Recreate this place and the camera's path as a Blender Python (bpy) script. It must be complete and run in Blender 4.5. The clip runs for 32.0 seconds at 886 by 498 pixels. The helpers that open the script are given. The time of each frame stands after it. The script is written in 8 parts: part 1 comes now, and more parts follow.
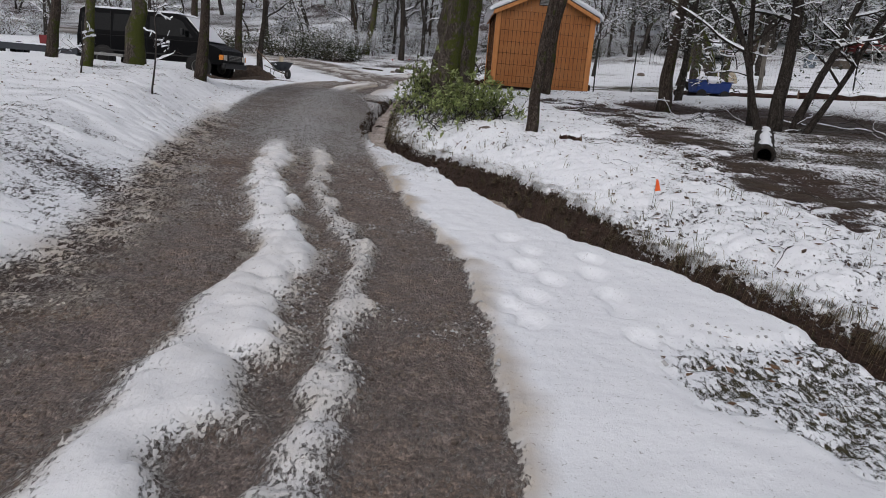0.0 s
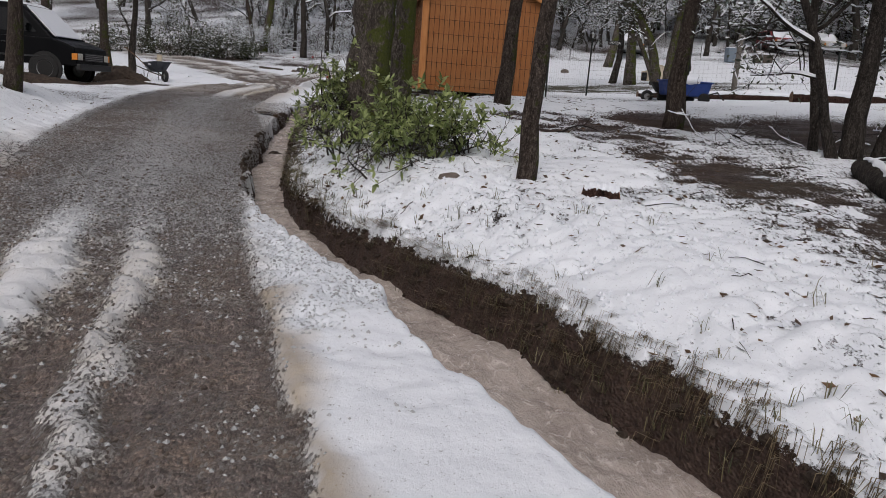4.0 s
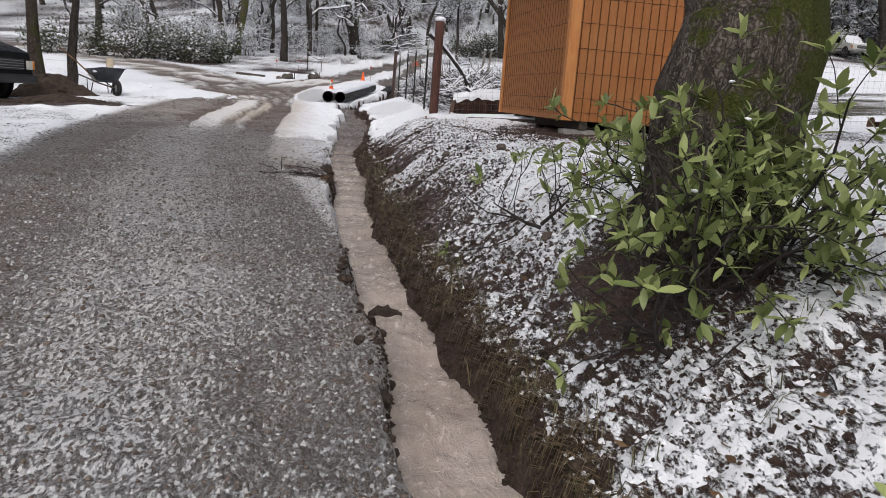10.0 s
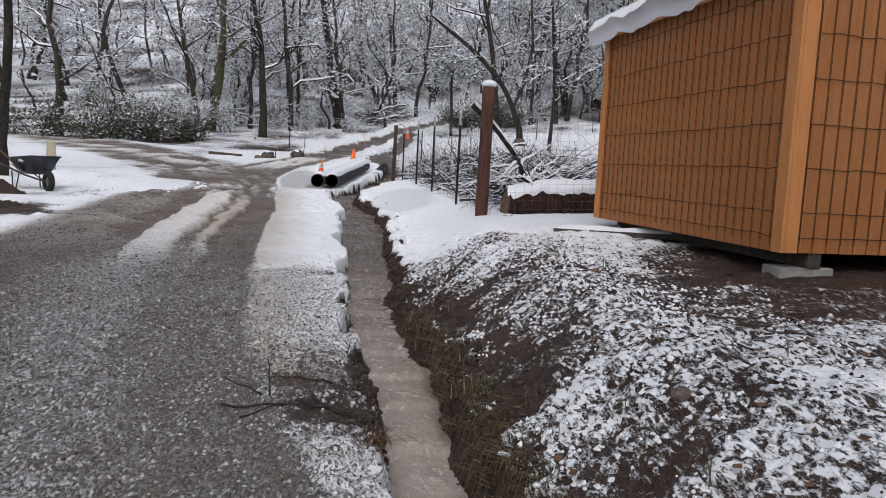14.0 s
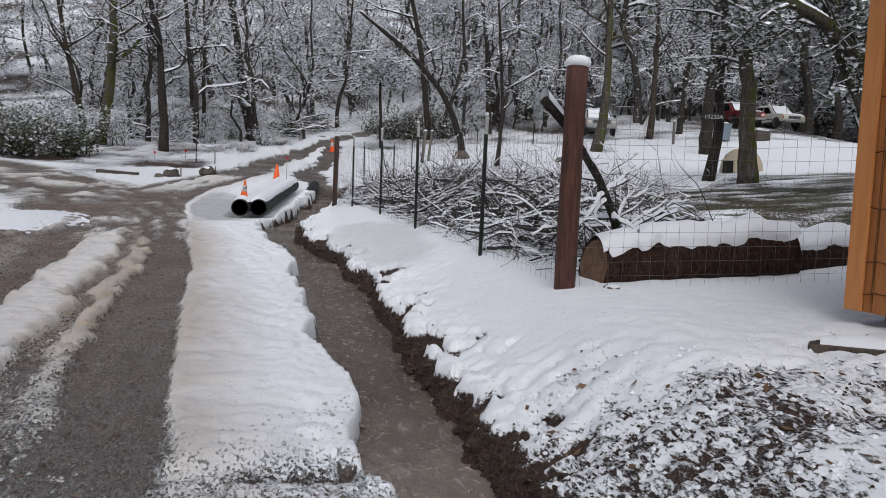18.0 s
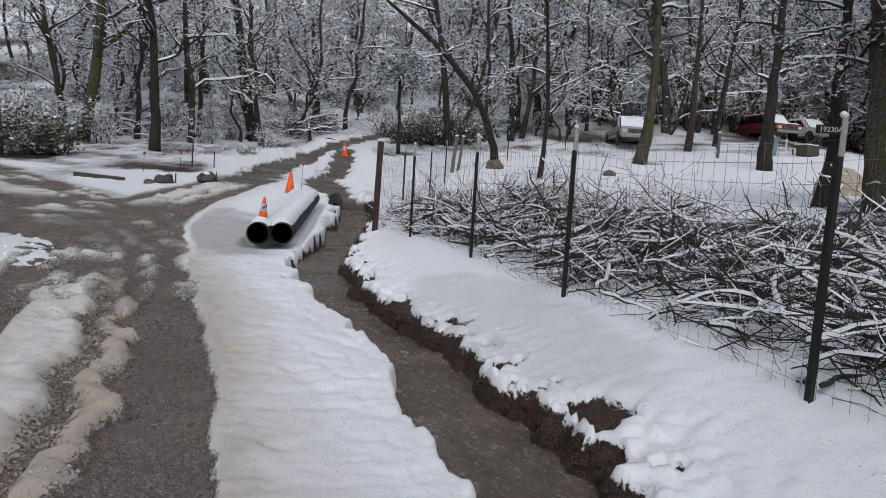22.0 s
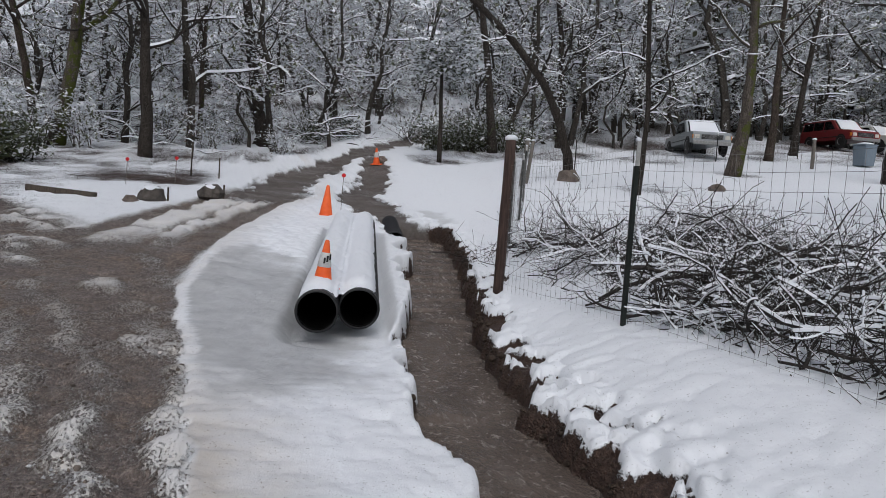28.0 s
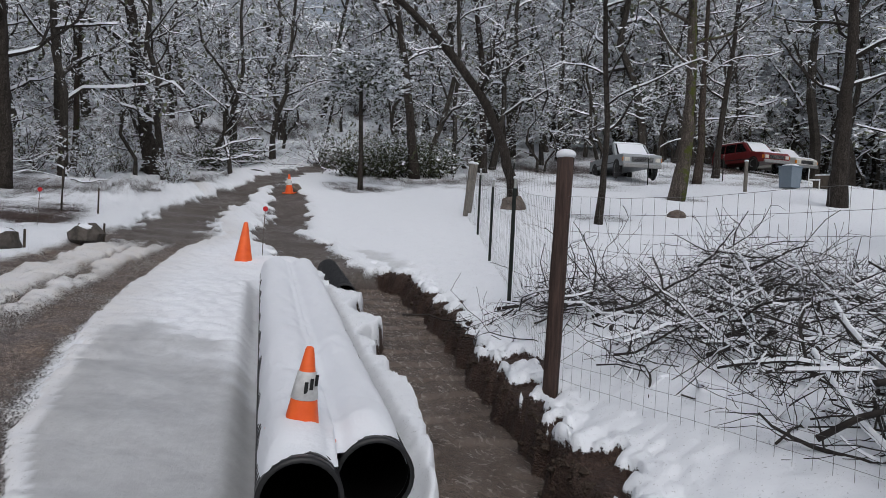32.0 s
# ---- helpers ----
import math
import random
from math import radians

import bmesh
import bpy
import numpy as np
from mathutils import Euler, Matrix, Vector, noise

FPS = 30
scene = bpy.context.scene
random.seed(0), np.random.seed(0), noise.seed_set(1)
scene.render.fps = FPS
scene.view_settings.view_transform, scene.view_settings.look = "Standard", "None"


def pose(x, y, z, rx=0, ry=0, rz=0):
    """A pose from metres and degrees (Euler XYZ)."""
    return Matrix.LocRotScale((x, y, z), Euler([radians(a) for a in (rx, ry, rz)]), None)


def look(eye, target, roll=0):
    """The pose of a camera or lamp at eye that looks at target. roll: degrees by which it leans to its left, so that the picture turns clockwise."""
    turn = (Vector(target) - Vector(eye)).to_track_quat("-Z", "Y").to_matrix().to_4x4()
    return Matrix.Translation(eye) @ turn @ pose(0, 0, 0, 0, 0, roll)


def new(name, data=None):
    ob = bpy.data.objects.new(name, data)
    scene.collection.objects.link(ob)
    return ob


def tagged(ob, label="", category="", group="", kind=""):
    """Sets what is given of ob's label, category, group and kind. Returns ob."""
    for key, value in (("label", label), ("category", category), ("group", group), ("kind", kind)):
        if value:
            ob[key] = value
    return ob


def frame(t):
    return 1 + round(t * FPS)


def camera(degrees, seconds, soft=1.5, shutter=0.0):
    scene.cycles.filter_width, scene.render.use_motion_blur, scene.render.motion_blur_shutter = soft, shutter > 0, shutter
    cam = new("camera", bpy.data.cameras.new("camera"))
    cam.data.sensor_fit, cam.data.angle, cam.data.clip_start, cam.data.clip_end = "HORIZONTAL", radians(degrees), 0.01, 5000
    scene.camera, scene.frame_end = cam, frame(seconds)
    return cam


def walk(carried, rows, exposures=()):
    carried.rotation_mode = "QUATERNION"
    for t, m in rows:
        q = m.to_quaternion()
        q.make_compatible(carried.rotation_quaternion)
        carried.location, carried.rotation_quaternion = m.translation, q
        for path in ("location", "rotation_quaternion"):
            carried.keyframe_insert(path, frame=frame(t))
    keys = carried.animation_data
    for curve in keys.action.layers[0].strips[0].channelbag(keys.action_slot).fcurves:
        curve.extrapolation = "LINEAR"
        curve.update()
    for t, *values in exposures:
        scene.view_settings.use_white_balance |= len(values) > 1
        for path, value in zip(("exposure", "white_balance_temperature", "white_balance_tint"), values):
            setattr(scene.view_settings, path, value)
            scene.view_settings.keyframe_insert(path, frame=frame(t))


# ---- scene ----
EXPOSURES = [(0, -0.22, 6300, 12), (5, -0.20, 6400, 13), (8, 0.10, 6440, 12), (9, 0.20, 6450, 12), (10.3, 0.36, 6400, 12), (13, 0.22, 6220, 12), (17, 0.05, 6200, 11), (22, -0.15, 6120, 10), (32, -0.16, 6120, 10)]
cam = camera(61.64, 32.0, soft=0.0, shutter=0.02)
PATH = [
    (0, (2.631, -5.576, 0.653), (2.577, -3.622, 0.230), 5.0),
    (0.5, (2.584, -5.114, 0.648), (2.590, -3.154, 0.248), 5.2),
    (1, (2.560, -4.624, 0.701), (2.597, -2.654, 0.361), 5.7),
    (1.5, (2.475, -4.109, 0.726), (2.636, -2.141, 0.411), 5.5),
    (2, (2.411, -3.570, 0.702), (2.566, -1.597, 0.415), 5.4),
    (2.5, (2.375, -3.008, 0.714), (2.540, -1.039, 0.404), 5.7),
    (4.5, (2.111, -0.758, 0.849), (2.298, 1.186, 0.418), 4.0),
    (5, (1.979, -0.149, 0.874), (2.167, 1.794, 0.438), 4.1),
    (5.5, (1.887, 0.459, 0.902), (2.034, 2.404, 0.459), 2.9),
    (6, (1.727, 1.045, 0.949), (1.863, 2.999, 0.541), 3.5),
    (6.5, (1.622, 1.673, 0.933), (1.720, 3.630, 0.533), 2.8),
    (7, (1.452, 2.248, 0.895), (1.480, 4.210, 0.504), 6.1),
    (7.5, (1.271, 2.827, 0.944), (1.296, 4.792, 0.573), 5.9),
    (8, (1.061, 3.328, 1.005), (1.074, 5.300, 0.671), 4.6),
    (8.5, (0.876, 4.027, 0.986), (1.012, 5.998, 0.679), 4.8),
    (9, (0.742, 4.513, 0.985), (0.986, 6.458, 0.587), 3.1),
    (9.5, (0.563, 5.061, 0.997), (0.844, 6.998, 0.589), 4.4),
    (10, (0.428, 5.541, 1.007), (0.707, 7.480, 0.606), 4.2),
    (10.5, (0.318, 6.071, 1.050), (0.604, 8.027, 0.748), 4.5),
    (11, (0.249, 6.586, 1.113), (0.730, 8.513, 0.874), 4.4),
    (11.5, (0.225, 7.158, 1.119), (0.702, 9.085, 0.873), 0.9),
    (12, (0.128, 7.715, 1.143), (0.613, 9.639, 0.891), 2.8),
    (12.5, (0.119, 8.249, 1.117), (0.505, 10.194, 0.850), 3.3),
    (13, (0.101, 8.783, 1.165), (0.427, 10.744, 0.938), 5.5),
    (13.5, (0.079, 9.284, 1.208), (0.452, 11.237, 0.989), 6.6),
    (14, (0.038, 9.747, 1.286), (0.363, 11.708, 1.064), 2.8),
    (14.5, (-0.027, 10.307, 1.314), (0.302, 12.268, 1.093), 5.0),
    (15, (-0.102, 10.752, 1.301), (0.256, 12.698, 1.009), 3.8),
    (15.5, (-0.182, 11.182, 1.331), (0.257, 13.123, 1.133), 3.5),
    (17.5, (-0.308, 13.419, 1.397), (0.207, 15.344, 1.232), 1.0),
    (18, (-0.362, 13.857, 1.434), (0.199, 15.768, 1.252), 2.1),
    (18.5, (-0.417, 14.334, 1.502), (0.325, 16.183, 1.321), 3.6),
    (19, (-0.351, 14.888, 1.528), (0.380, 16.740, 1.342), 2.6),
    (19.5, (-0.477, 15.356, 1.560), (0.263, 17.208, 1.412), 3.3),
    (20, (-0.503, 15.861, 1.561), (0.284, 17.695, 1.431), 2.5),
    (20.5, (-0.534, 16.402, 1.569), (0.251, 18.238, 1.460), 0.8),
    (21, (-0.686, 16.854, 1.633), (0.100, 18.688, 1.494), 4.1),
    (21.5, (-0.693, 17.333, 1.641), (0.002, 19.201, 1.471), 2.0),
    (22, (-0.743, 17.835, 1.643), (-0.151, 19.738, 1.474), 3.6),
    (22.5, (-0.805, 18.271, 1.676), (-0.213, 20.174, 1.507), 4.5),
    (23, (-0.798, 18.761, 1.682), (-0.211, 20.665, 1.515), 2.0),
    (23.5, (-0.911, 19.226, 1.672), (-0.259, 21.110, 1.508), 2.7),
    (24, (-0.933, 19.702, 1.635), (-0.260, 21.577, 1.462), 2.1),
    (24.5, (-0.926, 20.246, 1.639), (-0.252, 22.122, 1.478), 1.8),
    (26.5, (-0.916, 22.211, 1.648), (-0.278, 24.100, 1.495), 5.0),
    (27, (-0.953, 22.687, 1.741), (-0.336, 24.583, 1.591), 3.7),
    (27.5, (-0.999, 23.160, 1.756), (-0.394, 25.060, 1.604), 4.0),
    (28, (-0.917, 23.544, 1.738), (-0.321, 25.448, 1.593), 3.9),
    (28.5, (-0.838, 23.941, 1.740), (-0.223, 25.840, 1.611), 4.7),
    (29, (-0.818, 24.376, 1.772), (-0.069, 26.228, 1.670), 7.6),
    (29.5, (-0.824, 24.801, 1.761), (-0.100, 26.663, 1.662), 6.1),
    (30, (-0.878, 25.233, 1.781), (-0.183, 27.107, 1.696), 5.1),
    (30.5, (-0.928, 25.575, 1.827), (-0.240, 27.452, 1.754), 4.6),
    (31, (-0.857, 25.988, 1.853), (-0.188, 27.872, 1.788), 1.2),
    (31.5, (-0.937, 26.306, 1.802), (-0.254, 28.185, 1.743), 2.5),
    (32, (-0.852, 26.588, 1.845), (-0.002, 28.397, 1.785), 2.8),
]
walk(cam, [(t, look(eye, target, roll)) for t, eye, target, roll in PATH], EXPOSURES)

# ---- light: overcast winter day ----
world = bpy.data.worlds.new("overcast_sky")
scene.world = world
world.use_nodes = True
wn = world.node_tree
wn.nodes.clear()
sky = wn.nodes.new("ShaderNodeTexSky")
sky.sky_type, sky.sun_disc = "NISHITA", False
sky.sun_elevation, sky.sun_rotation = radians(48), radians(200)
sky.air_density, sky.dust_density, sky.ozone_density = 1.0, 6.0, 1.0
grey = wn.nodes.new("ShaderNodeHueSaturation")
grey.inputs["Saturation"].default_value = 0.42
wback = wn.nodes.new("ShaderNodeBackground")
wback.inputs["Strength"].default_value = 0.10
wout = wn.nodes.new("ShaderNodeOutputWorld")
wn.links.new(sky.outputs[0], grey.inputs["Color"])
wn.links.new(grey.outputs[0], wback.inputs[0])
wn.links.new(wback.outputs[0], wout.inputs[0])
sun_data = bpy.data.lights.new("sun", "SUN")
sun_data.energy, sun_data.angle, sun_data.color = 0.55, radians(75), (1.0, 0.98, 0.95)
sun = new("sun", sun_data)
sun.rotation_euler = (radians(42), 0, radians(200 - 180))


# ---- materials ----
class Mat:
    """A small node-graph writer."""

    def __init__(self, name, rough=0.8, metal=0.0, spec=0.4):
        self.m = bpy.data.materials.new(name)
        self.m.use_nodes = True
        self.t = self.m.node_tree
        self.bsdf = self.t.nodes["Principled BSDF"]
        self.bsdf.inputs["Roughness"].default_value = rough
        self.bsdf.inputs["Metallic"].default_value = metal
        self.bsdf.inputs["Specular IOR Level"].default_value = spec
        self.co = None

    def node(self, kind, **kw):
        n = self.t.nodes.new(kind)
        for k, v in kw.items():
            n.inputs[k].default_value = v
        return n

    def link(self, a, b):
        self.t.links.new(a, b)

    def coords(self):
        if self.co is None:
            self.co = self.node("ShaderNodeTexCoord").outputs["Object"]
        return self.co

    def noise(self, scale, detail=4.0, rough=0.6, stretch=None, distort=0.0):
        n = self.node("ShaderNodeTexNoise", Scale=scale, Detail=detail, Roughness=rough, Distortion=distort)
        src = self.coords()
        if stretch:
            mp = self.node("ShaderNodeMapping", Scale=stretch)
            self.link(src, mp.inputs["Vector"])
            src = mp.outputs[0]
        self.link(src, n.inputs["Vector"])
        return n.outputs["Fac"]

    def voronoi(self, scale, feature="F1", stretch=None):
        n = self.node("ShaderNodeTexVoronoi", Scale=scale)
        n.feature = feature
        src = self.coords()
        if stretch:
            mp = self.node("ShaderNodeMapping", Scale=stretch)
            self.link(src, mp.inputs["Vector"])
            src = mp.outputs[0]
        self.link(src, n.inputs["Vector"])
        return n

    def ramp(self, fac, stops):
        r = self.node("ShaderNodeValToRGB")
        el = r.color_ramp.elements
        while len(el) < len(stops):
            el.new(0.5)
        for e, (p, c) in zip(el, stops):
            e.position = p
            e.color = (*c, 1) if not isinstance(c, float) else (c, c, c, 1)
        self.link(fac, r.inputs[0])
        return r.outputs[0]

    def math(self, op, a, b=0.5, clamp=False):
        n = self.node("ShaderNodeMath")
        n.operation, n.use_clamp = op, clamp
        for i, v in enumerate((a, b)):
            if isinstance(v, (int, float)):
                n.inputs[i].default_value = v
            else:
                self.link(v, n.inputs[i])
        return n.outputs[0]

    def mix(self, fac, a, b, mode="MIX"):
        n = self.node("ShaderNodeMix")
        n.data_type, n.blend_type = "RGBA", mode
        for sock, v in ((n.inputs[0], fac), (n.inputs[6], a), (n.inputs[7], b)):
            if isinstance(v, (int, float)):
                sock.default_value = v
            elif isinstance(v, tuple):
                sock.default_value = (*v, 1)
            else:
                self.link(v, sock)
        return n.outputs[2]

    def color(self, src):
        if isinstance(src, tuple):
            self.bsdf.inputs["Base Color"].default_value = (*src, 1)
        else:
            self.link(src, self.bsdf.inputs["Base Color"])
        return self

    def rough(self, src):
        self.link(src, self.bsdf.inputs["Roughness"])
        return self

    def bump(self, height, strength=0.5, distance=0.01):
        b = self.node("ShaderNodeBump", Strength=strength, Distance=distance)
        self.link(height, b.inputs["Height"])
        self.link(b.outputs[0], self.bsdf.inputs["Normal"])
        return self

    def random(self):
        return self.node("ShaderNodeObjectInfo").outputs["Random"]

    def island(self):
        return self.node("ShaderNodeNewGeometry").outputs["Random Per Island"]


def simple(name, a, b, scale=8.0, rough=0.7, metal=0.0, bump=0.2, stretch=None, dist=0.005):
    m = Mat(name, rough, metal)
    f = m.noise(scale, 5, 0.65, stretch)
    m.color(m.ramp(f, [(0.3, a), (0.7, b)]))
    if bump:
        m.bump(m.noise(scale * 6, 4, 0.6, stretch), bump, dist)
    return m.m


def dusted(m, c, low=0.25, amount=0.5):
    """Snow lying in flecks on the faces that look up."""
    sep = m.node("ShaderNodeSeparateXYZ")
    m.link(m.node("ShaderNodeNewGeometry").outputs["Normal"], sep.inputs[0])
    up = m.math("ADD", m.math("ABSOLUTE", sep.outputs[2]) if low < 0 else sep.outputs[2], m.math("MULTIPLY", m.math("SUBTRACT", m.noise(5, 4, 0.7), 0.5), 2.2))
    return m.mix(m.ramp(up, [(1.0 - amount, 0.0), (1.1 - amount, 1.0)]), c, (0.78, 0.80, 0.84))


def bark_material(name, dark, light, moss=0.0, moss_color=(0.046, 0.054, 0.014), dust=0.0):
    m = Mat(name, 0.92, spec=0.15)
    n1 = m.noise(16, 8, 0.65, (1.0, 1.0, 0.16), 0.9)
    n2 = m.noise(38, 6, 0.7, (1.0, 1.0, 0.45), 0.5)
    plates = m.voronoi(52, "DISTANCE_TO_EDGE", (1.0, 1.0, 0.20))
    warp = m.node("ShaderNodeVectorMath")
    warp.operation = "ADD"
    nz = m.node("ShaderNodeTexNoise", Scale=14.0, Detail=4.0)
    m.link(m.coords(), nz.inputs["Vector"])
    sc = m.node("ShaderNodeVectorMath")
    sc.operation = "SCALE"
    sc.inputs["Scale"].default_value = 0.10
    m.link(nz.outputs["Color"], sc.inputs[0])
    m.link(plates.inputs["Vector"].links[0].from_socket, warp.inputs[0])
    m.link(sc.outputs[0], warp.inputs[1])
    m.link(warp.outputs[0], plates.inputs["Vector"])
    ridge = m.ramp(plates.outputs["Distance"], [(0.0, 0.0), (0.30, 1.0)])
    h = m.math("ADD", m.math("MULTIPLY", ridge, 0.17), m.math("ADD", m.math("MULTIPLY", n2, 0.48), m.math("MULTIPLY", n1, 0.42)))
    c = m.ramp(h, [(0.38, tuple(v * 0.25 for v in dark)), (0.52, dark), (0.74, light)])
    c = m.mix(m.ramp(m.noise(1.6, 5, 0.65), [(0.45, 0.0), (0.72, 0.5)]), c, tuple(v * 0.6 for v in dark))
    if moss:
        side = m.node("ShaderNodeNewGeometry").outputs["Normal"]
        dot = m.node("ShaderNodeVectorMath")
        dot.operation = "DOT_PRODUCT"
        dot.inputs[1].default_value = (0.6, -0.1, 0.5)
        m.link(side, dot.inputs[0])
        amount = m.math("ADD", m.noise(3.5, 7, 0.75), m.math("MULTIPLY", dot.outputs["Value"], 0.16))
        mask = m.ramp(amount, [(0.66 - moss * 0.18, 0.0), (0.72 - moss * 0.18, 0.9)])
        fuzz = m.ramp(m.noise(70, 5, 0.8), [(0.3, tuple(v * 0.35 for v in moss_color)), (0.78, tuple(v * 1.7 for v in moss_color))])
        c = m.mix(mask, c, fuzz)
    m.color(dusted(m, c, 0.25, dust) if dust else c)
    m.bump(h, 1.0, 0.035)
    return m.m


def snow_material(name, tint=(0.80, 0.82, 0.86)):
    m = Mat(name, 0.75, spec=0.25)
    f = m.noise(3.0, 5, 0.6)
    m.color(m.mix(f, tuple(v * 0.95 for v in tint), tint))
    fine = m.noise(90, 6, 0.75)
    soft = m.noise(14, 4, 0.6)
    m.bump(m.math("ADD", m.math("MULTIPLY", fine, 0.35), soft), 0.55, 0.02)
    return m.m


def leaf_material(name, a, b, dust=0.0, through_light=0.0):
    m = Mat(name, 0.38 if through_light else 0.45, spec=0.45)
    r = m.island()
    c = m.mix(m.noise(9, 3), m.mix(r, a, b), m.mix(r, tuple(v * 0.6 for v in a), b))
    m.color(dusted(m, c, -1, dust) if dust else c)
    if through_light:
        back = m.node("ShaderNodeBsdfTranslucent")
        m.link(c, back.inputs["Color"])
        blend = m.node("ShaderNodeMixShader", Fac=through_light)
        m.link(m.bsdf.outputs[0], blend.inputs[1])
        m.link(back.outputs[0], blend.inputs[2])
        m.link(blend.outputs[0], m.t.nodes["Material Output"].inputs["Surface"])
    return m.m


def ground_material():
    """Attribute 'cover': R snow, G slush, B soil, A grass."""
    m = Mat("ground_cover", 0.85, spec=0.3)
    at = m.node("ShaderNodeAttribute")
    at.attribute_name = "cover"
    sep = m.node("ShaderNodeSeparateColor")
    m.link(at.outputs["Color"], sep.inputs[0])
    snow, slush, soil, grass = sep.outputs[0], sep.outputs[1], sep.outputs[2], at.outputs["Alpha"]
    n_small = m.noise(46, 5, 0.7, (1.15, 0.55, 1.0))
    n_mid = m.noise(5, 5, 0.65)
    n_big = m.noise(0.9, 4, 0.6)
    stones = m.voronoi(78, "F1", (1.1, 0.65, 1.0))
    tone = m.ramp(stones.outputs["Color"], [(0.0, (0.055, 0.050, 0.046)), (0.5, (0.18, 0.165, 0.152)), (0.9, (0.31, 0.29, 0.272)), (1.0, (0.50, 0.48, 0.46))])
    brown = m.ramp(n_small, [(0.3, (0.072, 0.063, 0.057)), (0.7, (0.22, 0.195, 0.175))])
    gravel = m.mix(m.ramp(n_big, [(0.45, 0.1), (0.65, 0.8)]), tone, brown)
    earth = m.ramp(m.math("ADD", m.math("MULTIPLY", n_small, 0.6), m.math("MULTIPLY", n_mid, 0.4)), [(0.30, (0.017, 0.010, 0.008)), (0.5, (0.058, 0.035, 0.027)), (0.72, (0.13, 0.086, 0.064))])
    blades = m.noise(60, 4, 0.8, (1.0, 0.25, 1.0), 1.2)
    turf = m.ramp(blades, [(0.3, (0.026, 0.023, 0.012)), (0.55, (0.080, 0.072, 0.038)), (0.8, (0.18, 0.155, 0.09))])
    paste = m.ramp(m.noise(26, 6, 0.8), [(0.34, (0.055, 0.041, 0.037)), (0.5, (0.20, 0.158, 0.14)), (0.64, (0.48, 0.415, 0.375))])
    hue = m.ramp(m.noise(3.2, 4, 0.65), [(0.35, (0.86, 0.80, 0.82)), (0.5, (1.0, 0.93, 0.88)), (0.66, (1.15, 0.98, 0.80))])
    paste = m.mix(0.9, paste, hue, "MULTIPLY")
    gravel = m.mix(m.math("MULTIPLY", slush, 0.85), gravel, paste)
    base = m.mix(soil, gravel, earth)
    base = m.mix(grass, base, turf)
    mush = m.ramp(n_mid, [(0.25, (0.24, 0.185, 0.135)), (0.7, (0.47, 0.40, 0.31))])
    white = m.mix(n_mid, (0.76, 0.78, 0.82), (0.84, 0.86, 0.89))
    # dirty grains sunk into the snow
    dirt = m.ramp(m.noise(55, 3, 0.8), [(0.63, 0.0), (0.665, 1.0)])
    white = m.mix(m.math("MULTIPLY", dirt, m.math("ADD", m.math("MULTIPLY", slush, 0.5), 0.5)), white, (0.10, 0.085, 0.07))
    fall = m.mix(m.math("MULTIPLY", slush, m.math("ADD", n_mid, 0.45), True), white, mush)
    soak = m.node("ShaderNodeAttribute")
    soak.attribute_name = "soaked"
    fall = m.mix(soak.outputs["Fac"], fall, m.ramp(n_mid, [(0.3, (0.30, 0.30, 0.30)), (0.7, (0.46, 0.465, 0.465))]))
    # crumbs: pebble by pebble on the gravel, small clumps on soil and turf
    pebble = m.node("ShaderNodeSeparateColor")
    m.link(stones.outputs["Color"], pebble.inputs[0])
    crumb_cells = m.voronoi(40, "F1", (1.1, 0.6, 1.0))
    crumb = m.node("ShaderNodeSeparateColor")
    m.link(crumb_cells.outputs["Color"], crumb.inputs[0])
    tiny = m.noise(135, 4, 0.7, (1.15, 0.6, 1.0))
    gravel_speck = m.math("ADD", m.math("MULTIPLY", pebble.outputs[1], 0.16), m.math("ADD", m.math("MULTIPLY", m.noise(76, 6, 0.75, (1.15, 0.6, 1.0)), 0.52), m.math("MULTIPLY", tiny, 0.32)))
    soil_speck = m.math("ADD", m.math("MULTIPLY", crumb.outputs[0], 0.12), m.math("ADD", m.math("MULTIPLY", m.noise(44, 7, 0.72, (1.15, 0.5, 1.0)), 0.58), m.math("MULTIPLY", tiny, 0.30)))
    pick = m.node("ShaderNodeMix")
    m.link(soil, pick.inputs[0]), m.link(gravel_speck, pick.inputs[2]), m.link(soil_speck, pick.inputs[3])
    loose = m.math("MULTIPLY", m.math("SUBTRACT", 1.12, snow), 3.0, True)
    edge = m.math("ADD", m.math("MULTIPLY", m.math("SUBTRACT", snow, 0.5), 0.62), m.math("MULTIPLY", m.math("SUBTRACT", pick.outputs[0], 0.5), m.math("MULTIPLY", loose, 1.25)))
    mask = m.math("MULTIPLY_ADD", edge, m.math("ADD", m.math("MULTIPLY", soil, 6.0), 6.5), True)
    mask.node.inputs[2].default_value = 0.5
    m.color(m.mix(mask, base, fall))
    rocky = m.math("ADD", m.math("MULTIPLY", stones.outputs["Distance"], -0.7), m.math("ADD", m.math("MULTIPLY", n_small, 0.8), m.math("MULTIPLY", m.noise(11, 6, 0.75), 0.7)))
    soft = m.math("ADD", m.math("MULTIPLY", m.noise(13, 4, 0.6), 0.40), m.math("ADD", m.math("MULTIPLY", tiny, 0.12), 0.95))
    hmix = m.node("ShaderNodeMix")
    m.link(mask, hmix.inputs[0]), m.link(rocky, hmix.inputs[2]), m.link(soft, hmix.inputs[3])
    m.bump(hmix.outputs[0], 0.9, 0.026)
    wet = m.ramp(n_big, [(0.35, 0.34), (0.65, 0.80)])
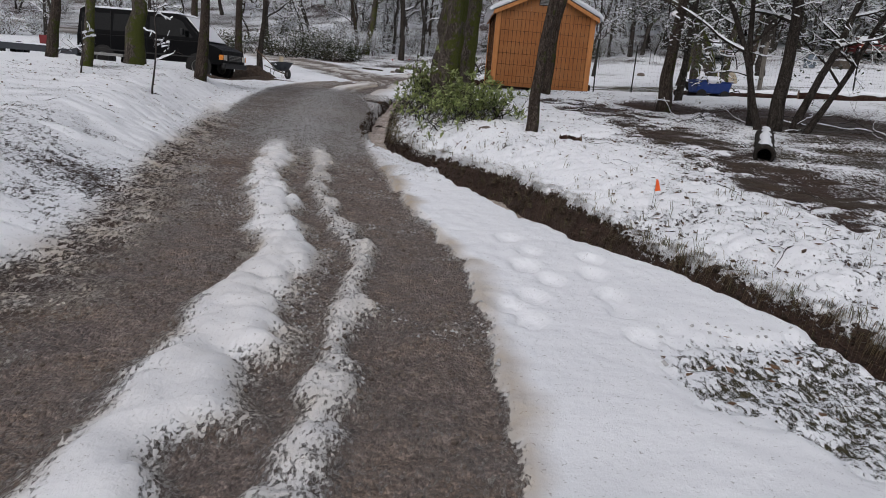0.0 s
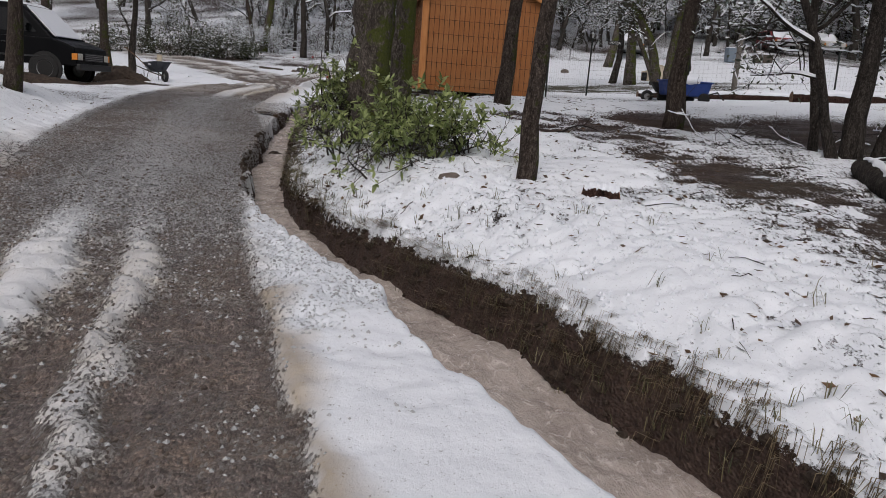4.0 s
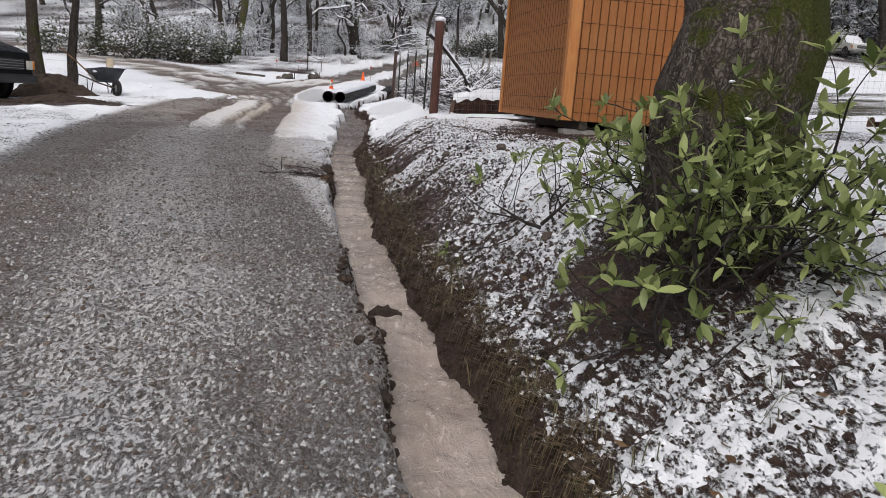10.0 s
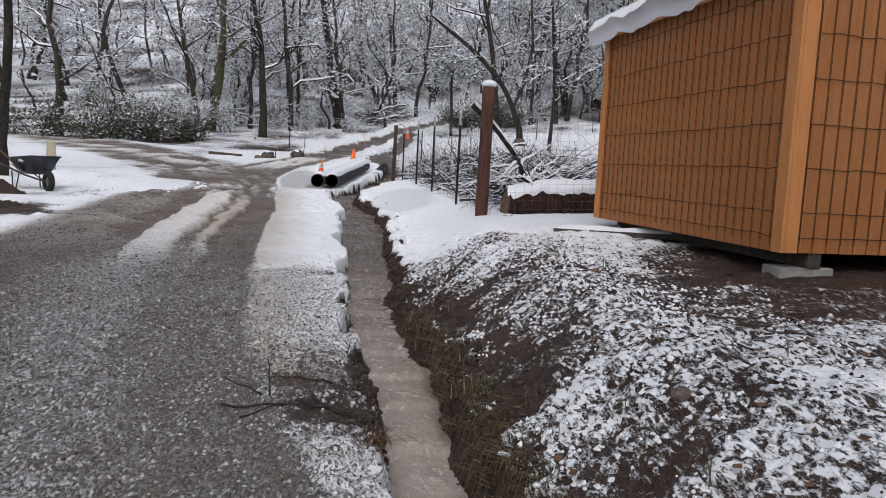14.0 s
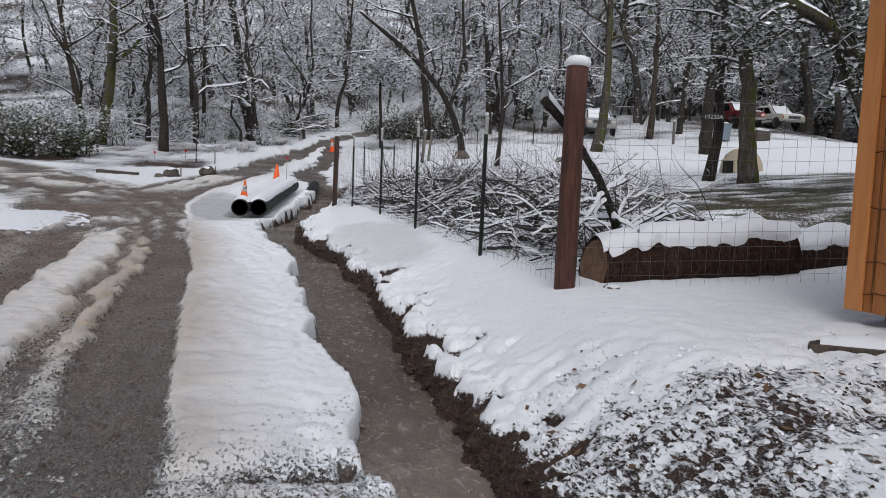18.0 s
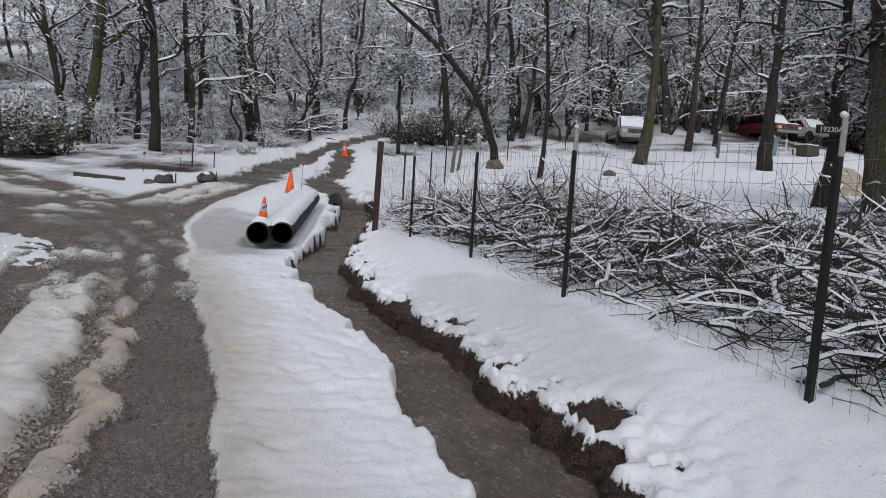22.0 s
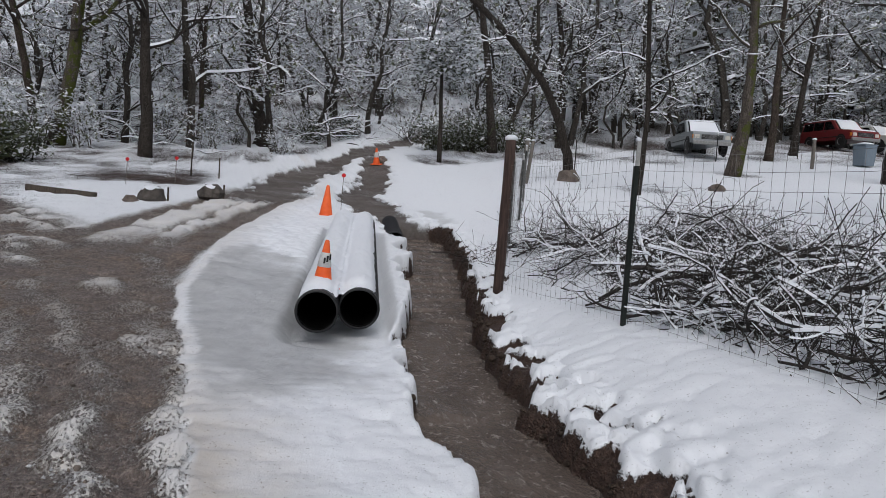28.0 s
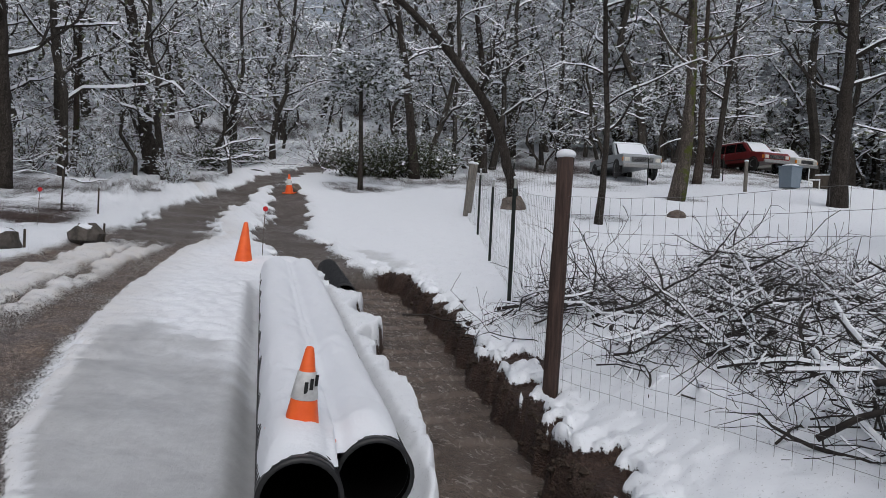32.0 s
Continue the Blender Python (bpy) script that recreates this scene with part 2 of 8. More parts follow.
    m.rough(m.mix(mask, wet, m.mix(soak.outputs["Fac"], (0.8, 0.8, 0.8), (0.35, 0.35, 0.35))))
    return m.m


def water_material():
    """Muddy meltwater: frothy where it runs steep, calm and darker higher up."""
    m = Mat("muddy_water", 0.12, spec=0.5)
    f = m.noise(4, 5, 0.6, (1, 0.4, 1))
    foam = m.noise(17, 6, 0.75, (1.0, 0.55, 1.0), 1.0)
    sep = m.node("ShaderNodeSeparateXYZ")
    m.link(m.coords(), sep.inputs[0])
    calm = m.ramp(m.math("MULTIPLY", sep.outputs["Y"], 1 / 30, True), [(0.42, 0.0), (0.60, 1.0)])
    low = m.ramp(f, [(0.3, (0.44, 0.365, 0.32)), (0.7, (0.62, 0.54, 0.48))])
    high = m.ramp(f, [(0.3, (0.095, 0.072, 0.057)), (0.7, (0.19, 0.150, 0.122))])
    froth = m.math("MULTIPLY", m.ramp(foam, [(0.50, 0.0), (0.66, 0.85)]), m.math("SUBTRACT", 1.0, m.math("MULTIPLY", calm, 0.75)))
    m.color(m.mix(froth, m.mix(calm, low, high), (0.66, 0.59, 0.54)))
    m.rough(m.ramp(foam, [(0.4, 0.10), (0.7, 0.36)]))
    w = m.noise(26, 4, 0.65, (1.0, 0.55, 1.0), 0.8)
    m.bump(m.math("ADD", w, m.math("MULTIPLY", foam, 0.9)), 0.75, 0.04)
    return m.m


GROUND = ground_material()
WATER = water_material()
SNOW = snow_material("fresh_snow")
SLUSH = snow_material("icy_slush", (0.44, 0.44, 0.44))
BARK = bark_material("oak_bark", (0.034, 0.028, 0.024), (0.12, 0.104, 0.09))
# snow-dusted, and paler than the near bark: distance haze put into its colour
FAR_BARK = bark_material("hazy_snow_dusted_oak_bark", (0.048, 0.042, 0.036), (0.14, 0.124, 0.108), 0, (0, 0, 0), 0.46)
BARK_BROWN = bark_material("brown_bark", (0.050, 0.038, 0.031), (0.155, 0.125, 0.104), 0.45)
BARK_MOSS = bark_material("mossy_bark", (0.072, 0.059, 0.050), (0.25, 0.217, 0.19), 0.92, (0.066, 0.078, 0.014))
TWIG = simple("twig_bark", (0.016, 0.013, 0.012), (0.045, 0.037, 0.032), 20, 0.9, 0, 0.3)
# far twigs: base lifted above TWIG for haze, then flecked with snow
def twig_material():
    m = Mat("hazy_snow_dusted_twig", 0.9, spec=0.2)
    m.color(dusted(m, m.ramp(m.noise(20, 4), [(0.3, (0.035, 0.030, 0.026)), (0.7, (0.10, 0.085, 0.075))]), 0.25, 0.66))
    return m.m


FAR_TWIG = twig_material()
# far leaves carry haze in a paler green than LEAF_OAK, besides the snow
FAR_LEAF = leaf_material("hazy_snow_dusted_oak_leaf", (0.060, 0.068, 0.036), (0.150, 0.158, 0.088), 0.46)
LEAF_OAK = leaf_material("evergreen_oak_leaf", (0.022, 0.030, 0.014), (0.060, 0.070, 0.034))
LEAF_BAY = leaf_material("bay_laurel_leaf", (0.11, 0.155, 0.040), (0.42, 0.48, 0.19), 0.0, 0.28)
LEAF_SHRUB = leaf_material("shrub_leaf", (0.025, 0.035, 0.012), (0.07, 0.08, 0.03))
LEAF_DEAD = leaf_material("dead_leaf", (0.05, 0.028, 0.015), (0.16, 0.09, 0.045))
GRASS = leaf_material("grass_blade", (0.05, 0.06, 0.02), (0.20, 0.17, 0.09))


def siding_material():
    m = Mat("orange_stained_siding", 0.62, spec=0.35)
    grain = m.noise(7, 6, 0.7, (6, 6, 0.5), 0.5)
    blotch = m.noise(1.3, 4, 0.6)
    c = m.ramp(grain, [(0.25, (0.22, 0.080, 0.021)), (0.55, (0.36, 0.138, 0.040)), (0.85, (0.48, 0.205, 0.068))])
    c = m.mix(m.math("MULTIPLY", m.random(), 0.45), c, (0.33, 0.125, 0.035))
    c = m.mix(m.ramp(blotch, [(0.45, 0.0), (0.8, 0.45)]), c, (0.38, 0.20, 0.085))
    m.color(c)
    m.bump(grain, 0.25, 0.004)
    return m.m


SIDING = siding_material()
SIDE_TRIM = simple("orange_stained_trim", (0.45, 0.175, 0.05), (0.57, 0.25, 0.082), 5, 0.6, 0, 0.2, (5, 5, 0.6))
SHINGLE = simple("asphalt_shingle", (0.025, 0.024, 0.024), (0.07, 0.066, 0.062), 60, 0.9, 0, 0.5)
DARK_WOOD = simple("weathered_timber", (0.035, 0.028, 0.022), (0.10, 0.08, 0.062), 6, 0.9, 0, 0.5, (6, 6, 0.7))
CONCRETE = simple("concrete_block", (0.20, 0.19, 0.18), (0.36, 0.35, 0.33), 12, 0.9, 0, 0.4)
REDWOOD = simple("red_stained_post", (0.030, 0.013, 0.010), (0.115, 0.046, 0.031), 8, 0.8, 0, 0.6, (5, 5, 0.5), 0.01)
BROWN_WOOD = simple("brown_weathered_post", (0.022, 0.014, 0.012), (0.085, 0.052, 0.042), 9, 0.9, 0, 0.6, (6, 6, 0.5), 0.01)
DEAD_GRASS = leaf_material("dead_grass", (0.075, 0.055, 0.028), (0.27, 0.20, 0.11))
GREY_WOOD = simple("grey_fence_post", (0.07, 0.06, 0.052), (0.22, 0.20, 0.175), 9, 0.9, 0, 0.6, (6, 6, 0.5), 0.01)
WIRE = simple("galvanised_wire", (0.11, 0.107, 0.105), (0.22, 0.215, 0.21), 30, 0.5, 0.7, 0.0)
RUST_WIRE = simple("rusty_wire", (0.035, 0.018, 0.010), (0.09, 0.045, 0.022), 40, 0.85, 0.2, 0.0)
TPOST = simple("dark_green_steel_post", (0.010, 0.014, 0.012), (0.025, 0.030, 0.026), 20, 0.55, 0.3, 0.1)
TPOST_TOP = simple("pale_steel_post_tip", (0.26, 0.26, 0.25), (0.46, 0.46, 0.44), 20, 0.5, 0.2, 0.1)
LOG_BARK = bark_material("log_bark", (0.040, 0.021, 0.016), (0.115, 0.064, 0.048))
LOG_END = simple("sawn_log_end", (0.07, 0.038, 0.022), (0.20, 0.115, 0.065), 14, 0.85, 0, 0.3)
BLACK_PLASTIC = simple("black_corrugated_plastic", (0.008, 0.008, 0.009), (0.020, 0.020, 0.021), 12, 0.45, 0, 0.15)
CONE_ORANGE = simple("orange_cone_plastic", (0.72, 0.090, 0.012), (0.88, 0.15, 0.028), 6, 0.45, 0, 0.08)
CONE_BAND = simple("scuffed_reflective_band", (0.38, 0.38, 0.38), (0.66, 0.66, 0.66), 14, 0.5, 0, 0.1)
RUBBER = simple("tyre_rubber", (0.010, 0.010, 0.010), (0.025, 0.024, 0.023), 30, 0.85, 0, 0.3)
STEEL = simple("dull_steel", (0.20, 0.20, 0.20), (0.36, 0.36, 0.35), 20, 0.45, 0.8, 0.1)
ROCK = simple("field_stone", (0.07, 0.052, 0.042), (0.20, 0.165, 0.14), 5, 0.9, 0, 0.7, None, 0.02)
BOULDER = simple("dark_boulder", (0.028, 0.024, 0.021), (0.12, 0.105, 0.092), 7, 0.95, 0, 0.8, None, 0.03)
DIRT = simple("dug_earth", (0.022, 0.015, 0.011), (0.075, 0.052, 0.037), 9, 0.95, 0, 0.9, None, 0.03)


def paint(name, color, rough=0.3, spec=0.4, coat=0.2):
    m = Mat(name, rough, spec=spec)
    m.bsdf.inputs["Coat Weight"].default_value = coat
    f = m.noise(3, 5, 0.6)
    m.color(m.mix(m.math("MULTIPLY", f, 0.5), color, tuple(v * 0.7 + 0.004 for v in color)))
    m.rough(m.ramp(m.noise(9, 5, 0.7), [(0.3, rough * 0.7), (0.75, min(1.0, rough * 1.8))]))
    return m.m


def glass(name):
    m = Mat(name, 0.06, spec=0.22)
    m.color((0.004, 0.0045, 0.005))
    m.rough(m.ramp(m.noise(5, 4), [(0.4, 0.05), (0.7, 0.22)]))
    return m.m


VAN_PAINT = paint("black_van_paint", (0.002, 0.0022, 0.003), 0.32, 0.08, 0.0)
RED_PAINT = paint("faded_red_paint", (0.17, 0.016, 0.018), 0.4)
WHITE_PAINT = paint("off_white_paint", (0.58, 0.57, 0.54), 0.4)
SILVER_PAINT = paint("pale_grey_paint", (0.30, 0.32, 0.33), 0.4)
DARK_PAINT = paint("dark_blue_paint", (0.03, 0.035, 0.045), 0.4)
BLUE_PLASTIC = paint("blue_plastic", (0.010, 0.04, 0.20), 0.5)
GLASS = glass("tinted_window_glass")
# near-black copy of the pipe plastic: the bore's shade put into its colour
PIPE_BORE_SHADE = simple("shaded_pipe_inside", (0.002, 0.002, 0.002), (0.005, 0.005, 0.005), 12, 1.0, 0, 0.0)
PIPE_BORE_SHADE.node_tree.nodes["Principled BSDF"].inputs["Specular IOR Level"].default_value = 0.02
AMBER = paint("amber_lens", (0.75, 0.26, 0.03), 0.25)
LAMP_LENS = paint("clear_lamp_lens", (0.62, 0.60, 0.54), 0.2)
CREAM = paint("cream_plastic", (0.52, 0.44, 0.32), 0.6)
BIN_GREY = paint("blue_grey_bin_plastic", (0.16, 0.20, 0.24), 0.6)
SIGN_BLACK = paint("black_sign_paint", (0.010, 0.010, 0.010), 0.5)
SIGN_WHITE = paint("white_sign_paint", (0.75, 0.75, 0.74), 0.5)
RED_GLASS = paint("red_reflector", (0.55, 0.015, 0.02), 0.25)

# ---- mesh helpers ----
def npmesh(name, V, Q=None, T=None, smooth=False, idx=None, mats=()):
    """A mesh from arrays of vertices, quads and triangles."""
    V = np.asarray(V, np.float32).reshape(-1, 3)
    Q = np.zeros((0, 4), np.int32) if Q is None else np.asarray(Q, np.int32).reshape(-1, 4)
    T = np.zeros((0, 3), np.int32) if T is None else np.asarray(T, np.int32).reshape(-1, 3)
    me = bpy.data.meshes.new(name)
    me.vertices.add(len(V))
    me.vertices.foreach_set("co", V.ravel())
    me.loops.add(Q.size + T.size)
    me.loops.foreach_set("vertex_index", np.concatenate([Q.ravel(), T.ravel()]))
    me.polygons.add(len(Q) + len(T))
    me.polygons.foreach_set("loop_start", np.concatenate([np.arange(len(Q)) * 4, len(Q) * 4 + np.arange(len(T)) * 3]).astype(np.int32))
    me.polygons.foreach_set("use_smooth", np.full(len(Q) + len(T), smooth))
    if idx is not None:
        me.polygons.foreach_set("material_index", np.asarray(idx, np.int32))
    for m in mats:
        me.materials.append(m)
    me.update(calc_edges=True)
    me.validate()
    return me


class Soup:
    """Gathers pieces of geometry into one mesh; each piece may name a material slot."""

    def __init__(self):
        self.V, self.Q, self.T, self.qi, self.ti, self.n = [], [], [], [], [], 0

    def add(self, V, Q=(), T=(), slot=0):
        V = np.asarray(V, float).reshape(-1, 3)
        Q, T = np.asarray(Q, int).reshape(-1, 4), np.asarray(T, int).reshape(-1, 3)
        self.V.append(V), self.Q.append(Q + self.n), self.T.append(T + self.n)
        self.qi.append(np.full(len(Q), slot)), self.ti.append(np.full(len(T), slot))
        self.n += len(V)

    def arrays(self):
        if not self.V:
            return np.zeros((0, 3)), np.zeros((0, 4), int), np.zeros((0, 3), int), np.zeros(0, int)
        return np.concatenate(self.V), np.concatenate(self.Q), np.concatenate(self.T), np.concatenate(self.qi + self.ti)

    def mesh(self, name, mats, smooth=False):
        V, Q, T, idx = self.arrays()
        return npmesh(name, V, Q, T, smooth, idx, mats)


def tube(points, radii, sides=6, cap=True, squash=None):
    """A tapered tube along points: vertices, quads, triangles."""
    P = np.asarray(points, float)
    n = len(P)
    R = np.broadcast_to(np.asarray(radii, float), (n,))
    d = np.gradient(P, axis=0)
    d /= np.linalg.norm(d, axis=1, keepdims=True) + 1e-9
    ref = np.array([0.0, 0.0, 1.0]) if abs(d[:, 2]).mean() < 0.8 else np.array([1.0, 0.0, 0.0])
    a = np.cross(d, ref)
    a /= np.linalg.norm(a, axis=1, keepdims=True) + 1e-9
    b = np.cross(d, a)
    k = np.arange(sides) * 2 * np.pi / sides
    ring = a[:, None] * np.cos(k)[None, :, None] + b[:, None] * np.sin(k)[None, :, None]
    V = (P[:, None] + ring * R[:, None, None]).reshape(-1, 3)
    i, j = np.meshgrid(np.arange(n - 1), np.arange(sides), indexing="ij")
    jn = (j + 1) % sides
    Q = np.stack([i * sides + j, i * sides + jn, (i + 1) * sides + jn, (i + 1) * sides + j], -1).reshape(-1, 4)
    T = np.zeros((0, 3), int)
    if cap:
        c0, c1 = len(V), len(V) + 1
        V = np.concatenate([V, P[:1], P[-1:]])
        kk = np.arange(sides)
        T = np.concatenate([np.stack([np.full(sides, c0), (kk + 1) % sides, kk], -1),
                            np.stack([np.full(sides, c1), (n - 1) * sides + kk, (n - 1) * sides + (kk + 1) % sides], -1)])
    return V, Q, T


def snow_strip(points, radii, depth, rng):
    """Snow lying along the top of a branch: a low ridge of five points across."""
    P, R = np.asarray(points, float), np.asarray(radii, float)
    d = np.gradient(P, axis=0)
    d /= np.linalg.norm(d, axis=1, keepdims=True) + 1e-9
    s = np.cross(d, (0, 0, 1.0))
    ln = np.linalg.norm(s, axis=1, keepdims=True)
    s /= ln + 1e-9
    flat = np.clip(ln[:, 0] * 1.5 - 0.35, 0, 1)
    h = depth * flat * rng.uniform(0.35, 1.2, len(P))
    up = np.array([0, 0, 1.0])
    w = R * 0.95 * flat
    rows = [P - s * w[:, None] + up * (R * 0.15)[:, None], P - s * (w * 0.75)[:, None] + up * (R * 0.7 + h * 0.7)[:, None], P + up * (R * 0.8 + h)[:, None],
            P + s * (w * 0.75)[:, None] + up * (R * 0.7 + h * 0.7)[:, None], P + s * w[:, None] + up * (R * 0.15)[:, None]]
    V = np.stack(rows, 1).reshape(-1, 3)
    i, j = np.meshgrid(np.arange(len(P) - 1), np.arange(4), indexing="ij")
    Q = np.stack([i * 5 + j, i * 5 + j + 1, (i + 1) * 5 + j + 1, (i + 1) * 5 + j], -1).reshape(-1, 4)
    keep = (flat[:-1] > 0.12)[np.repeat(np.arange(len(P) - 1), 4)]
    return V, Q[keep]


def leaves(points, size, rng, flat=0.5, slim=0.42):
    """One pointed four-cornered leaf at each point."""
    P = np.asarray(points, float).reshape(-1, 3)
    n = len(P)
    a = rng.normal(size=(n, 3))
    a[:, 2] *= 1 - flat
    a /= np.linalg.norm(a, axis=1, keepdims=True) + 1e-9
    b = np.cross(a, rng.normal(size=(n, 3)) * np.array([0.5, 0.5, 0.3]) + np.array([0, 0, 1.0]))
    b /= np.linalg.norm(b, axis=1, keepdims=True) + 1e-9
    L = size * rng.uniform(0.6, 1.3, (n, 1))
    nrm = np.cross(a, b) * L * 0.06
    V = np.stack([P, P + a * L * 0.45 + b * L * slim * 0.5 + nrm, P + a * L, P + a * L * 0.45 - b * L * slim * 0.5 + nrm], 1).reshape(-1, 3)
    return V, np.arange(4 * n).reshape(-1, 4)


def blob(center, radius, rng, n=8, rings=5, squash=0.6, rough=0.25):
    """A rounded, uneven lump."""
    th = np.linspace(0, np.pi, rings + 1)
    ph = np.arange(n) * 2 * np.pi / n
    V = []
    for t in th:
        for p in ph:
            r = 1 + (rng.uniform(-rough, rough) if 0.1 < t < 3.0 else 0)
            V.append((np.sin(t) * np.cos(p) * r, np.sin(t) * np.sin(p) * r, np.cos(t) * squash * r))
    V = np.array(V) * radius + np.asarray(center)
    i, j = np.meshgrid(np.arange(rings), np.arange(n), indexing="ij")
    Q = np.stack([i * n + j, (i + 1) * n + j, (i + 1) * n + (j + 1) % n, i * n + (j + 1) % n], -1).reshape(-1, 4)
    return V, Q


def part(name, data, material, parent, label="", m=None, smooth=None):
    """One mesh object under a thing or a part, from a bmesh or a mesh."""
    if isinstance(data, bmesh.types.BMesh):
        me = bpy.data.meshes.new(name)
        data.to_mesh(me)
        data.free()
        if smooth:
            me.polygons.foreach_set("use_smooth", np.full(len(me.polygons), True))
    else:
        me = data
    if material is not None and not me.materials:
        me.materials.append(material)
    ob = new(name, me)
    ob.parent = parent
    if m is not None:
        ob.matrix_basis = m
    return tagged(ob, label)


def thing(name, m, label, category, group="", kind=""):
    ob = new(name)
    ob.empty_display_size = 0.2
    ob.matrix_basis = m
    return tagged(ob, label, category, group, kind)


def box(size, at=(0, 0, 0), bevel=0.0, segments=1, taper=None):
    """A box of that size with its base centre at `at`; taper scales the top in x and y."""
    bm = bmesh.new()
    bmesh.ops.create_cube(bm, size=1.0)
    for v in bm.verts:
        k = taper if taper and v.co.z > 0 else (1, 1)
        v.co = Vector((v.co.x * size[0] * k[0] + at[0], v.co.y * size[1] * k[1] + at[1], (v.co.z + 0.5) * size[2] + at[2]))
    if bevel:
        bmesh.ops.bevel(bm, geom=list(bm.edges), offset=bevel, segments=segments, affect="EDGES", profile=0.6)
    return bm


def slab(outline, y0, y1, bevel=0.0, segments=2):
    """An outline in x-z drawn from y0 to y1."""
    bm = bmesh.new()
    a = [bm.verts.new((x, y0, z)) for x, z in outline]
    b = [bm.verts.new((x, y1, z)) for x, z in outline]
    bm.faces.new(a[::-1]), bm.faces.new(b)
    n = len(a)
    for i in range(n):
        bm.faces.new((a[i], a[(i + 1) % n], b[(i + 1) % n], b[i]))
    bmesh.ops.recalc_face_normals(bm, faces=list(bm.faces))
    if bevel:
        bmesh.ops.bevel(bm, geom=list(bm.edges), offset=bevel, segments=segments, affect="EDGES", profile=0.6)
    return bm


def lathe(profile, n=24, axis="z"):
    """A turned shape from (radius, height) pairs."""
    bm = bmesh.new()
    rings = []
    for r, h in profile:
        ring = []
        for k in range(n):
            c, s = math.cos(2 * math.pi * k / n) * r, math.sin(2 * math.pi * k / n) * r
            ring.append(bm.verts.new((c, s, h) if axis == "z" else (c, h, s)))
        rings.append(ring)
    for a, b in zip(rings, rings[1:]):
        for k in range(n):
            bm.faces.new((a[k], a[(k + 1) % n], b[(k + 1) % n], b[k]))
    bmesh.ops.remove_doubles(bm, verts=list(bm.verts), dist=1e-5)
    bmesh.ops.recalc_face_normals(bm, faces=list(bm.faces))
    return bm


# ---- the lie of the land ----
ROADY = [-60, -30, -7, 5, 12, 20, 30, 37, 48, 60, 70, 90, 130, 300, 1500]
ROADZ = [-2.4, -1.4, -.67, -.3, -.03, .3, .55, .72, 1.5, 2.65, 4.1, 8.2, 20, 75, 330]
DITCHY = [-60, -6, -2.6, -1.5, -.5, .4, 1.2, 2.4, 3.1, 4.05, 5.5, 6.7, 7.5, 9, 11, 12.7, 15.6, 18.2, 20, 22, 24, 26, 28.5, 30, 31.5, 33, 34.3, 36, 37.5, 39, 40.5, 42.5, 44, 46]
DITCHX = [23, 7.3, 5.85, 5.37, 4.8, 4.33, 4.0, 3.5, 3.28, 2.72, 2.06, 1.67, 1.47, 1.2, 1.03, .86, .64, .60, .57, .65, .68, .80, .84, .73, .52, .53, .62, .85, 1.25, 1.68, 2.05, 2.6, 2.9, 3.2]
DITCHW = [.4, .3, .24, .24, .3, .40, .42, .40, .38, .34, .28, .23, .21, .22, .23, .22, .21, .21, .19, .26, .32, .38, .31, .34, .32, .36, .40, .41, .42, .46, .47, .50, .52, .60]
WALLY, WALLW = [-1.2, -.2, .4, 1.1, 2.3, 3.1, 3.9, 4.8, 5.3, 7, 10, 16, 18, 28, 34, 39, 42, 46], [.03, .01, .08, .20, .19, .20, .20, .12, .03, .02, .04, .06, .07, .12, .10, .06, .14, .22]
BANKY, BANKH = [-60, -6, 2, 5.5, 12, 18, 23.5, 36, 42, 46, 60, 90], [.2, .22, .3, .46, .8, .6, .45, .38, .36, .2, .5, .2]
LEFTY, LEFTX = [-40, -8, -3.8, -1.5, 2.3, 7.4, 10.5, 14, 19, 24, 30, 36], [3, 1.5, 1.1, .85, -.2, -1.4, -2.4, -3.1, -3.9, -4.3, -4.6, -4.6]
RIGHTY, RIGHTX = [-40, -4, -1.6, 0, 2, 5, 8, 12, 15, 18.5, 23, 28, 34, 39, 42, 45.3, 48.6, 51.6, 60], [4.5, 3.6, 3.38, 2.85, 2.35, 1.6, 1.15, .8, .2, -.58, -.84, -.9, -1.25, -1.5, -1.09, -.5, .33, 1.7, 2.6]
END_Y = 47.0
PLAN = 0.79  # metres to one unit of the plan lists


def ease(a, b, x):
    t = np.clip((x - a) / (b - a), 0, 1)
    return t * t * (3 - 2 * t)


LATTICE = np.random.RandomState(7).rand(256, 256)


def grain(x, y, octaves=4, gain=0.5):
    """Smooth value noise, about 0 to 1."""
    total, amp, norm = 0.0, 1.0, 0.0
    for k in range(octaves):
        u, v = x * 2**k + 17.3 * k, y * 2**k + 41.7 * k
        i, j = np.floor(u).astype(int), np.floor(v).astype(int)
        a, b = u - i, v - j
        a, b = a * a * (3 - 2 * a), b * b * (3 - 2 * b)
        i0, i1, j0, j1 = i % 256, (i + 1) % 256, j % 256, (j + 1) % 256
        total = total + amp * ((LATTICE[i0, j0] * (1 - a) + LATTICE[i1, j0] * a) * (1 - b) + (LATTICE[i0, j1] * (1 - a) + LATTICE[i1, j1] * a) * b)
        norm, amp = norm + amp, amp * gain
    return total / norm


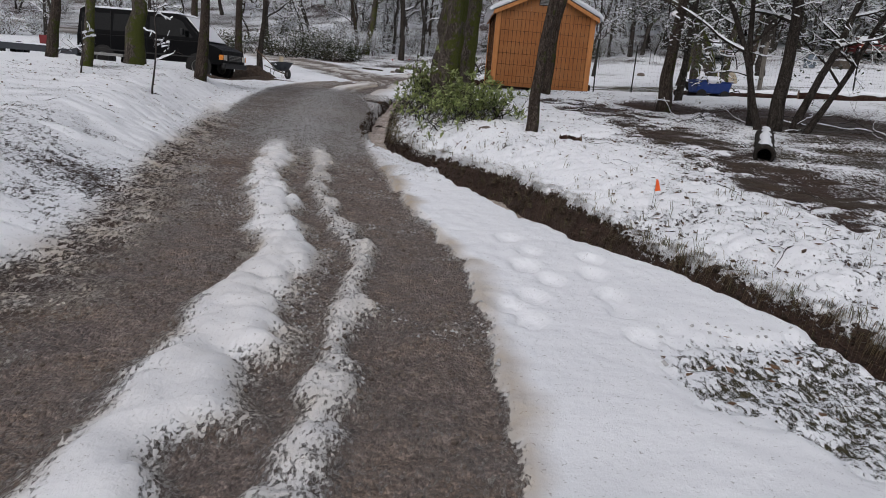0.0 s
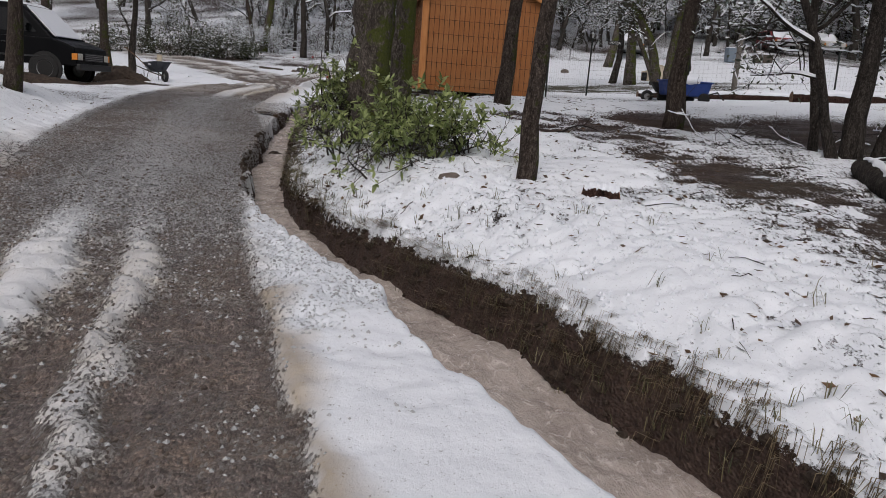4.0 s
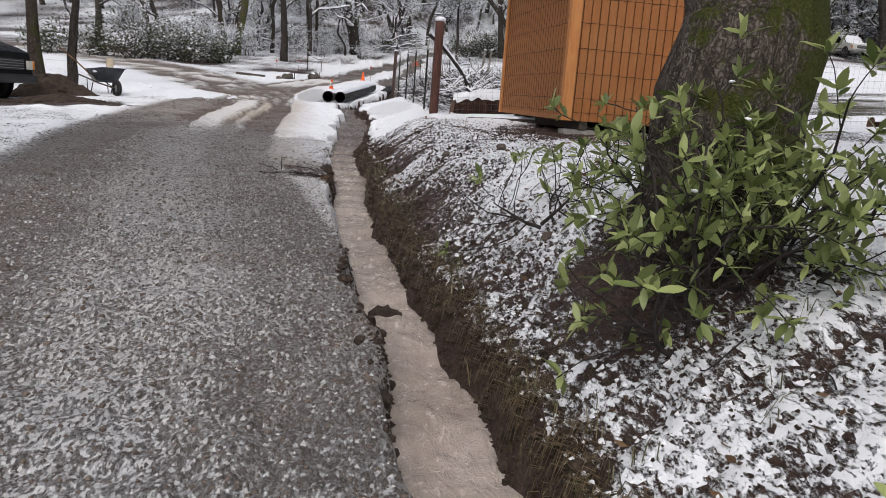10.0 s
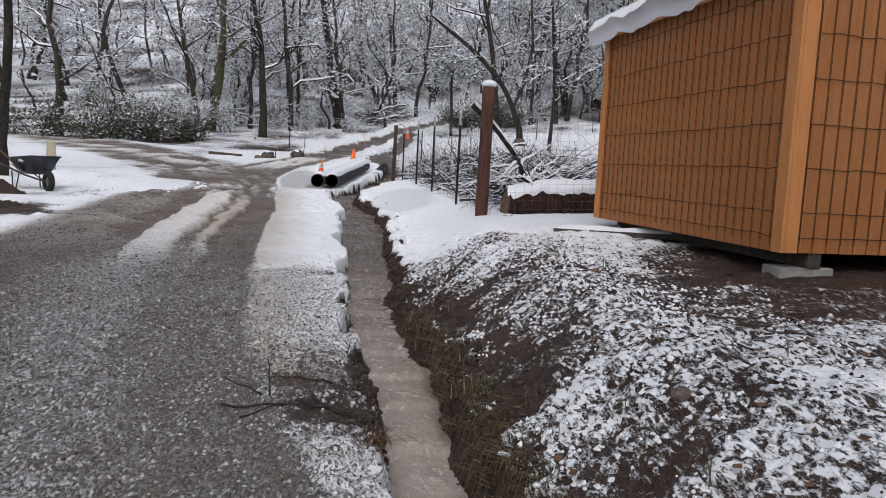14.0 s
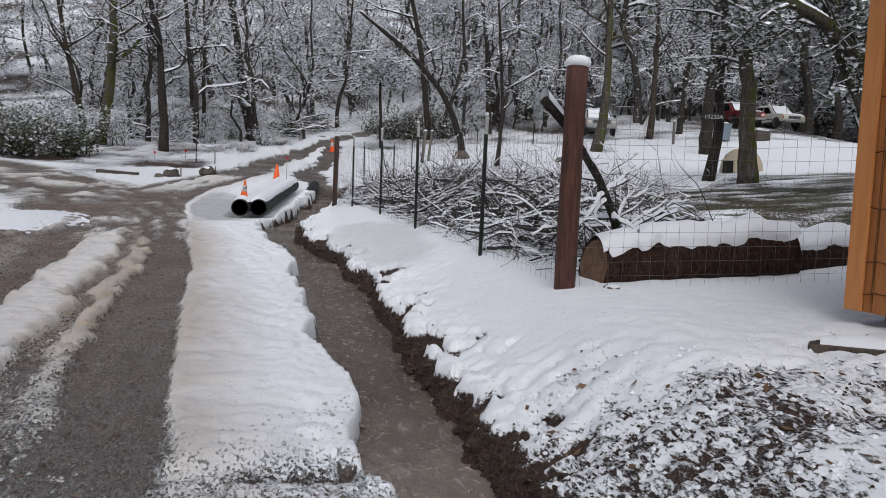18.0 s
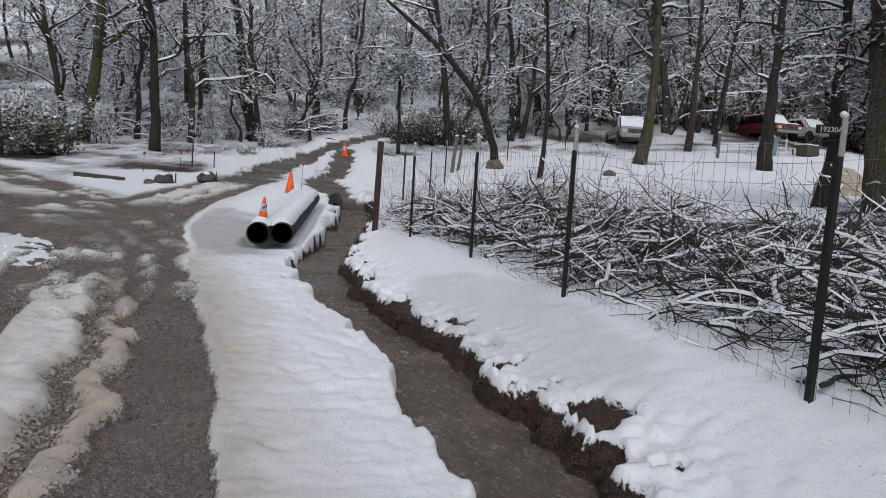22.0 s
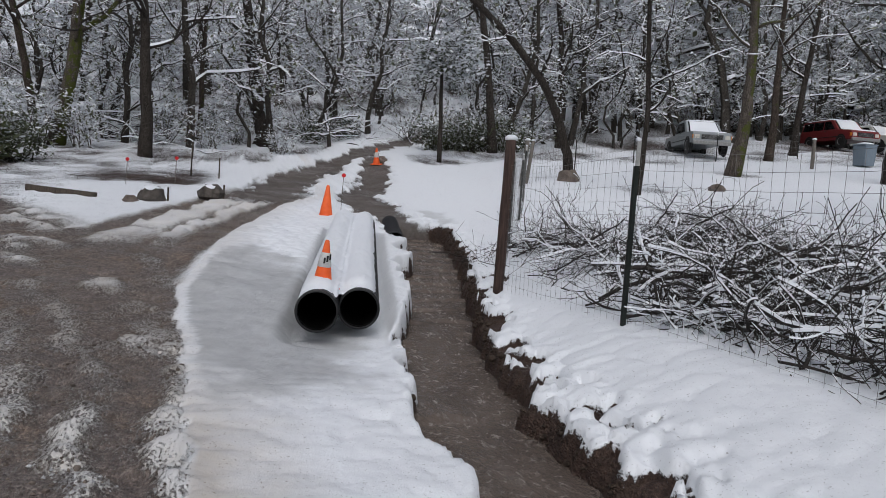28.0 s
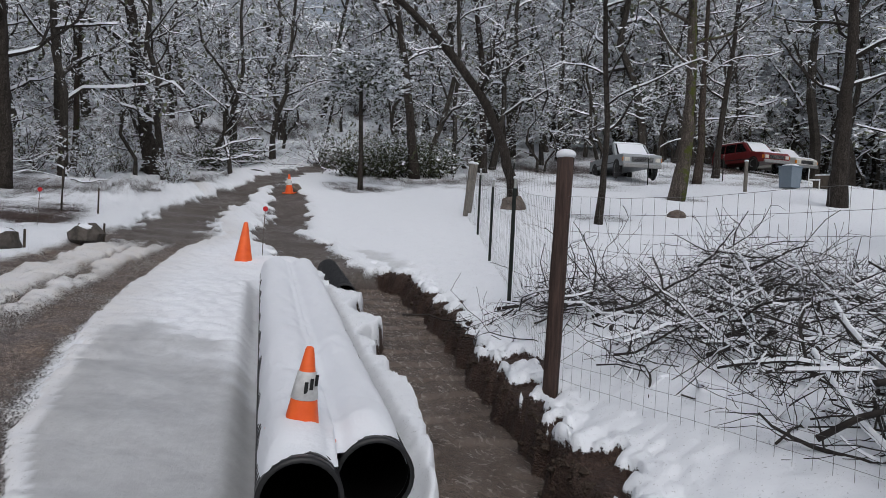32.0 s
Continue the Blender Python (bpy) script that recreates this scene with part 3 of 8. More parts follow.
def domes(x, y):
    """Rounded clods side by side: 1 on top, 0 in the creases between them."""
    i, j = np.floor(x).astype(int), np.floor(y).astype(int)
    best = np.full(np.shape(x), 9.0)
    for a in (-1, 0, 1):
        for b in (-1, 0, 1):
            p, q = (i + a) % 256, (j + b) % 256
            best = np.minimum(best, (i + a + .1 + .8 * LATTICE[p, q] - x) ** 2 + (j + b + .1 + .8 * LATTICE[q, p - 97] - y) ** 2)
    return np.clip(1 - best / .75, 0, 1)


def ground(x, y):
    """Height of the bare land, without ditch and snow."""
    return PLAN * land(np.asarray(x, float) / PLAN, np.asarray(y, float) / PLAN)


def land(x, y):
    """The same in plan units."""
    z = np.interp(y, ROADY, ROADZ)
    u, w = x - np.interp(y, DITCHY, DITCHX), np.interp(y, DITCHY, DITCHW)
    z = z + np.interp(y, BANKY, BANKH) * ease(w + .04, w + 1.25 + .45 * ease(20, 24, y), u)
    z = z + (.05 + .025 * ease(22, 32, y) - .006 * ease(40, 58, y)) * np.maximum(u - 2.2, 0) * ease(8, 16, y) * (1 - ease(30, 70, u))
    z = z + .02 * np.maximum(u - 3, 0) * (1 - ease(8, 16, y)) * (1 - ease(20, 60, u))
    v = np.interp(y, [-8, -1.5, 2.3, 7.4, 10.5, 14, 19, 24], [.9, .7, -.2, -1.4, -2.4, -3.1, -3.9, -4.3]) - x
    z = z + .62 * ease(.1, 2.2, v) * (1 - ease(14, 20, y)) * ease(-14, 6, y)
    z = z - .15 * ease(1, 5, v) * ease(18, 26, y) * (1 - ease(30, 36, y))
    return z


def off_line(x, y, line):
    """Distance to a line of points, and the side of it (left is below nought)."""
    best, side = np.full(np.shape(x), 1e9), np.zeros(np.shape(x))
    for (ax, ay), (bx, by) in zip(line, line[1:]):
        L = math.hypot(bx - ax, by - ay)
        t = np.clip(((x - ax) * (bx - ax) + (y - ay) * (by - ay)) / L**2, 0, 1)
        dx, dy = x - ax - t * (bx - ax), y - ay - t * (by - ay)
        d = np.hypot(dx, dy)
        s = ((bx - ax) * dy - (by - ay) * dx) / L
        near = d < best
        best, side = np.where(near, d, best), np.where(near, -np.sign(s), side)
    return best, side


LEFT_FORK = [(-2.4, 28), (-2.5, 35.5), (-4.4, 41.7), (-9, 49.5), (-14.5, 55), (-19, 58), (-45, 66)]
RIGHT_FORK = [(-2.9, 38), (-2.4, 42), (-1.3, 46.5), (-.3, 49.5), (.7, 53), (1.5, 57.5), (3.9, 63.8), (7, 68.6), (10.6, 73.8), (15, 82), (20, 92)]
CREEK = [(3.0, 47.0), (2.9, 50), (3.3, 53), (4.3, 56.5), (5.2, 60), (5.6, 63), (6.2, 66.5)]
FOOTPRINTS = [(4.37, -1.14), (3.87, -1.08), (3.81, -1.52), (3.99, -1.82), (3.82, -2.27), (3.65, -2.52), (3.77, -2.77), (4.39, -2.38), (4.43, -2.9), (3.71, -0.66), (4.33, -1.59), (4.38, -2.09), (4.35, -0.41), (4.27, 0.59)]
FIELD_MUD = [(5.4, 10.5), (6.3, 9.0), (6.75, 6.8), (6.95, 4.8), (7.5, 1.5), (9.4, -3)]


def spot(x, y, cx, cy, rx, ry):
    return np.clip(1 - np.sqrt(((x - cx) / rx) ** 2 + ((y - cy) / ry) ** 2), -1, 1)


def surface(x, y):
    """Height of the finished surface and its cover: snow, slush, soil, grass, wet."""
    x, y = x / PLAN, y / PLAN
    big, mid, small = grain(x * .35, y * .35, 4), grain(x * 1.7 + 9, y * 1.7, 3), grain(x * 5.5, y * 5.5 + 3, 1)
    clod = domes(x * 3.2 + (mid - .5) * 1.3, y * 3.2 + (small - .5) * .6)
    knob = domes(x * 6.3 + (small - .5) * .8, y * 6.3 + (mid - .5))
    nub = domes(x * 12 + (small - .5) * .9, y * 12 + 11)
    patchy = grain(x * .9 + 21, y * .9 + 4, 3)
    z0 = land(x, y)
    # the ditch: e is the way out from the water's edge
    dx, w = np.interp(y, DITCHY, DITCHX), np.interp(y, DITCHY, DITCHW)
    u = x - dx
    late = ease(15, 20, y)
    wob = np.where(u > 0, (grain(x * 1.5 + 40, y * 1.5, 3) - .5) * .34 + (.55 - clod) * (.05 + .10 * late) + (.55 - knob) * .05, (grain(x * .9, y * 1.25 + 7, 2) - .5) * (.34 + .22 * late) + (small - .5) * .05)
    e = np.abs(u) - w + wob * np.where(u > 0, .5 + .5 * late, .6 + .4 * late)
    wall = np.where(u > 0, np.interp(y, WALLY, WALLW), .03)
    right = (u > 0) & (e > 0)
    deep = ease(END_Y + .15, END_Y - .25, y + (mid - .5) * .8)
    cut = (1 - ease(-.07, wall + .02 + .05 * (1 - late), e)) * deep
    L, R = np.interp(y, LEFTY, LEFTX), np.interp(y, RIGHTY, RIGHTX)
    R = R + (mid - .5) * .16 + (small - .5) * .05
    a, b = R - x, x - L
    lane = ease(-.06, .06, a) * ease(-.25, .25, b) * (1 - ease(31, 37, y))
    snow, slush, soil, grass = np.full(x.shape, .78), np.zeros(x.shape), np.zeros(x.shape), np.zeros(x.shape)
    # the verge to the left, patchy
    snow = np.where(b < 0, .70 + (big - .5) * .60, snow)
    soil = np.where(b < 0, .85, soil)
    mushy = ease(-.7, -.35, b) * ease(.45, .1, b) * (1 - ease(6, 12, y))
    snow, slush = np.where(mushy > 0, snow * (1 - mushy) + .50 * mushy, snow), np.maximum(slush, mushy * .8)
    # the field and bank to the right
    lower = 1 - ease(20.2, 22.4, y + .25 * (x - 2) + (mid - .5) * 2)
    bank = .685 + (big - .5) * .46 - .07 * ease(8.2, 9.5, y) * ease(3.0, .8, u)
    snow = np.where(right, lower * bank + (1 - lower) * 1.05, snow)
    snow = np.where(right & (y < 6), snow + .05 * ease(6, 2, y) - .16 * ease(.30, .12, clod) * ease(.45, .6, patchy), snow)
    snow = np.where(right, snow - .09 * ease(wall + .85, wall + .1, e + (mid - .5) * .7) * lower * ease(6, 9, y), snow)
    snow = np.where(right, snow - .17 * ease(8.9, 10, y) * (1 - ease(14, 16.5, y)) * ease(1.5, .3, e + (mid - .5) * 1.2), snow)
    snow = np.where(right, snow - .09 * ease(15.5, 17.5, y) * (1 - ease(20, 21.5, y)), snow)
    snow = snow - .24 * ease(0, .7, spot(x, y, 3.0, 7.1, 1.3, .95) + (mid - .5) * .9)
    snow = snow - .30 * ease(0, .6, spot(x, y, 2.3, 10.6, .75, .95) + (mid - .5) * .5)
    soil = np.where(right, 1.0, soil)
    # snow strip between road and ditch
    strip = (a < 0) & (u < 0) & (x > L)
    snow = np.where(strip, 1.06 - .34 * ease(.2, 3.0, y + (mid - .5) * 3) - .10 * ease(5, 8, y) + .42 * ease(20.0, 23.5, y + (mid - .5) * 2), snow)
    bare = ease(-.05, .45, spot(x, y, 5.55, -3.5, 1.45, 1.3) + (mid - .5) * .7) * (u < 0)
    snow, soil, grass = snow - .50 * bare, np.maximum(soil, bare), np.maximum(grass, bare * .9)
    for cx, cy, rx, ry in ((.10, 16.7, .95, .95), (-.05, 21.2, .7, .14)):
        gap = ease(-.15, .75, spot(x, y, cx, cy, rx, ry) + (mid - .5) * 1.0 + (patchy - .5) * .8) * (strip | (lane > 0))
        snow, soil = snow - .26 * gap, np.maximum(soil, gap)
    slush = np.where(strip, ease(.12, .55, big * .5 + mid * .5) * (1.0 - .6 * ease(33, 36, y)) * np.clip(1.15 - .9 * (-a + (mid - .5) * .5) / np.where(y < 8, .14, .62), 0, 1) * np.where(y < 3, 1, np.where(y > 17, .75, .3)), slush)
    # the lane: ruts and ridges early on and late, speckled gravel between
    ja = a + (mid - .5) * .20 + (small - .5) * .05
    early, upper = 1 - ease(2.5, 6.5, y), ease(20, 25, y)
    rid1 = ease(.62, .82, ja) * (1 - ease(.86, 1.02, ja))
    rid2 = ease(1.10, 1.36, ja) * (1 - ease(1.48, 1.82, ja))
    e_snow = .25 + .42 * rid1 + .60 * rid2 + .08 * ease(-2, 3, y) + .10 * ease(1.05, 1.1, ja) * (1 - ease(1.15, 1.25, ja))
    e_slush = .75 - .25 * rid1 - .52 * ease(.3, .8, rid2) + .5 * (big - .5)
    def band(lo, hi, soft):
        return ease(lo - soft, lo + soft, ja) * (1 - ease(hi - soft, hi + soft, ja))
    l_snow = .16 + .66 * band(.66, .84, .05) + .26 * band(.84, 1.06, .05) + .80 * band(1.06, 1.62, .06) + .30 * ease(2.0, 2.4, ja)
    l_slush = .45 + .45 * ease(.5, .7, ja) * (1 - ease(1.0, 1.2, ja)) + .25 * ease(1.4, 1.7, ja)
    m_snow = .485 - .06 * ease(8, 12, y) + (big - .5) * .20 + (mid - .5) * .16 - .10 * ease(1.8, .6, b) + .10 * ease(.9, .3, np.abs(ja - 1.5))
    l_snow = l_snow - (l_snow - .16) * .65 * ease(32, 36, y)
    l_snow, e_snow = l_snow + (big - .5) * .20 + (mid - .5) * .22 + (clod - .5) * .18 * ease(.6, .7, ja), e_snow + (mid - .5) * .4 + (clod - .5) * .15
    e_snow = e_snow + .12 * mushy
    snow_l = early * e_snow + upper * l_snow + (1 - early - upper) * m_snow
    slush_l = early * e_slush + upper * l_slush + (1 - early - upper) * (.26 + .22 * ease(.5, .7, big))
    snow, slush, soil = snow + lane * (snow_l - snow), slush + lane * (np.maximum(slush_l, mushy * .8) - slush), soil * (1 - lane)
    # the junction, churned slush, and the tyre tracks turning up the right-hand branch
    d1, s1 = off_line(x, y, LEFT_FORK)
    d2, s2 = off_line(x, y, RIGHT_FORK)
    inside = np.where(y < 52, ease(-.04, .06, a), 1)
    branch = ease(1.30, 1.0, d2) * (1 - ease(50, 53, y)) * ease(36, 41, y)
    churn = np.maximum(ease(2.5, 1.6, d1) * ease(29, 34, y), branch) * inside
    sd = d1 * s1 + (mid - .5) * .5 + (big - .5) * .6
    combs = np.zeros(x.shape)
    for c0, c1 in ((-1.75, .16), (-1.2, .10), (-.45, .13), (.05, .22), (.62, .09), (1.3, .17), (1.95, .13)):
        combs = np.maximum(combs, ease(c1 + .12, c1 - .06, np.abs(sd - c0)))
    combs = combs * ease(.30, .55, grain(x * .8 + 3, y * .8, 2))
    combs = combs * (1 - .55 * ease(34.2, 35.5, y) * (1 - ease(38.5, 40, y)))
    t2 = d2 * s2 + (mid - .5) * .28
    turn_up = np.maximum(ease(.22, .12, np.abs(t2 - .42)), ease(.42, .28, np.abs(t2 + .22)))
    combs = combs + (turn_up - combs) * ease(1.2, .9, d2) * ease(40, 44, y)
    j_snow = .22 + .46 * combs + (mid - .5) * .5 + (clod - .5) * .16 + .06 * ease(40, 46, y)
    snow, slush, soil = snow + churn * (j_snow - snow), np.maximum(slush, churn * (.70 - .5 * combs * big)), soil * (1 - churn)
    # the wet branch going up the hill, with islands of snow, and the brook beside it
    wet = ease(.95, .6, d2 + (mid - .5) * .8 + (.62 - clod) * .5) * ease(48.5, 51, y)
    d3, _ = off_line(x, y, CREEK)
    wet = np.maximum(wet, ease(.75, .4, d3 + (mid - .5) * 1.2 + (.62 - clod) * .5) * ease(46.4, 47.2, y) * (1 - ease(63, 67, y)))
    wet = np.maximum(wet, ease(.2, .4, spot(x, y, 3.0, 51.0, 1.0, 3.6) + (mid - .5) * 1.1))
    snow, soil, slush = snow * (1 - wet * .80), soil * (1 - wet) + wet * .25, slush * (1 - wet) + wet * .15
    # mud and turf in the field
    dm, _ = off_line(x, y, FIELD_MUD)
    mud = ease(1.2, .5, dm + (mid - .5) * 1.6)
    snow = snow - (.27 + .6 * (small - .5) + .5 * (patchy - .5)) * mud * lower
    turf = ease(0, .7, spot(x, y, 12.5, 5, 6, 8) + (big - .5) * .6 + (mid - .5) * .6) * .50
    turf = np.maximum(turf, ease(0, .6, spot(x, y, 8.2, 5.5, 3.4, 6.5) + (mid - .5) * .7) * .30)
    turf = np.maximum(turf, ease(0, .3, spot(x, y, 12.5, 31.5, 8.0, 7.5) + (big - .5) * .3))
    turf = np.maximum(turf, ease(0, .3, spot(x, y, 20, 37, 8.5, 4.5) + (big - .5) * .3) * .9)
    turf = np.where((u > 0) & (e > .5), turf, 0)
    snow, grass = snow - turf * (.22 + .85 * mid), np.maximum(grass, np.clip(turf * (mid * 1.6), 0, 1))
    for cx, cy, r in ((8.4, 61.8, 1.6), (13, 52.4, 1.5), (20.6, 57.4, 1.8), (-7.3, 63, 4.5), (7.6, 11, 1.2), (10.5, 10, 2.4)):
        snow = snow - .5 * ease(0, .5, spot(x, y, cx, cy, r, r))
    snow = snow - .13 * ease(.0, .45, spot(x, y, 4.6, 17.0, 2.6, 2.0) + (mid - .5) * .6) - .30 * ease(.0, .6, spot(x, y, 4.0, 18.4, 1.5, 1.2) + (mid - .5) * .7)
    snow = snow - .9 * ease(.0, .1, np.minimum(np.minimum(x - 3.75, 6.85 - x), np.minimum(y - 17.8, 21.4 - y)))
    snow = snow - .7 * ease(0, .5, spot(x, y, -7.2, 26.2, 3.2, 2.4) + (mid - .5) * .5)
    # hillside under the woods
    hill = np.maximum(ease(56, 66, y), ease(51, 53.5, y + .4 * (x + 4)) * ease(1, -2.5, x)) * ease(1.6, 3.0, d2) * ease(2.2, 3.2, d1) * ease(1.0, 2.0, d3)
    snow = np.where(hill > 0, snow * (1 - hill) + hill * (.55 - .14 * ease(64, 56, y) * ease(2, 0, x) + (big - .5) * .8 + (mid - .5) * .3), snow)
    soil = np.maximum(soil, hill)
    # soaked grey slush beside the pipes and below the brush
    soaked = .74 * ease(-.05, .30, spot(x, y, -.62, 38.3, 1.1, 3.7) + (mid - .5) * .45 + (small - .5) * .15) * (a < -.12) * (x < .62)
    soaked = np.maximum(soaked, lane * (1 - early - upper) * (.55 + (mid - .5) * .8))
    soaked = np.maximum(soaked, ease(.1, .5, spot(x, y, 1.9, 29.6, .9, 3.0) + (mid - .5) * .8) * .32 * right)
    soaked = np.maximum(soaked, ease(.1, .5, spot(x, y, 3.6, 47.5, 1.3, 2.2) + (mid - .5) * .8) * .5 * right)
    # bare earth on the ditch's sides, ragged clumps of snow along its rim
    thin = np.where(u > 0, lower, 1 - late)
    back = np.where(u > 0, wall + .01, .01) + np.maximum(((.62 - clod) * .30 + (.62 - knob) * .16 + (mid - .5) * .16) * np.where(u > 0, 1, .35), -.02)
    lip = ease(-.02, .03 + .05 * thin * (u > 0), e - back)
    near = ease(.80, .25, e + (mid - .5) * .5) * late * deep
    patch = .35 * grain(x * 2.3 + 3, y * 2.0, 3) + .65 * grain(x * 5.1 + 8, y * 4.6, 2) + .12 * (.7 - knob)
    hole = ease(.49, .555, patch - .15 * ease(.15, .70, e)) * near * (u > 0) + .7 * ease(.2, .08, clod) * ease(.3, .05, e) * late * (u < 0)
    snow = snow * (1 - deep + deep * lip) - 1.3 * hole
    rim = ease(.12, .0, np.abs(e - back)) * deep
    soil = np.maximum(soil, np.maximum(np.maximum(cut, rim), deep * (1 - lip)))
    slush, grass, soaked = slush * (1 - cut), grass * (1 - cut), soaked * lip
    # clumps where the cover is thin
    broken = soil * (1 - ease(.88, 1.02, snow))
    snow = snow + broken * .16 * (knob - .66) + broken * .30 * (grain(x * 3.1 + 5, y * 3.1, 2) - .5)
    # thickness of the snow, pillowed where it is whole
    whole = ease(.82, 1.0, snow)
    cover = ease(.40, .66, snow)
    z = z0 - (.56 + .16 * ease(35, 40, y)) * cut
    z = z + cover * .026 * (1 - cut) + .075 * np.sqrt(np.clip((snow - .72) / .32, 0, 1)) * (1 - .6 * cut) * (.75 - .15 * near)
    tight = ease(1.0, .6, e)
    puff = (np.sqrt(clod) - .75) * .08 + (np.sqrt(knob) - .75) * .08 + (np.sqrt(nub) - .75) * .03 * tight
    z = z + whole * puff * (.16 + 1.3 * near * (u > 0) + .4 * ease(.16, .02, e) * late + .25 * ease(.35, .6, big + (mid - .5) * .4) + .42 * lower * (u > 0) + .22 * strip * late) * (1 - .5 * cut) * (1 - .8 * soaked)
    z = z - .01 * hole + (big - .5) * .10 * strip + (mid - .5) * .05 * strip * late
    z = z + (1 - whole) * ((small - .5) * .03 + (knob - .5) * .030 + (clod - .5) * .035 + (nub - .5) * .018 * tight) * (1 - .45 * lane)
    z = z + cut * (1 - cut) * 4 * ((clod - .5) * .10 + (knob - .5) * .08 + (nub - .5) * .04)
    z = z + lane * (.030 * (early * (rid1 + rid2 * 1.3) * (.5 + clod) + upper * 1.2 * np.clip(l_snow, 0, 1)) + (small - .5) * .02 + (knob - .5) * .03 * np.clip(snow * 1.5, 0, 1))
    z = z + churn * ((mid - .5) * .05 + .045 * combs + (clod - .5) * .05) + (big - .5) * .10 * (1 - lane) * (1 - cut)
    for fx, fy in FOOTPRINTS:
        z = z - .05 * ease(.1, .35, spot(x, y, fx, fy, .12, .19) + (small - .5) * .2)
    z = z - .16 * ease(.66, .46, off_line(x, y, [(.1, 37.1), (1.6, 44.8)])[0])
    z = z - wet * .06 + mud * (mid - .5) * .12 * lower
    return PLAN * z, np.stack([np.clip(snow, 0, 1.2), np.clip(slush, 0, 1), np.clip(soil, 0, 1), np.clip(grass, 0, 1), np.clip(soaked, 0, 1)], -1)


def stretch(parts, far, growth):
    """Stations at the given spacings, then growing steps out to far on both sides."""
    s = np.concatenate([np.arange(lo, hi - d * .01, d) for lo, hi, d in parts] + [[parts[-1][1]]])
    d0, d1 = parts[0][2], parts[-1][2]
    low, high = [s[0]], [s[-1]]
    while low[-1] > -far:
        d0 = min(d0 * growth, 60)
        low.append(low[-1] - d0)
    while high[-1] < far:
        d1 = min(d1 * growth, 60)
        high.append(high[-1] + d1)
    return np.concatenate([low[:0:-1], s, high[1:]])


gu = stretch([(-2.9, -.55, .036), (-.55, .75, .018), (.75, 2.0, .030)], 1000, 1.07)
gy = stretch([(-3.6, 1.0, .036), (1.0, 24, .027), (24, 38, .031)], 1100, 1.06)
GU, GY = np.meshgrid(gu, gy, indexing="ij")
GX = GU + np.clip(np.interp(GY / PLAN, DITCHY, DITCHX) * PLAN, .3, 5.0) * ease(34, 4, np.abs(GU))
GZ, COVER = surface(GX, GY)
ci, cj = np.meshgrid(np.arange(len(gu) - 1), np.arange(len(gy) - 1), indexing="ij")
nyy = len(gy)
CELLS = np.stack([ci * nyy + cj, (ci + 1) * nyy + cj, (ci + 1) * nyy + cj + 1, ci * nyy + cj + 1], -1).reshape(-1, 4)
ground_mesh = npmesh("ground", np.stack([GX, GY, GZ], -1), CELLS, smooth=True, mats=[GROUND])
att = ground_mesh.attributes.new("cover", "FLOAT_COLOR", "POINT")
att.data.foreach_set("color", COVER[..., :4].reshape(-1, 4).astype(np.float32).ravel())
att = ground_mesh.attributes.new("soaked", "FLOAT", "POINT")
att.data.foreach_set("value", COVER[..., 4].astype(np.float32).ravel())
tagged(new("ground", ground_mesh), "snow-patched gravel track, muddy verges and snowy field", "ground", kind="structure")


def top(x, y):
    """Height of the finished surface at one place."""
    z, _ = surface(np.array([float(x)]), np.array([float(y)]))
    return float(z[0])


# water in the ditch: brown, stepping down over small sills
wy = np.concatenate([np.arange(-14, 0, .06), np.arange(0, END_Y + .3, .028)])  # in plan units
wu = np.linspace(-1, 1, 31)
WY, WU = np.meshgrid(wy, wu, indexing="ij")
WX = np.interp(WY, DITCHY, DITCHX) + WU * (np.interp(WY, DITCHY, DITCHW) + .22)
bed = np.interp(WY, ROADY, ROADZ) - .27 + .14 * ease(16, 21, WY) - .20 * ease(35, 39, WY)
lean = WY + (grain(WX * 2.2, WY * .7, 2) - .5) * .5
bed = bed + np.interp(lean, ROADY, ROADZ) - np.interp(WY, ROADY, ROADZ)
step_ = bed * 22
fall = (np.floor(step_) + ease(.82, 1.0, step_ - np.floor(step_))) / 22
rush = 1 - ease(14, 19, WY) * .75
ripple = (grain(WX * 5, WY * 3, 3) - .5) * .05 + (grain(WX * 11, WY * 7 + 4, 2) - .5) * .035 + (domes(WX * 9, WY * 5 + (grain(WX * 3, WY * 3, 2) - .5) * 3) - .6) * .018
WZ = bed * .15 + fall * .85 + ripple * rush
ii, jj = np.meshgrid(np.arange(len(wy) - 1), np.arange(30), indexing="ij")
water_mesh = npmesh("water", PLAN * np.stack([WX, WY, WZ], -1), np.stack([ii * 31 + jj, ii * 31 + jj + 1, (ii + 1) * 31 + jj + 1, (ii + 1) * 31 + jj], -1).reshape(-1, 4), smooth=True, mats=[WATER])
tagged(new("water", water_mesh), "muddy brown meltwater running in a narrow roadside ditch", "water", kind="structure")

# ---- trees ----
def curve(p, d, length, n, wander, rng, rise=0.0):
    pts, step = [np.array(p, float)], length / n
    d = np.array(d, float)
    for _ in range(n):
        d = d + rng.normal(size=3) * wander + np.array([0, 0, rise])
        d /= np.linalg.norm(d)
        pts.append(pts[-1] + d * step)
    return np.array(pts)


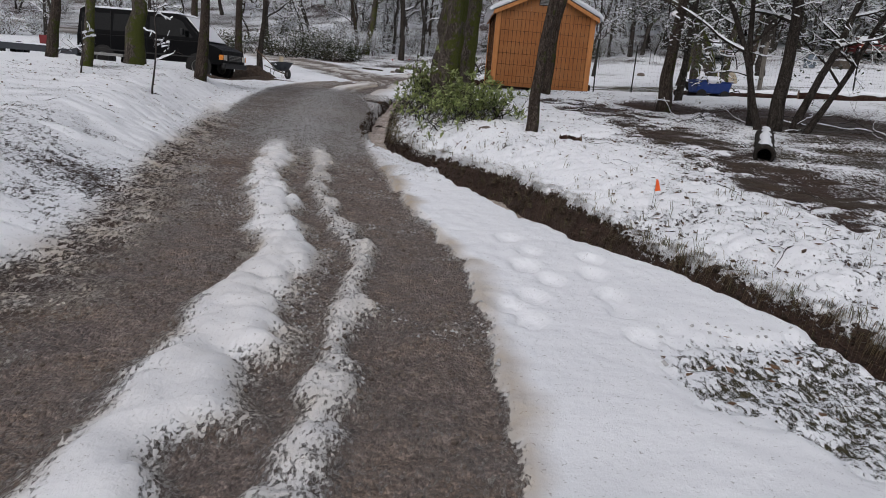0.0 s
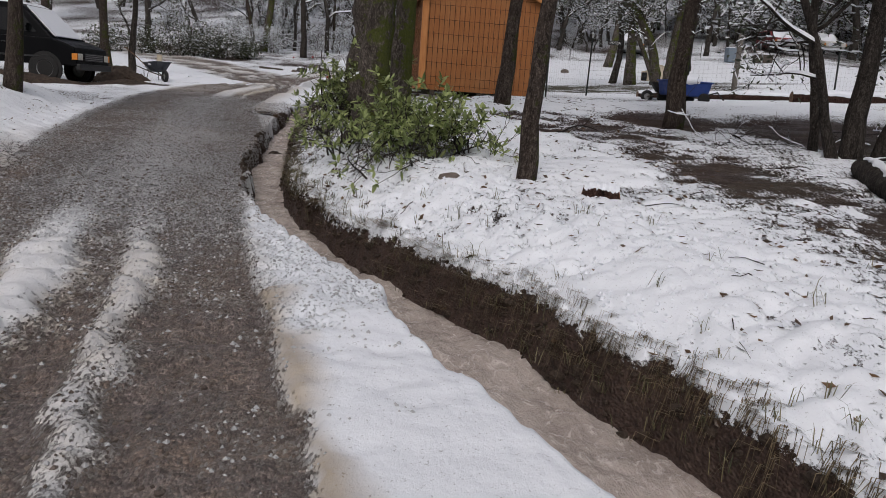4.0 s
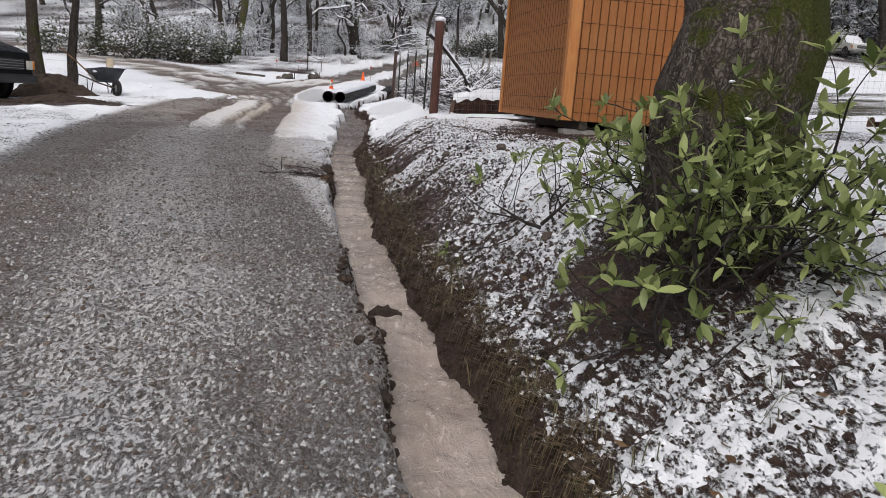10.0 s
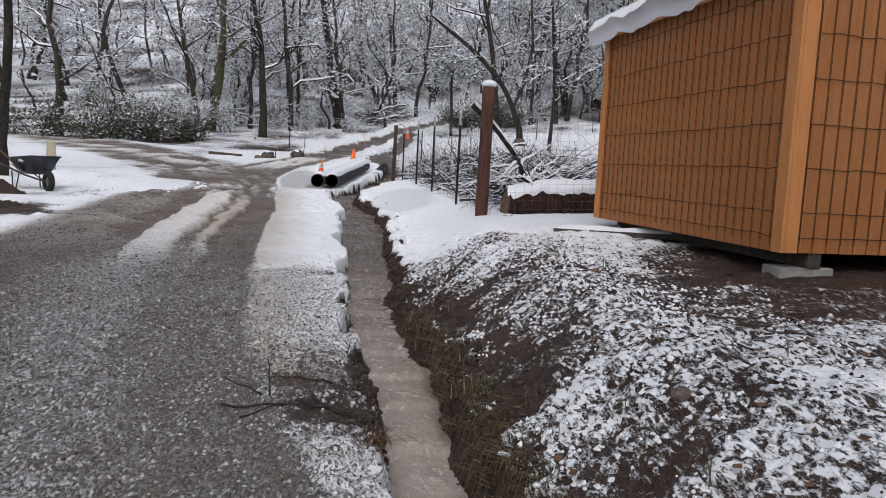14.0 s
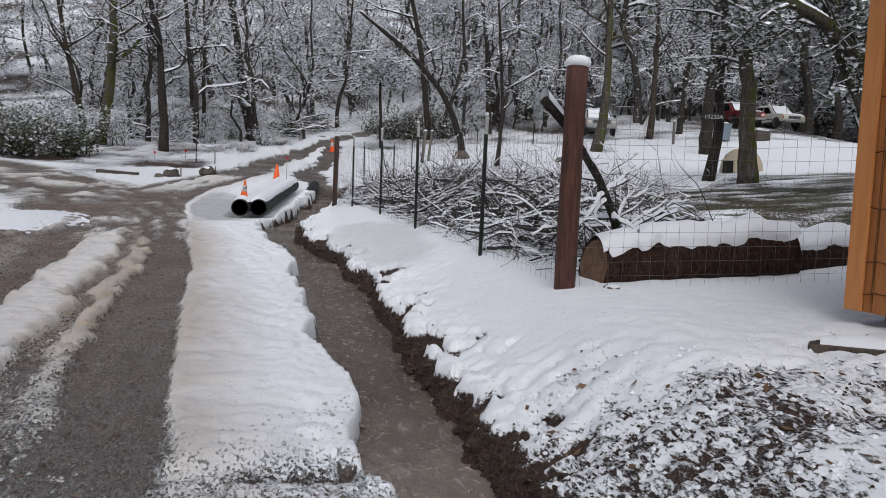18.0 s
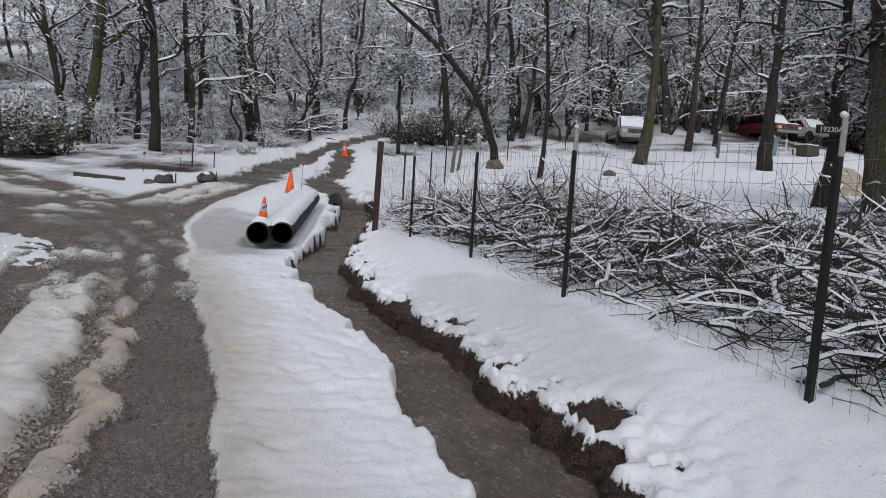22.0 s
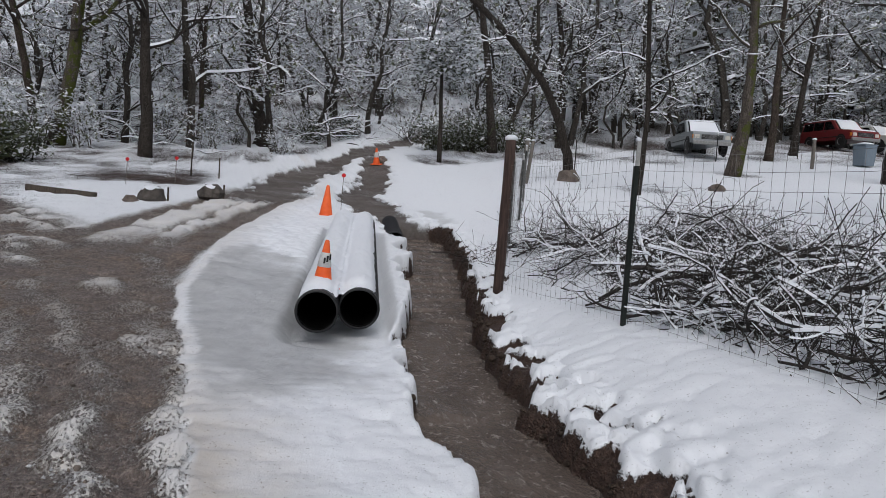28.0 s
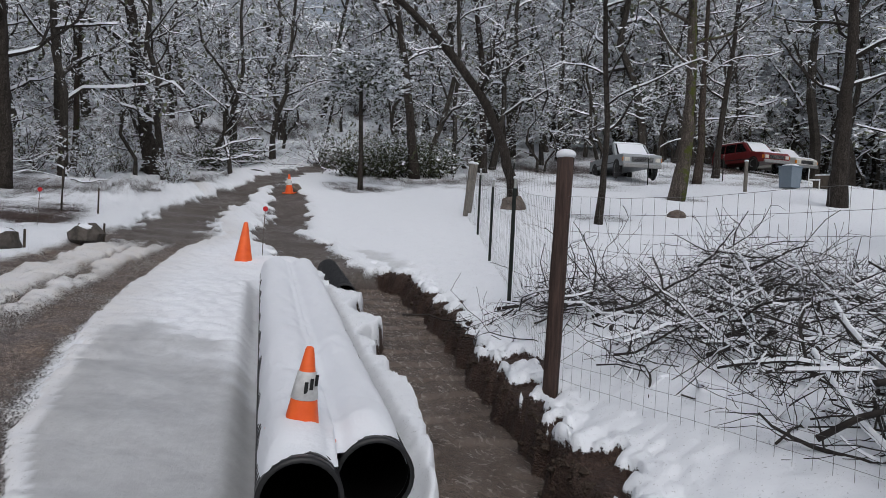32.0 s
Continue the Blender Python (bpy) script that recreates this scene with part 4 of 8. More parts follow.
def sprout(rng, pts, radii, count, lo, hi, length, spread=0.8, rise=0.05, wander=0.18, n=6, thin=0.45):
    """Side branches from a limb, with their radii."""
    out = []
    for k in range(count):
        t = lo + (hi - lo) * (k + rng.uniform(0, 1)) / count
        i = min(int(t * (len(pts) - 1)), len(pts) - 2)
        f = t * (len(pts) - 1) - i
        p, ax = pts[i] * (1 - f) + pts[i + 1] * f, pts[i + 1] - pts[i]
        ax = ax / (np.linalg.norm(ax) + 1e-9)
        side = rng.normal(size=3)
        side -= ax * (side @ ax)
        side /= np.linalg.norm(side) + 1e-9
        d = ax * (1 - spread) + side * spread + np.array([0, 0, rise])
        ln = length * rng.uniform(.55, 1.2) * (1 - .45 * (t - lo) / max(hi - lo, 1e-6))
        q = curve(p, d / np.linalg.norm(d), ln, n, wander, rng, rise * .3)
        r0 = min(radii[i] * thin * rng.uniform(.7, 1.15), ln * .035)
        out.append((q, np.linspace(r0, r0 * .25, n + 1)))
    return out


def tree_arrays(seed, trunk_pts, trunk_r, limbs=8, limb_len=2.6, twigs=5, twig_len=1.0, leaf=0, leaf_size=.10, snowy=.6, first=.35, sprays=3, spray_len=.45, rise=.12, sides=9, detail=1.0):
    """Soups for wood, twigs, snow and leaves of one tree, in its own frame."""
    rng = np.random.RandomState(seed)
    wood, fine, snow, green = Soup(), Soup(), Soup(), Soup()
    tp, tr = np.asarray(trunk_pts, float), np.asarray(trunk_r, float)
    n = max(10, int(len(tp) * 3))
    s = np.linspace(0, len(tp) - 1, n)
    P = np.stack([np.interp(s, np.arange(len(tp)), tp[:, k]) for k in range(3)], 1)
    P[1:-1] = (P[:-2] + 2 * P[1:-1] + P[2:]) / 4
    R = np.interp(s, np.arange(len(tr)), tr)
    P[1:] += rng.normal(size=(n - 1, 3)) * R[1:, None] * .10
    R = R * (1 + .05 * np.convolve(rng.normal(size=n + 4), np.ones(5) / 3, 'valid'))
    V, Q, T = tube(P, R, sides + 3)
    V += rng.normal(size=V.shape) * .02 * R.mean()
    wood.add(V, Q, T)
    V, Q = snow_strip(P, R, .05, rng)
    snow.add(V, Q)
    tips = []
    first_order = sprout(rng, P, R, limbs, first, .97, limb_len, .75, rise, .16, 7, .55)
    for q, r in first_order:
        wood.add(*tube(q, r, max(5, sides - 3)))
        if rng.uniform() < snowy + .25:
            snow.add(*snow_strip(q, r, .035, rng))
        for q2, r2 in sprout(rng, q, r, twigs, .2, 1.0, twig_len, .7, rise * .6, .22, 5, .55):
            fine.add(*tube(q2, np.maximum(r2, .004), 4, False))
            if rng.uniform() < snowy:
                snow.add(*snow_strip(q2, np.maximum(r2, .009), .024, rng))
            for q3, r3 in sprout(rng, q2, r2, sprays, .25, 1.0, spray_len, .65, .05, .25, 3, .6):
                fine.add(*tube(q3, np.maximum(r3, .003), 3, False))
                if rng.uniform() < snowy * .8:
                    snow.add(*snow_strip(q3, np.maximum(r3, .010), .020, rng))
                tips.append(q3)
    if leaf and tips:
        tips = np.array(tips).reshape(-1, 3)
        pick = tips[rng.randint(0, len(tips), leaf)] + rng.normal(size=(leaf, 3)) * leaf_size * 1.3
        green.add(*leaves(pick, leaf_size, rng))
        k = int(leaf * snowy * .8)
        cap = pick[:k] + np.array([0, 0, leaf_size * .25])
        snow.add(*leaves(cap, leaf_size * 1.1, rng, .85, .7))
    return wood, fine, snow, green


def plant(name, m, soups, bark, leafmat, label, group="", category="tree"):
    wood, fine, snow, green = soups
    ob = thing(name, m, label, category, group)
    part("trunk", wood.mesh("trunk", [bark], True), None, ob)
    if fine.n or green.n:
        both = Soup()
        for s, slot in ((fine, 0), (green, 1)):
            V, Q, T, _ = s.arrays()
            both.add(V, Q, T, slot)
        part("crown", both.mesh("crown", [TWIG, leafmat]), None, ob)
    if snow.n:
        tagged(part("snow", snow.mesh("snow", [SNOW], True), None, ob, "fresh snow lying along the branches"), kind="stuff")
    return ob


def straight(height, r, lean=(0, 0), bend=0.0, flare=1.5, seed=0, n=7):
    rng = np.random.RandomState(seed + 500)
    t = np.linspace(0, 1, n)
    P = np.stack([lean[0] * t + bend * np.sin(t * 3.1) + np.cumsum(rng.normal(size=n)) * .065 * height / n, lean[1] * t + np.cumsum(rng.normal(size=n)) * .065 * height / n, height * t - .15], 1)
    P[0, :2] = 0
    R = r * (1 - .62 * t)
    R[0] *= flare
    return P, R


# the far woods on the hillside: one mass of bare and evergreen oaks, shrubs and snow
def ribbon(q, r, depth, rng):
    """Snow on a far branch: two narrow strips meeting in a ridge."""
    V, Q = snow_strip(q, r, depth, rng)
    V = V.reshape(-1, 5, 3)[:, (0, 2, 4)].reshape(-1, 3)
    n = len(q)
    a, b = np.meshgrid(np.arange(n - 1), np.arange(2), indexing="ij")
    return V, np.stack([a * 3 + b, a * 3 + b + 1, (a + 1) * 3 + b + 1, (a + 1) * 3 + b], -1).reshape(-1, 4)


def far_tree(seed, h, r, lean, bend, leaf, lite=False):
    rng = np.random.RandomState(seed)
    out = Soup()
    P, R = straight(h, r, lean, bend, 1.3, seed, 9)
    P[2:] += np.cumsum(rng.normal(size=(7, 3)) * .24 * np.array([1, 1, 0]), 0)
    out.add(*tube(P, R, 5, False), slot=0)
    tips = []
    for q, q_r in sprout(rng, P, R, 9, .14, .98, h * .36, .72, .10, .20, 5, .55):
        out.add(*tube(q, q_r, 4, False), slot=0)
        if rng.uniform() < .75:
            out.add(*ribbon(q, q_r + .012, .05, rng), slot=2)
        for q2, r2 in sprout(rng, q, q_r, 4, .2, 1.0, h * .17, .7, .08, .30, 3, .55):
            out.add(*tube(q2, np.maximum(r2, .009), 3, False), slot=1)
            if rng.uniform() < .5:
                out.add(*ribbon(q2, np.maximum(r2, .014), .03, rng), slot=2)
            if lite:
                tips.append(q2)
                continue
            for q3, r3 in sprout(rng, q2, r2, 1, .3, 1.0, h * .11, .65, .05, .25, 2, .6):
                out.add(*tube(q3, np.maximum(r3, .007), 3, False), slot=1)
                tips.append(q3)
    tips = np.array(tips).reshape(-1, 3)
    pick = tips[rng.randint(0, len(tips), leaf)] + rng.normal(size=(leaf, 3)) * .22
    out.add(*leaves(pick, .30 if lite else .20, rng, .5, .6), slot=3)
    k = int(leaf * .68)
    out.add(*leaves(pick[:k] + np.array([0, 0, .05]), .26 if lite else .17, rng, .85, .7), slot=2)
    return out.arrays()


far_rng = np.random.RandomState(31)
FAR = [(9.5, .15, (1.6, .3), .2, 420), (8.0, .11, (-1.3, .2), -.3, 120), (11.0, .17, (.5, 0), .1, 520), (7.0, .09, (2.6, .2), .4, 90), (10.0, .14, (-.9, .4), -.2, 220),
       (8.5, .13, (-2.8, 0), .5, 480), (6.5, .08, (1.7, -.4), -.3, 160), (9.0, .15, (.3, .2), .2, 300), (7.5, .10, (-1.8, .3), .1, 520)]
TEMPLATES = [far_tree(60 + k, *v[:4], int(v[4] * 1.9)) for k, v in enumerate(FAR)]
DISTANT = [far_tree(160 + k, *v[:4], int(v[4] * 1.15), True) for k, v in enumerate(FAR)]
SHRUBS = []
for k in range(3):
    rng = np.random.RandomState(80 + k)
    sh = Soup()
    for _ in range(16):
        q = curve((rng.normal() * .25, rng.normal() * .25, 0), (rng.normal() * .5, rng.normal() * .5, .9), 1.7, 6, .22, rng)
        sh.add(*tube(q, np.linspace(.022, .006, 7), 4, False), slot=1)
        sh.add(*snow_strip(q, np.full(7, .016), .03, rng), slot=2)
        pts = np.repeat(q[2:], 8, 0) + rng.normal(size=(40, 3)) * .22
        sh.add(*leaves(pts, .18, rng), slot=3)
        sh.add(*leaves(pts[::4] + (0, 0, .05), .17, rng, .85, .7), slot=2)
    SHRUBS.append(sh.arrays())
woods = Soup()


def scatter(kinds, x, y, s, turn):
    V, Q, T, idx = kinds
    c, sn = math.cos(turn) * s, math.sin(turn) * s
    W = np.stack([V[:, 0] * c - V[:, 1] * sn + x, V[:, 0] * sn + V[:, 1] * c + y, V[:, 2] * s * far_rng.uniform(.9, 1.15) + float(ground(x, y))], 1)
    nq = len(Q)
    woods.V.append(W), woods.Q.append(Q + woods.n), woods.T.append(T + woods.n)
    woods.qi.append(idx[:nq]), woods.ti.append(idx[nq:])
    woods.n += len(W)


def free(x, y):
    """Whether a far tree may stand there: off the tracks, the field and the yard."""
    d1, _ = off_line(np.array([x]), np.array([y]), LEFT_FORK)
    d2, _ = off_line(np.array([x]), np.array([y]), RIGHT_FORK)
    return d1[0] > 3.0 and d2[0] > 2.6


def edge_of_woods(x):
    """How far off the woods begin."""
    return (52 + max(0, x - 7) * .32 + (3 if 2 < x < 10 else 0)) if x > -9 else 45 + (x + 9) * .2


for kinds, many, spread, lo, hi in ((TEMPLATES, 380, 20, .62, 1.15), (SHRUBS, 170, 18, .5, 1.1)):
    count = 0
    while count < many:
        x = far_rng.uniform(-45, 78)
        back = 34 * far_rng.uniform() ** 1.35
        y = edge_of_woods(x) + back
        if not free(x / PLAN, y / PLAN) or (x > 9 and x - 9 > y * .98) or (x < 9 and 9 - x > spread + y * .62):
            continue
        if x < -10 and far_rng.uniform() < .45:
            continue
        scatter((DISTANT if back > 9 and kinds is TEMPLATES else kinds)[far_rng.randint(len(kinds))], x, y, far_rng.uniform(lo, hi), far_rng.uniform(0, 6.28))
        count += 1
for k in range(70):
    x = far_rng.uniform(14, 62)
    scatter(DISTANT[k % 9], x, 54 + x * .35 + 26 * far_rng.uniform(), far_rng.uniform(1.1, 1.7), far_rng.uniform(0, 6.28))
for k in range(46):
    x = far_rng.uniform(24, 56)
    scatter(DISTANT[(k * 2) % 9], x, 53 + (x - 22) * .75 + 13 * far_rng.uniform(), far_rng.uniform(1.25, 1.8), far_rng.uniform(0, 6.28))
for k in range(64):
    x = far_rng.uniform(40, 84)
    scatter(DISTANT[(k * 4) % 9], x, 50 + (x - 44) * .25 + 16 * far_rng.uniform(), far_rng.uniform(1.5, 2.3), far_rng.uniform(0, 6.28))
for x, y, k in ((8.6, 55.5, 1.0), (9.6, 55.0, .9), (10.6, 54.8, 1.0), (11.6, 54.6, .9), (12.8, 55.2, 1.0), (7.6, 57.5, .9), (-6.4, 49.4, 1.1), (-7.4, 49.9, 1.0), (-5.0, 49.8, .9), (-8.8, 50.3, 1.0), (-10.4, 50.6, .9), (-1.2, 57.5, .8), (3.0, 59.5, .8)):
    scatter(SHRUBS[far_rng.randint(3)], x, y, k, far_rng.uniform(0, 6.28))
tagged(new("far_woods", woods.mesh("far_woods", [FAR_BARK, FAR_TWIG, SNOW, FAR_LEAF])), "dense snowy oak woods climbing the hillside behind", "woods", kind="stuff")

# ---- the trees that stand apart ----
def at_ground(x, y, lift=0.0, turn=0.0):
    return pose(x, y, float(ground(x, y)) + lift, 0, 0, turn)


# name label, place, height, radius, lean, bend, bark, limbs, leaf count, first fork, seed
SINGLE = [
    ("slim dark-barked oak standing in patchy snow", 3.38, 4.46, 6.5, .095, (.5, .2), .05, BARK_BROWN, 7, 300, .5, 1),
    ("brown-barked oak rising beside the shed", 3.92, 9.4, 8.0, .15, (.45, .1), .1, BARK_BROWN, 9, 500, .45, 2),
    ("dark oak trunk in the snowy field", 5.93, 8.05, 7.5, .15, (.5, .1), -.06, BARK_BROWN, 11, 700, .26, 3),
    ("thin oak trunk in the snowy field", 6.7, 10.1, 6.5, .10, (.2, .3), .08, BARK, 11, 800, .24, 4),
    ("brown-barked oak beside the track", -3.45, 10.8, 8.0, .16, (.1, .2), .05, BARK_BROWN, 8, 200, .4, 5),
    ("thin brown oak in the verge wood", -6.6, 10.5, 8.0, .15, (.2, .1), .06, BARK_BROWN, 8, 100, .45, 6),
    ("mossy oak in the verge wood", -5.15, 9.2, 7.5, .14, (-.1, .2), .04, BARK_MOSS, 8, 100, .4, 7),
    ("stout mossy oak in the verge wood", -5.2, 11.4, 9.0, .26, (-.2, .2), .08, BARK_MOSS, 9, 120, .35, 8),
    ("oak behind the parked van", -9.6, 26.5, 10.0, .22, (.2, .0), .1, BARK_BROWN, 9, 80, .4, 9),
    ("oak behind the parked van", -7.9, 27.6, 10.0, .24, (.1, .1), -.08, BARK_BROWN, 9, 80, .4, 10),
    ("dark oak behind the parked van", -7.2, 28.1, 9.5, .17, (.3, .1), .06, BARK, 9, 80, .4, 11),
    ("brown oak behind the parked van", -12.0, 27.0, 10.0, .22, (-.2, .1), .1, BARK_BROWN, 9, 80, .4, 12),
    ("tall dark oak at the wood's edge", -3.0, 48.6, 10.0, .27, (-.9, .2), .32, BARK, 11, 60, .35, 13),
    ("large leaning oak beside the upper track", .95, 54.6, 11.0, .36, (-1.9, .2), -.1, BARK, 12, 80, .3, 14),
    ("twin-stemmed oak at the wood's edge", -5.8, 50.0, 10.5, .33, (.2, .2), .1, BARK_MOSS, 12, 100, .3, 15),
    ("leaning stem of the twin oak", -6.35, 50.1, 9.0, .20, (-1.6, .2), -.1, BARK_BROWN, 9, 60, .4, 16),
    ("slender oak at the wood's edge", -1.6, 54.9, 9.5, .15, (.4, .2), .1, BARK_BROWN, 9, 60, .35, 17),
    ("slender dark tree in the fenced field", 9.35, 40.2, 7.5, .12, (-.3, .2), .15, BARK, 10, 900, .25, 18),
    ("mossy oak with snow on its limbs", 15.9, 45.0, 10.0, .32, (.35, .1), .1, BARK_MOSS, 10, 120, .45, 19),
    ("thick dark oak in the field", 19.8, 42.2, 9.0, .36, (.5, .1), -.1, BARK, 11, 900, .35, 20),
    ("dark oak with a number board", 12.15, 31.3, 8.0, .20, (.25, .1), .05, BARK, 12, 5200, .40, 21),
    ("stout leaning oak with rough bark", 12.6, 30.2, 7.5, .33, (-.7, .3), .1, BARK_MOSS, 13, 5200, .42, 22),
    ("oak far across the field", 22.0, 50.5, 9.5, .24, (.2, .1), .1, BARK_BROWN, 10, 300, .35, 23),
    ("tall dark oak far across the field", 25.5, 53.0, 10.0, .24, (.5, .1), -.1, BARK, 10, 300, .35, 24),
    ("tall oak far across the field", 14.2, 55.0, 10.0, .26, (-1.1, .1), .3, BARK, 10, 200, .35, 25),
    ("tall leaning oak behind the field", 10.0, 52.5, 10.5, .26, (-1.6, .2), .3, BARK, 10, 150, .35, 26),
]
for label, x, y, h, r, lean, bend, bark, limbs, leaf, first, seed in SINGLE:
    P, R = straight(h, r * .70, lean, bend, 1.3, seed)
    plant("oak_tree", at_ground(x, y), tree_arrays(seed, P, R, limbs, h * .34, 6, h * .14, leaf, .10, .6, first, 4, h * .055), bark, LEAF_OAK, label, "standing oaks")

# the twin oaks at the bend of the ditch
P = np.array([(0, 0, -.2), (0, 0, .25), (.03, .03, .9), (.02, .08, 1.8), (.0, .1, 3.0), (-.1, .2, 5.0), (-.2, .3, 8.0)])
plant("oak_tree", at_ground(2.05, 8.56), tree_arrays(41, P, np.array([.40, .33, .275, .235, .21, .17, .10]), 8, 2.8, 6, 1.2, 500, .10, .5, .6, 4, .5, .12, 15), BARK_MOSS, LEAF_OAK, "stout mossy oak trunk on the ditch bank", "twin oaks")
P = np.array([(0, 0, -.25), (.02, 0, .25), (.05, 0, .75), (.09, 0, 1.25), (.09, .03, 2.0), (.12, .1, 3.6), (.3, .2, 7.5)])
foot = plant("oak_tree", at_ground(2.07, 6.74), tree_arrays(42, P, np.array([.30, .20, .155, .120, .115, .10, .06]), 8, 2.6, 6, 1.2, 500, .10, .5, .66, 4, .5, .12, 15), BARK_MOSS, LEAF_OAK, "mossy oak trunk with a swollen foot", "twin oaks")
knot_rng = np.random.RandomState(12)
part("burl", npmesh("burl", *blob((-.055, -.03, .42), .175, knot_rng, 18, 14, 1.25, .12), smooth=True, mats=[BARK_MOSS]), None, foot, "mossy burl swelling from the trunk")
lumps = Soup()
for k in range(26):
    a, d = knot_rng.uniform(0, 6.28), .060 * math.sqrt(knot_rng.uniform())
    lumps.add(*blob((-.135 + d * math.cos(a), -.06 + d * math.sin(a), .605 + d * math.cos(a) * .9 - .03), knot_rng.uniform(.014, .030), knot_rng, 9, 6, .55, .35))
part("burl_snow", lumps.mesh("burl_snow", [SNOW], True), None, foot, "small heap of snow on the burl")
P = np.array([(0, 0, -.2), (.0, 0, .4), (.02, .03, 1.2), (.06, .05, 2.4), (.15, .1, 4.0), (.3, .2, 7.0)])
plant("oak_tree", at_ground(2.42, 7.55), tree_arrays(43, P, np.array([.17, .125, .115, .105, .09, .05]), 7, 2.4, 6, 1.1, 400, .10, .5, .6, 4, .5, .12, 12), BARK_MOSS, LEAF_OAK, "slimmer mossy oak stem behind the swollen oak", "twin oaks")
# the many-stemmed oak in the lower field
clump = Soup(), Soup(), Soup(), Soup()
for k, (dx, dy, lean, r, h) in enumerate([(0, 0, (.2, .1), .17, 7.5), (-.25, -.1, (-1.9, .2), .09, 4.6), (.28, -.05, (1.5, .1), .10, 5.0), (.55, .1, (2.1, .3), .08, 4.4), (-.35, .25, (-.6, .5), .08, 5.4)]):
    P, R = straight(h, r * .75, lean, .1 if k else .02, 1.3, 90 + k)
    for s, t in zip(clump, tree_arrays(90 + k, P + np.array([dx, dy, 0]), R, 10, h * .32, 6, 1.0, 1000, .09, .40, .24, 4, .4)):
        V, Q, T, _ = t.arrays()
        s.add(V, Q, T)
plant("oak_tree", at_ground(7.25, 6.3) @ Matrix.Scale(.82, 4), clump, BARK, LEAF_OAK, "many-stemmed dark oak spreading over the field", "standing oaks")
# the forked oak in the fenced field
clump = Soup(), Soup(), Soup(), Soup()
for k, (dx, lean, r, h) in enumerate([(0, (-3.3, .3), .19, 5.4), (.45, (.5, .2), .20, 7.0), (.1, (-1.9, .6), .12, 4.6)]):
    P, R = straight(h, r * .8, lean, .25 - .2 * k, 1.3, 120 + k)
    if k == 0:
        P, R = np.array([(0, 0, -.1), (-.1, 0, .8), (-.35, 0, 1.5), (-.75, 0, 2.2), (-1.4, .1, 2.8), (-2.15, .1, 3.25), (-3.2, .2, 3.55), (-4.3, .2, 3.8)]), np.array([.20, .16, .15, .145, .13, .11, .08, .05])
    for s, t in zip(clump, tree_arrays(120 + k, P + np.array([dx, 0, 0]), R, 9, h * .36, 7, 1.1, 3400, .10, .5, .42, 5, .45)):
        V, Q, T, _ = t.arrays()
        s.add(V, Q, T)
plant("oak_tree", at_ground(11.9, 25.2), clump, BARK_MOSS, LEAF_OAK, "forked dark oak leaning over the fenced field", "standing oaks")
# the arching oak and the small flat-topped one
P = np.array([(0, 0, -.1), (-.1, 0, .6), (-.45, 0, 1.7), (-1.15, 0, 2.9), (-2.2, .1, 4.0), (-3.3, .1, 4.8), (-4.4, .2, 5.6)])
plant("oak_tree", at_ground(9.0, 43.3), tree_arrays(51, P, np.array([.19, .14, .125, .115, .10, .08, .045]), 7, 1.5, 4, .8, 90, .10, .9, .5, 3, .4), BARK, LEAF_OAK, "arched oak bowing low under snow", "standing oaks")
P = np.array([(0, 0, -.1), (-.03, 0, 1.3), (-.1, 0, 2.6), (-.12, 0, 3.7)])
plant("oak_tree", at_ground(6.65, 48.9), tree_arrays(52, P, np.array([.09, .07, .06, .04]), 16, 1.7, 8, .7, 2600, .15, 1.2, .86, 4, .35, -.02), BARK, LEAF_OAK, "small flat-topped oak thick with snow", "standing oaks")
# saplings and stakes by the verge
for x, y, h, seed in ((-2.1, 5.3, 1.5, 71), (-1.5, 44.2, 1.9, 72), (-3.9, 6.6, 1.0, 73)):
    P, R = straight(h, .016, (.05, .02), .04, 1.2, seed)
    plant("sapling", at_ground(x, y), tree_arrays(seed, P, R, 5, .4, 3, .25, 70 if seed == 72 else 0, .07, .5, .4, 2, .12, .1, 4), TWIG, LEAF_DEAD, "thin bare sapling with a little snow", "saplings", "sapling")


# ---- shrubs ----
def leaf_mesh(length, width):
    """A pointed oval leaf, slightly folded."""
    V = [(0, 0, 0)]
    for t, w in ((.2, .7), (.5, 1.0), (.8, .6)):
        V += [(t * length, w * width / 2, .10 * width), (t * length, 0, 0), (t * length, -w * width / 2, .10 * width)]
    V.append((length, 0, -.03 * length))
    T = [(0, 2, 1), (0, 3, 2), (7, 8, 10), (8, 9, 10)]
    Q = [(1, 2, 5, 4), (2, 3, 6, 5), (4, 5, 8, 7), (5, 6, 9, 8)]
    return npmesh("leaf", V, Q, T, True, mats=[LEAF_BAY])


LEAF_MESHES = [leaf_mesh(.080, .030), leaf_mesh(.066, .025), leaf_mesh(.092, .033)]


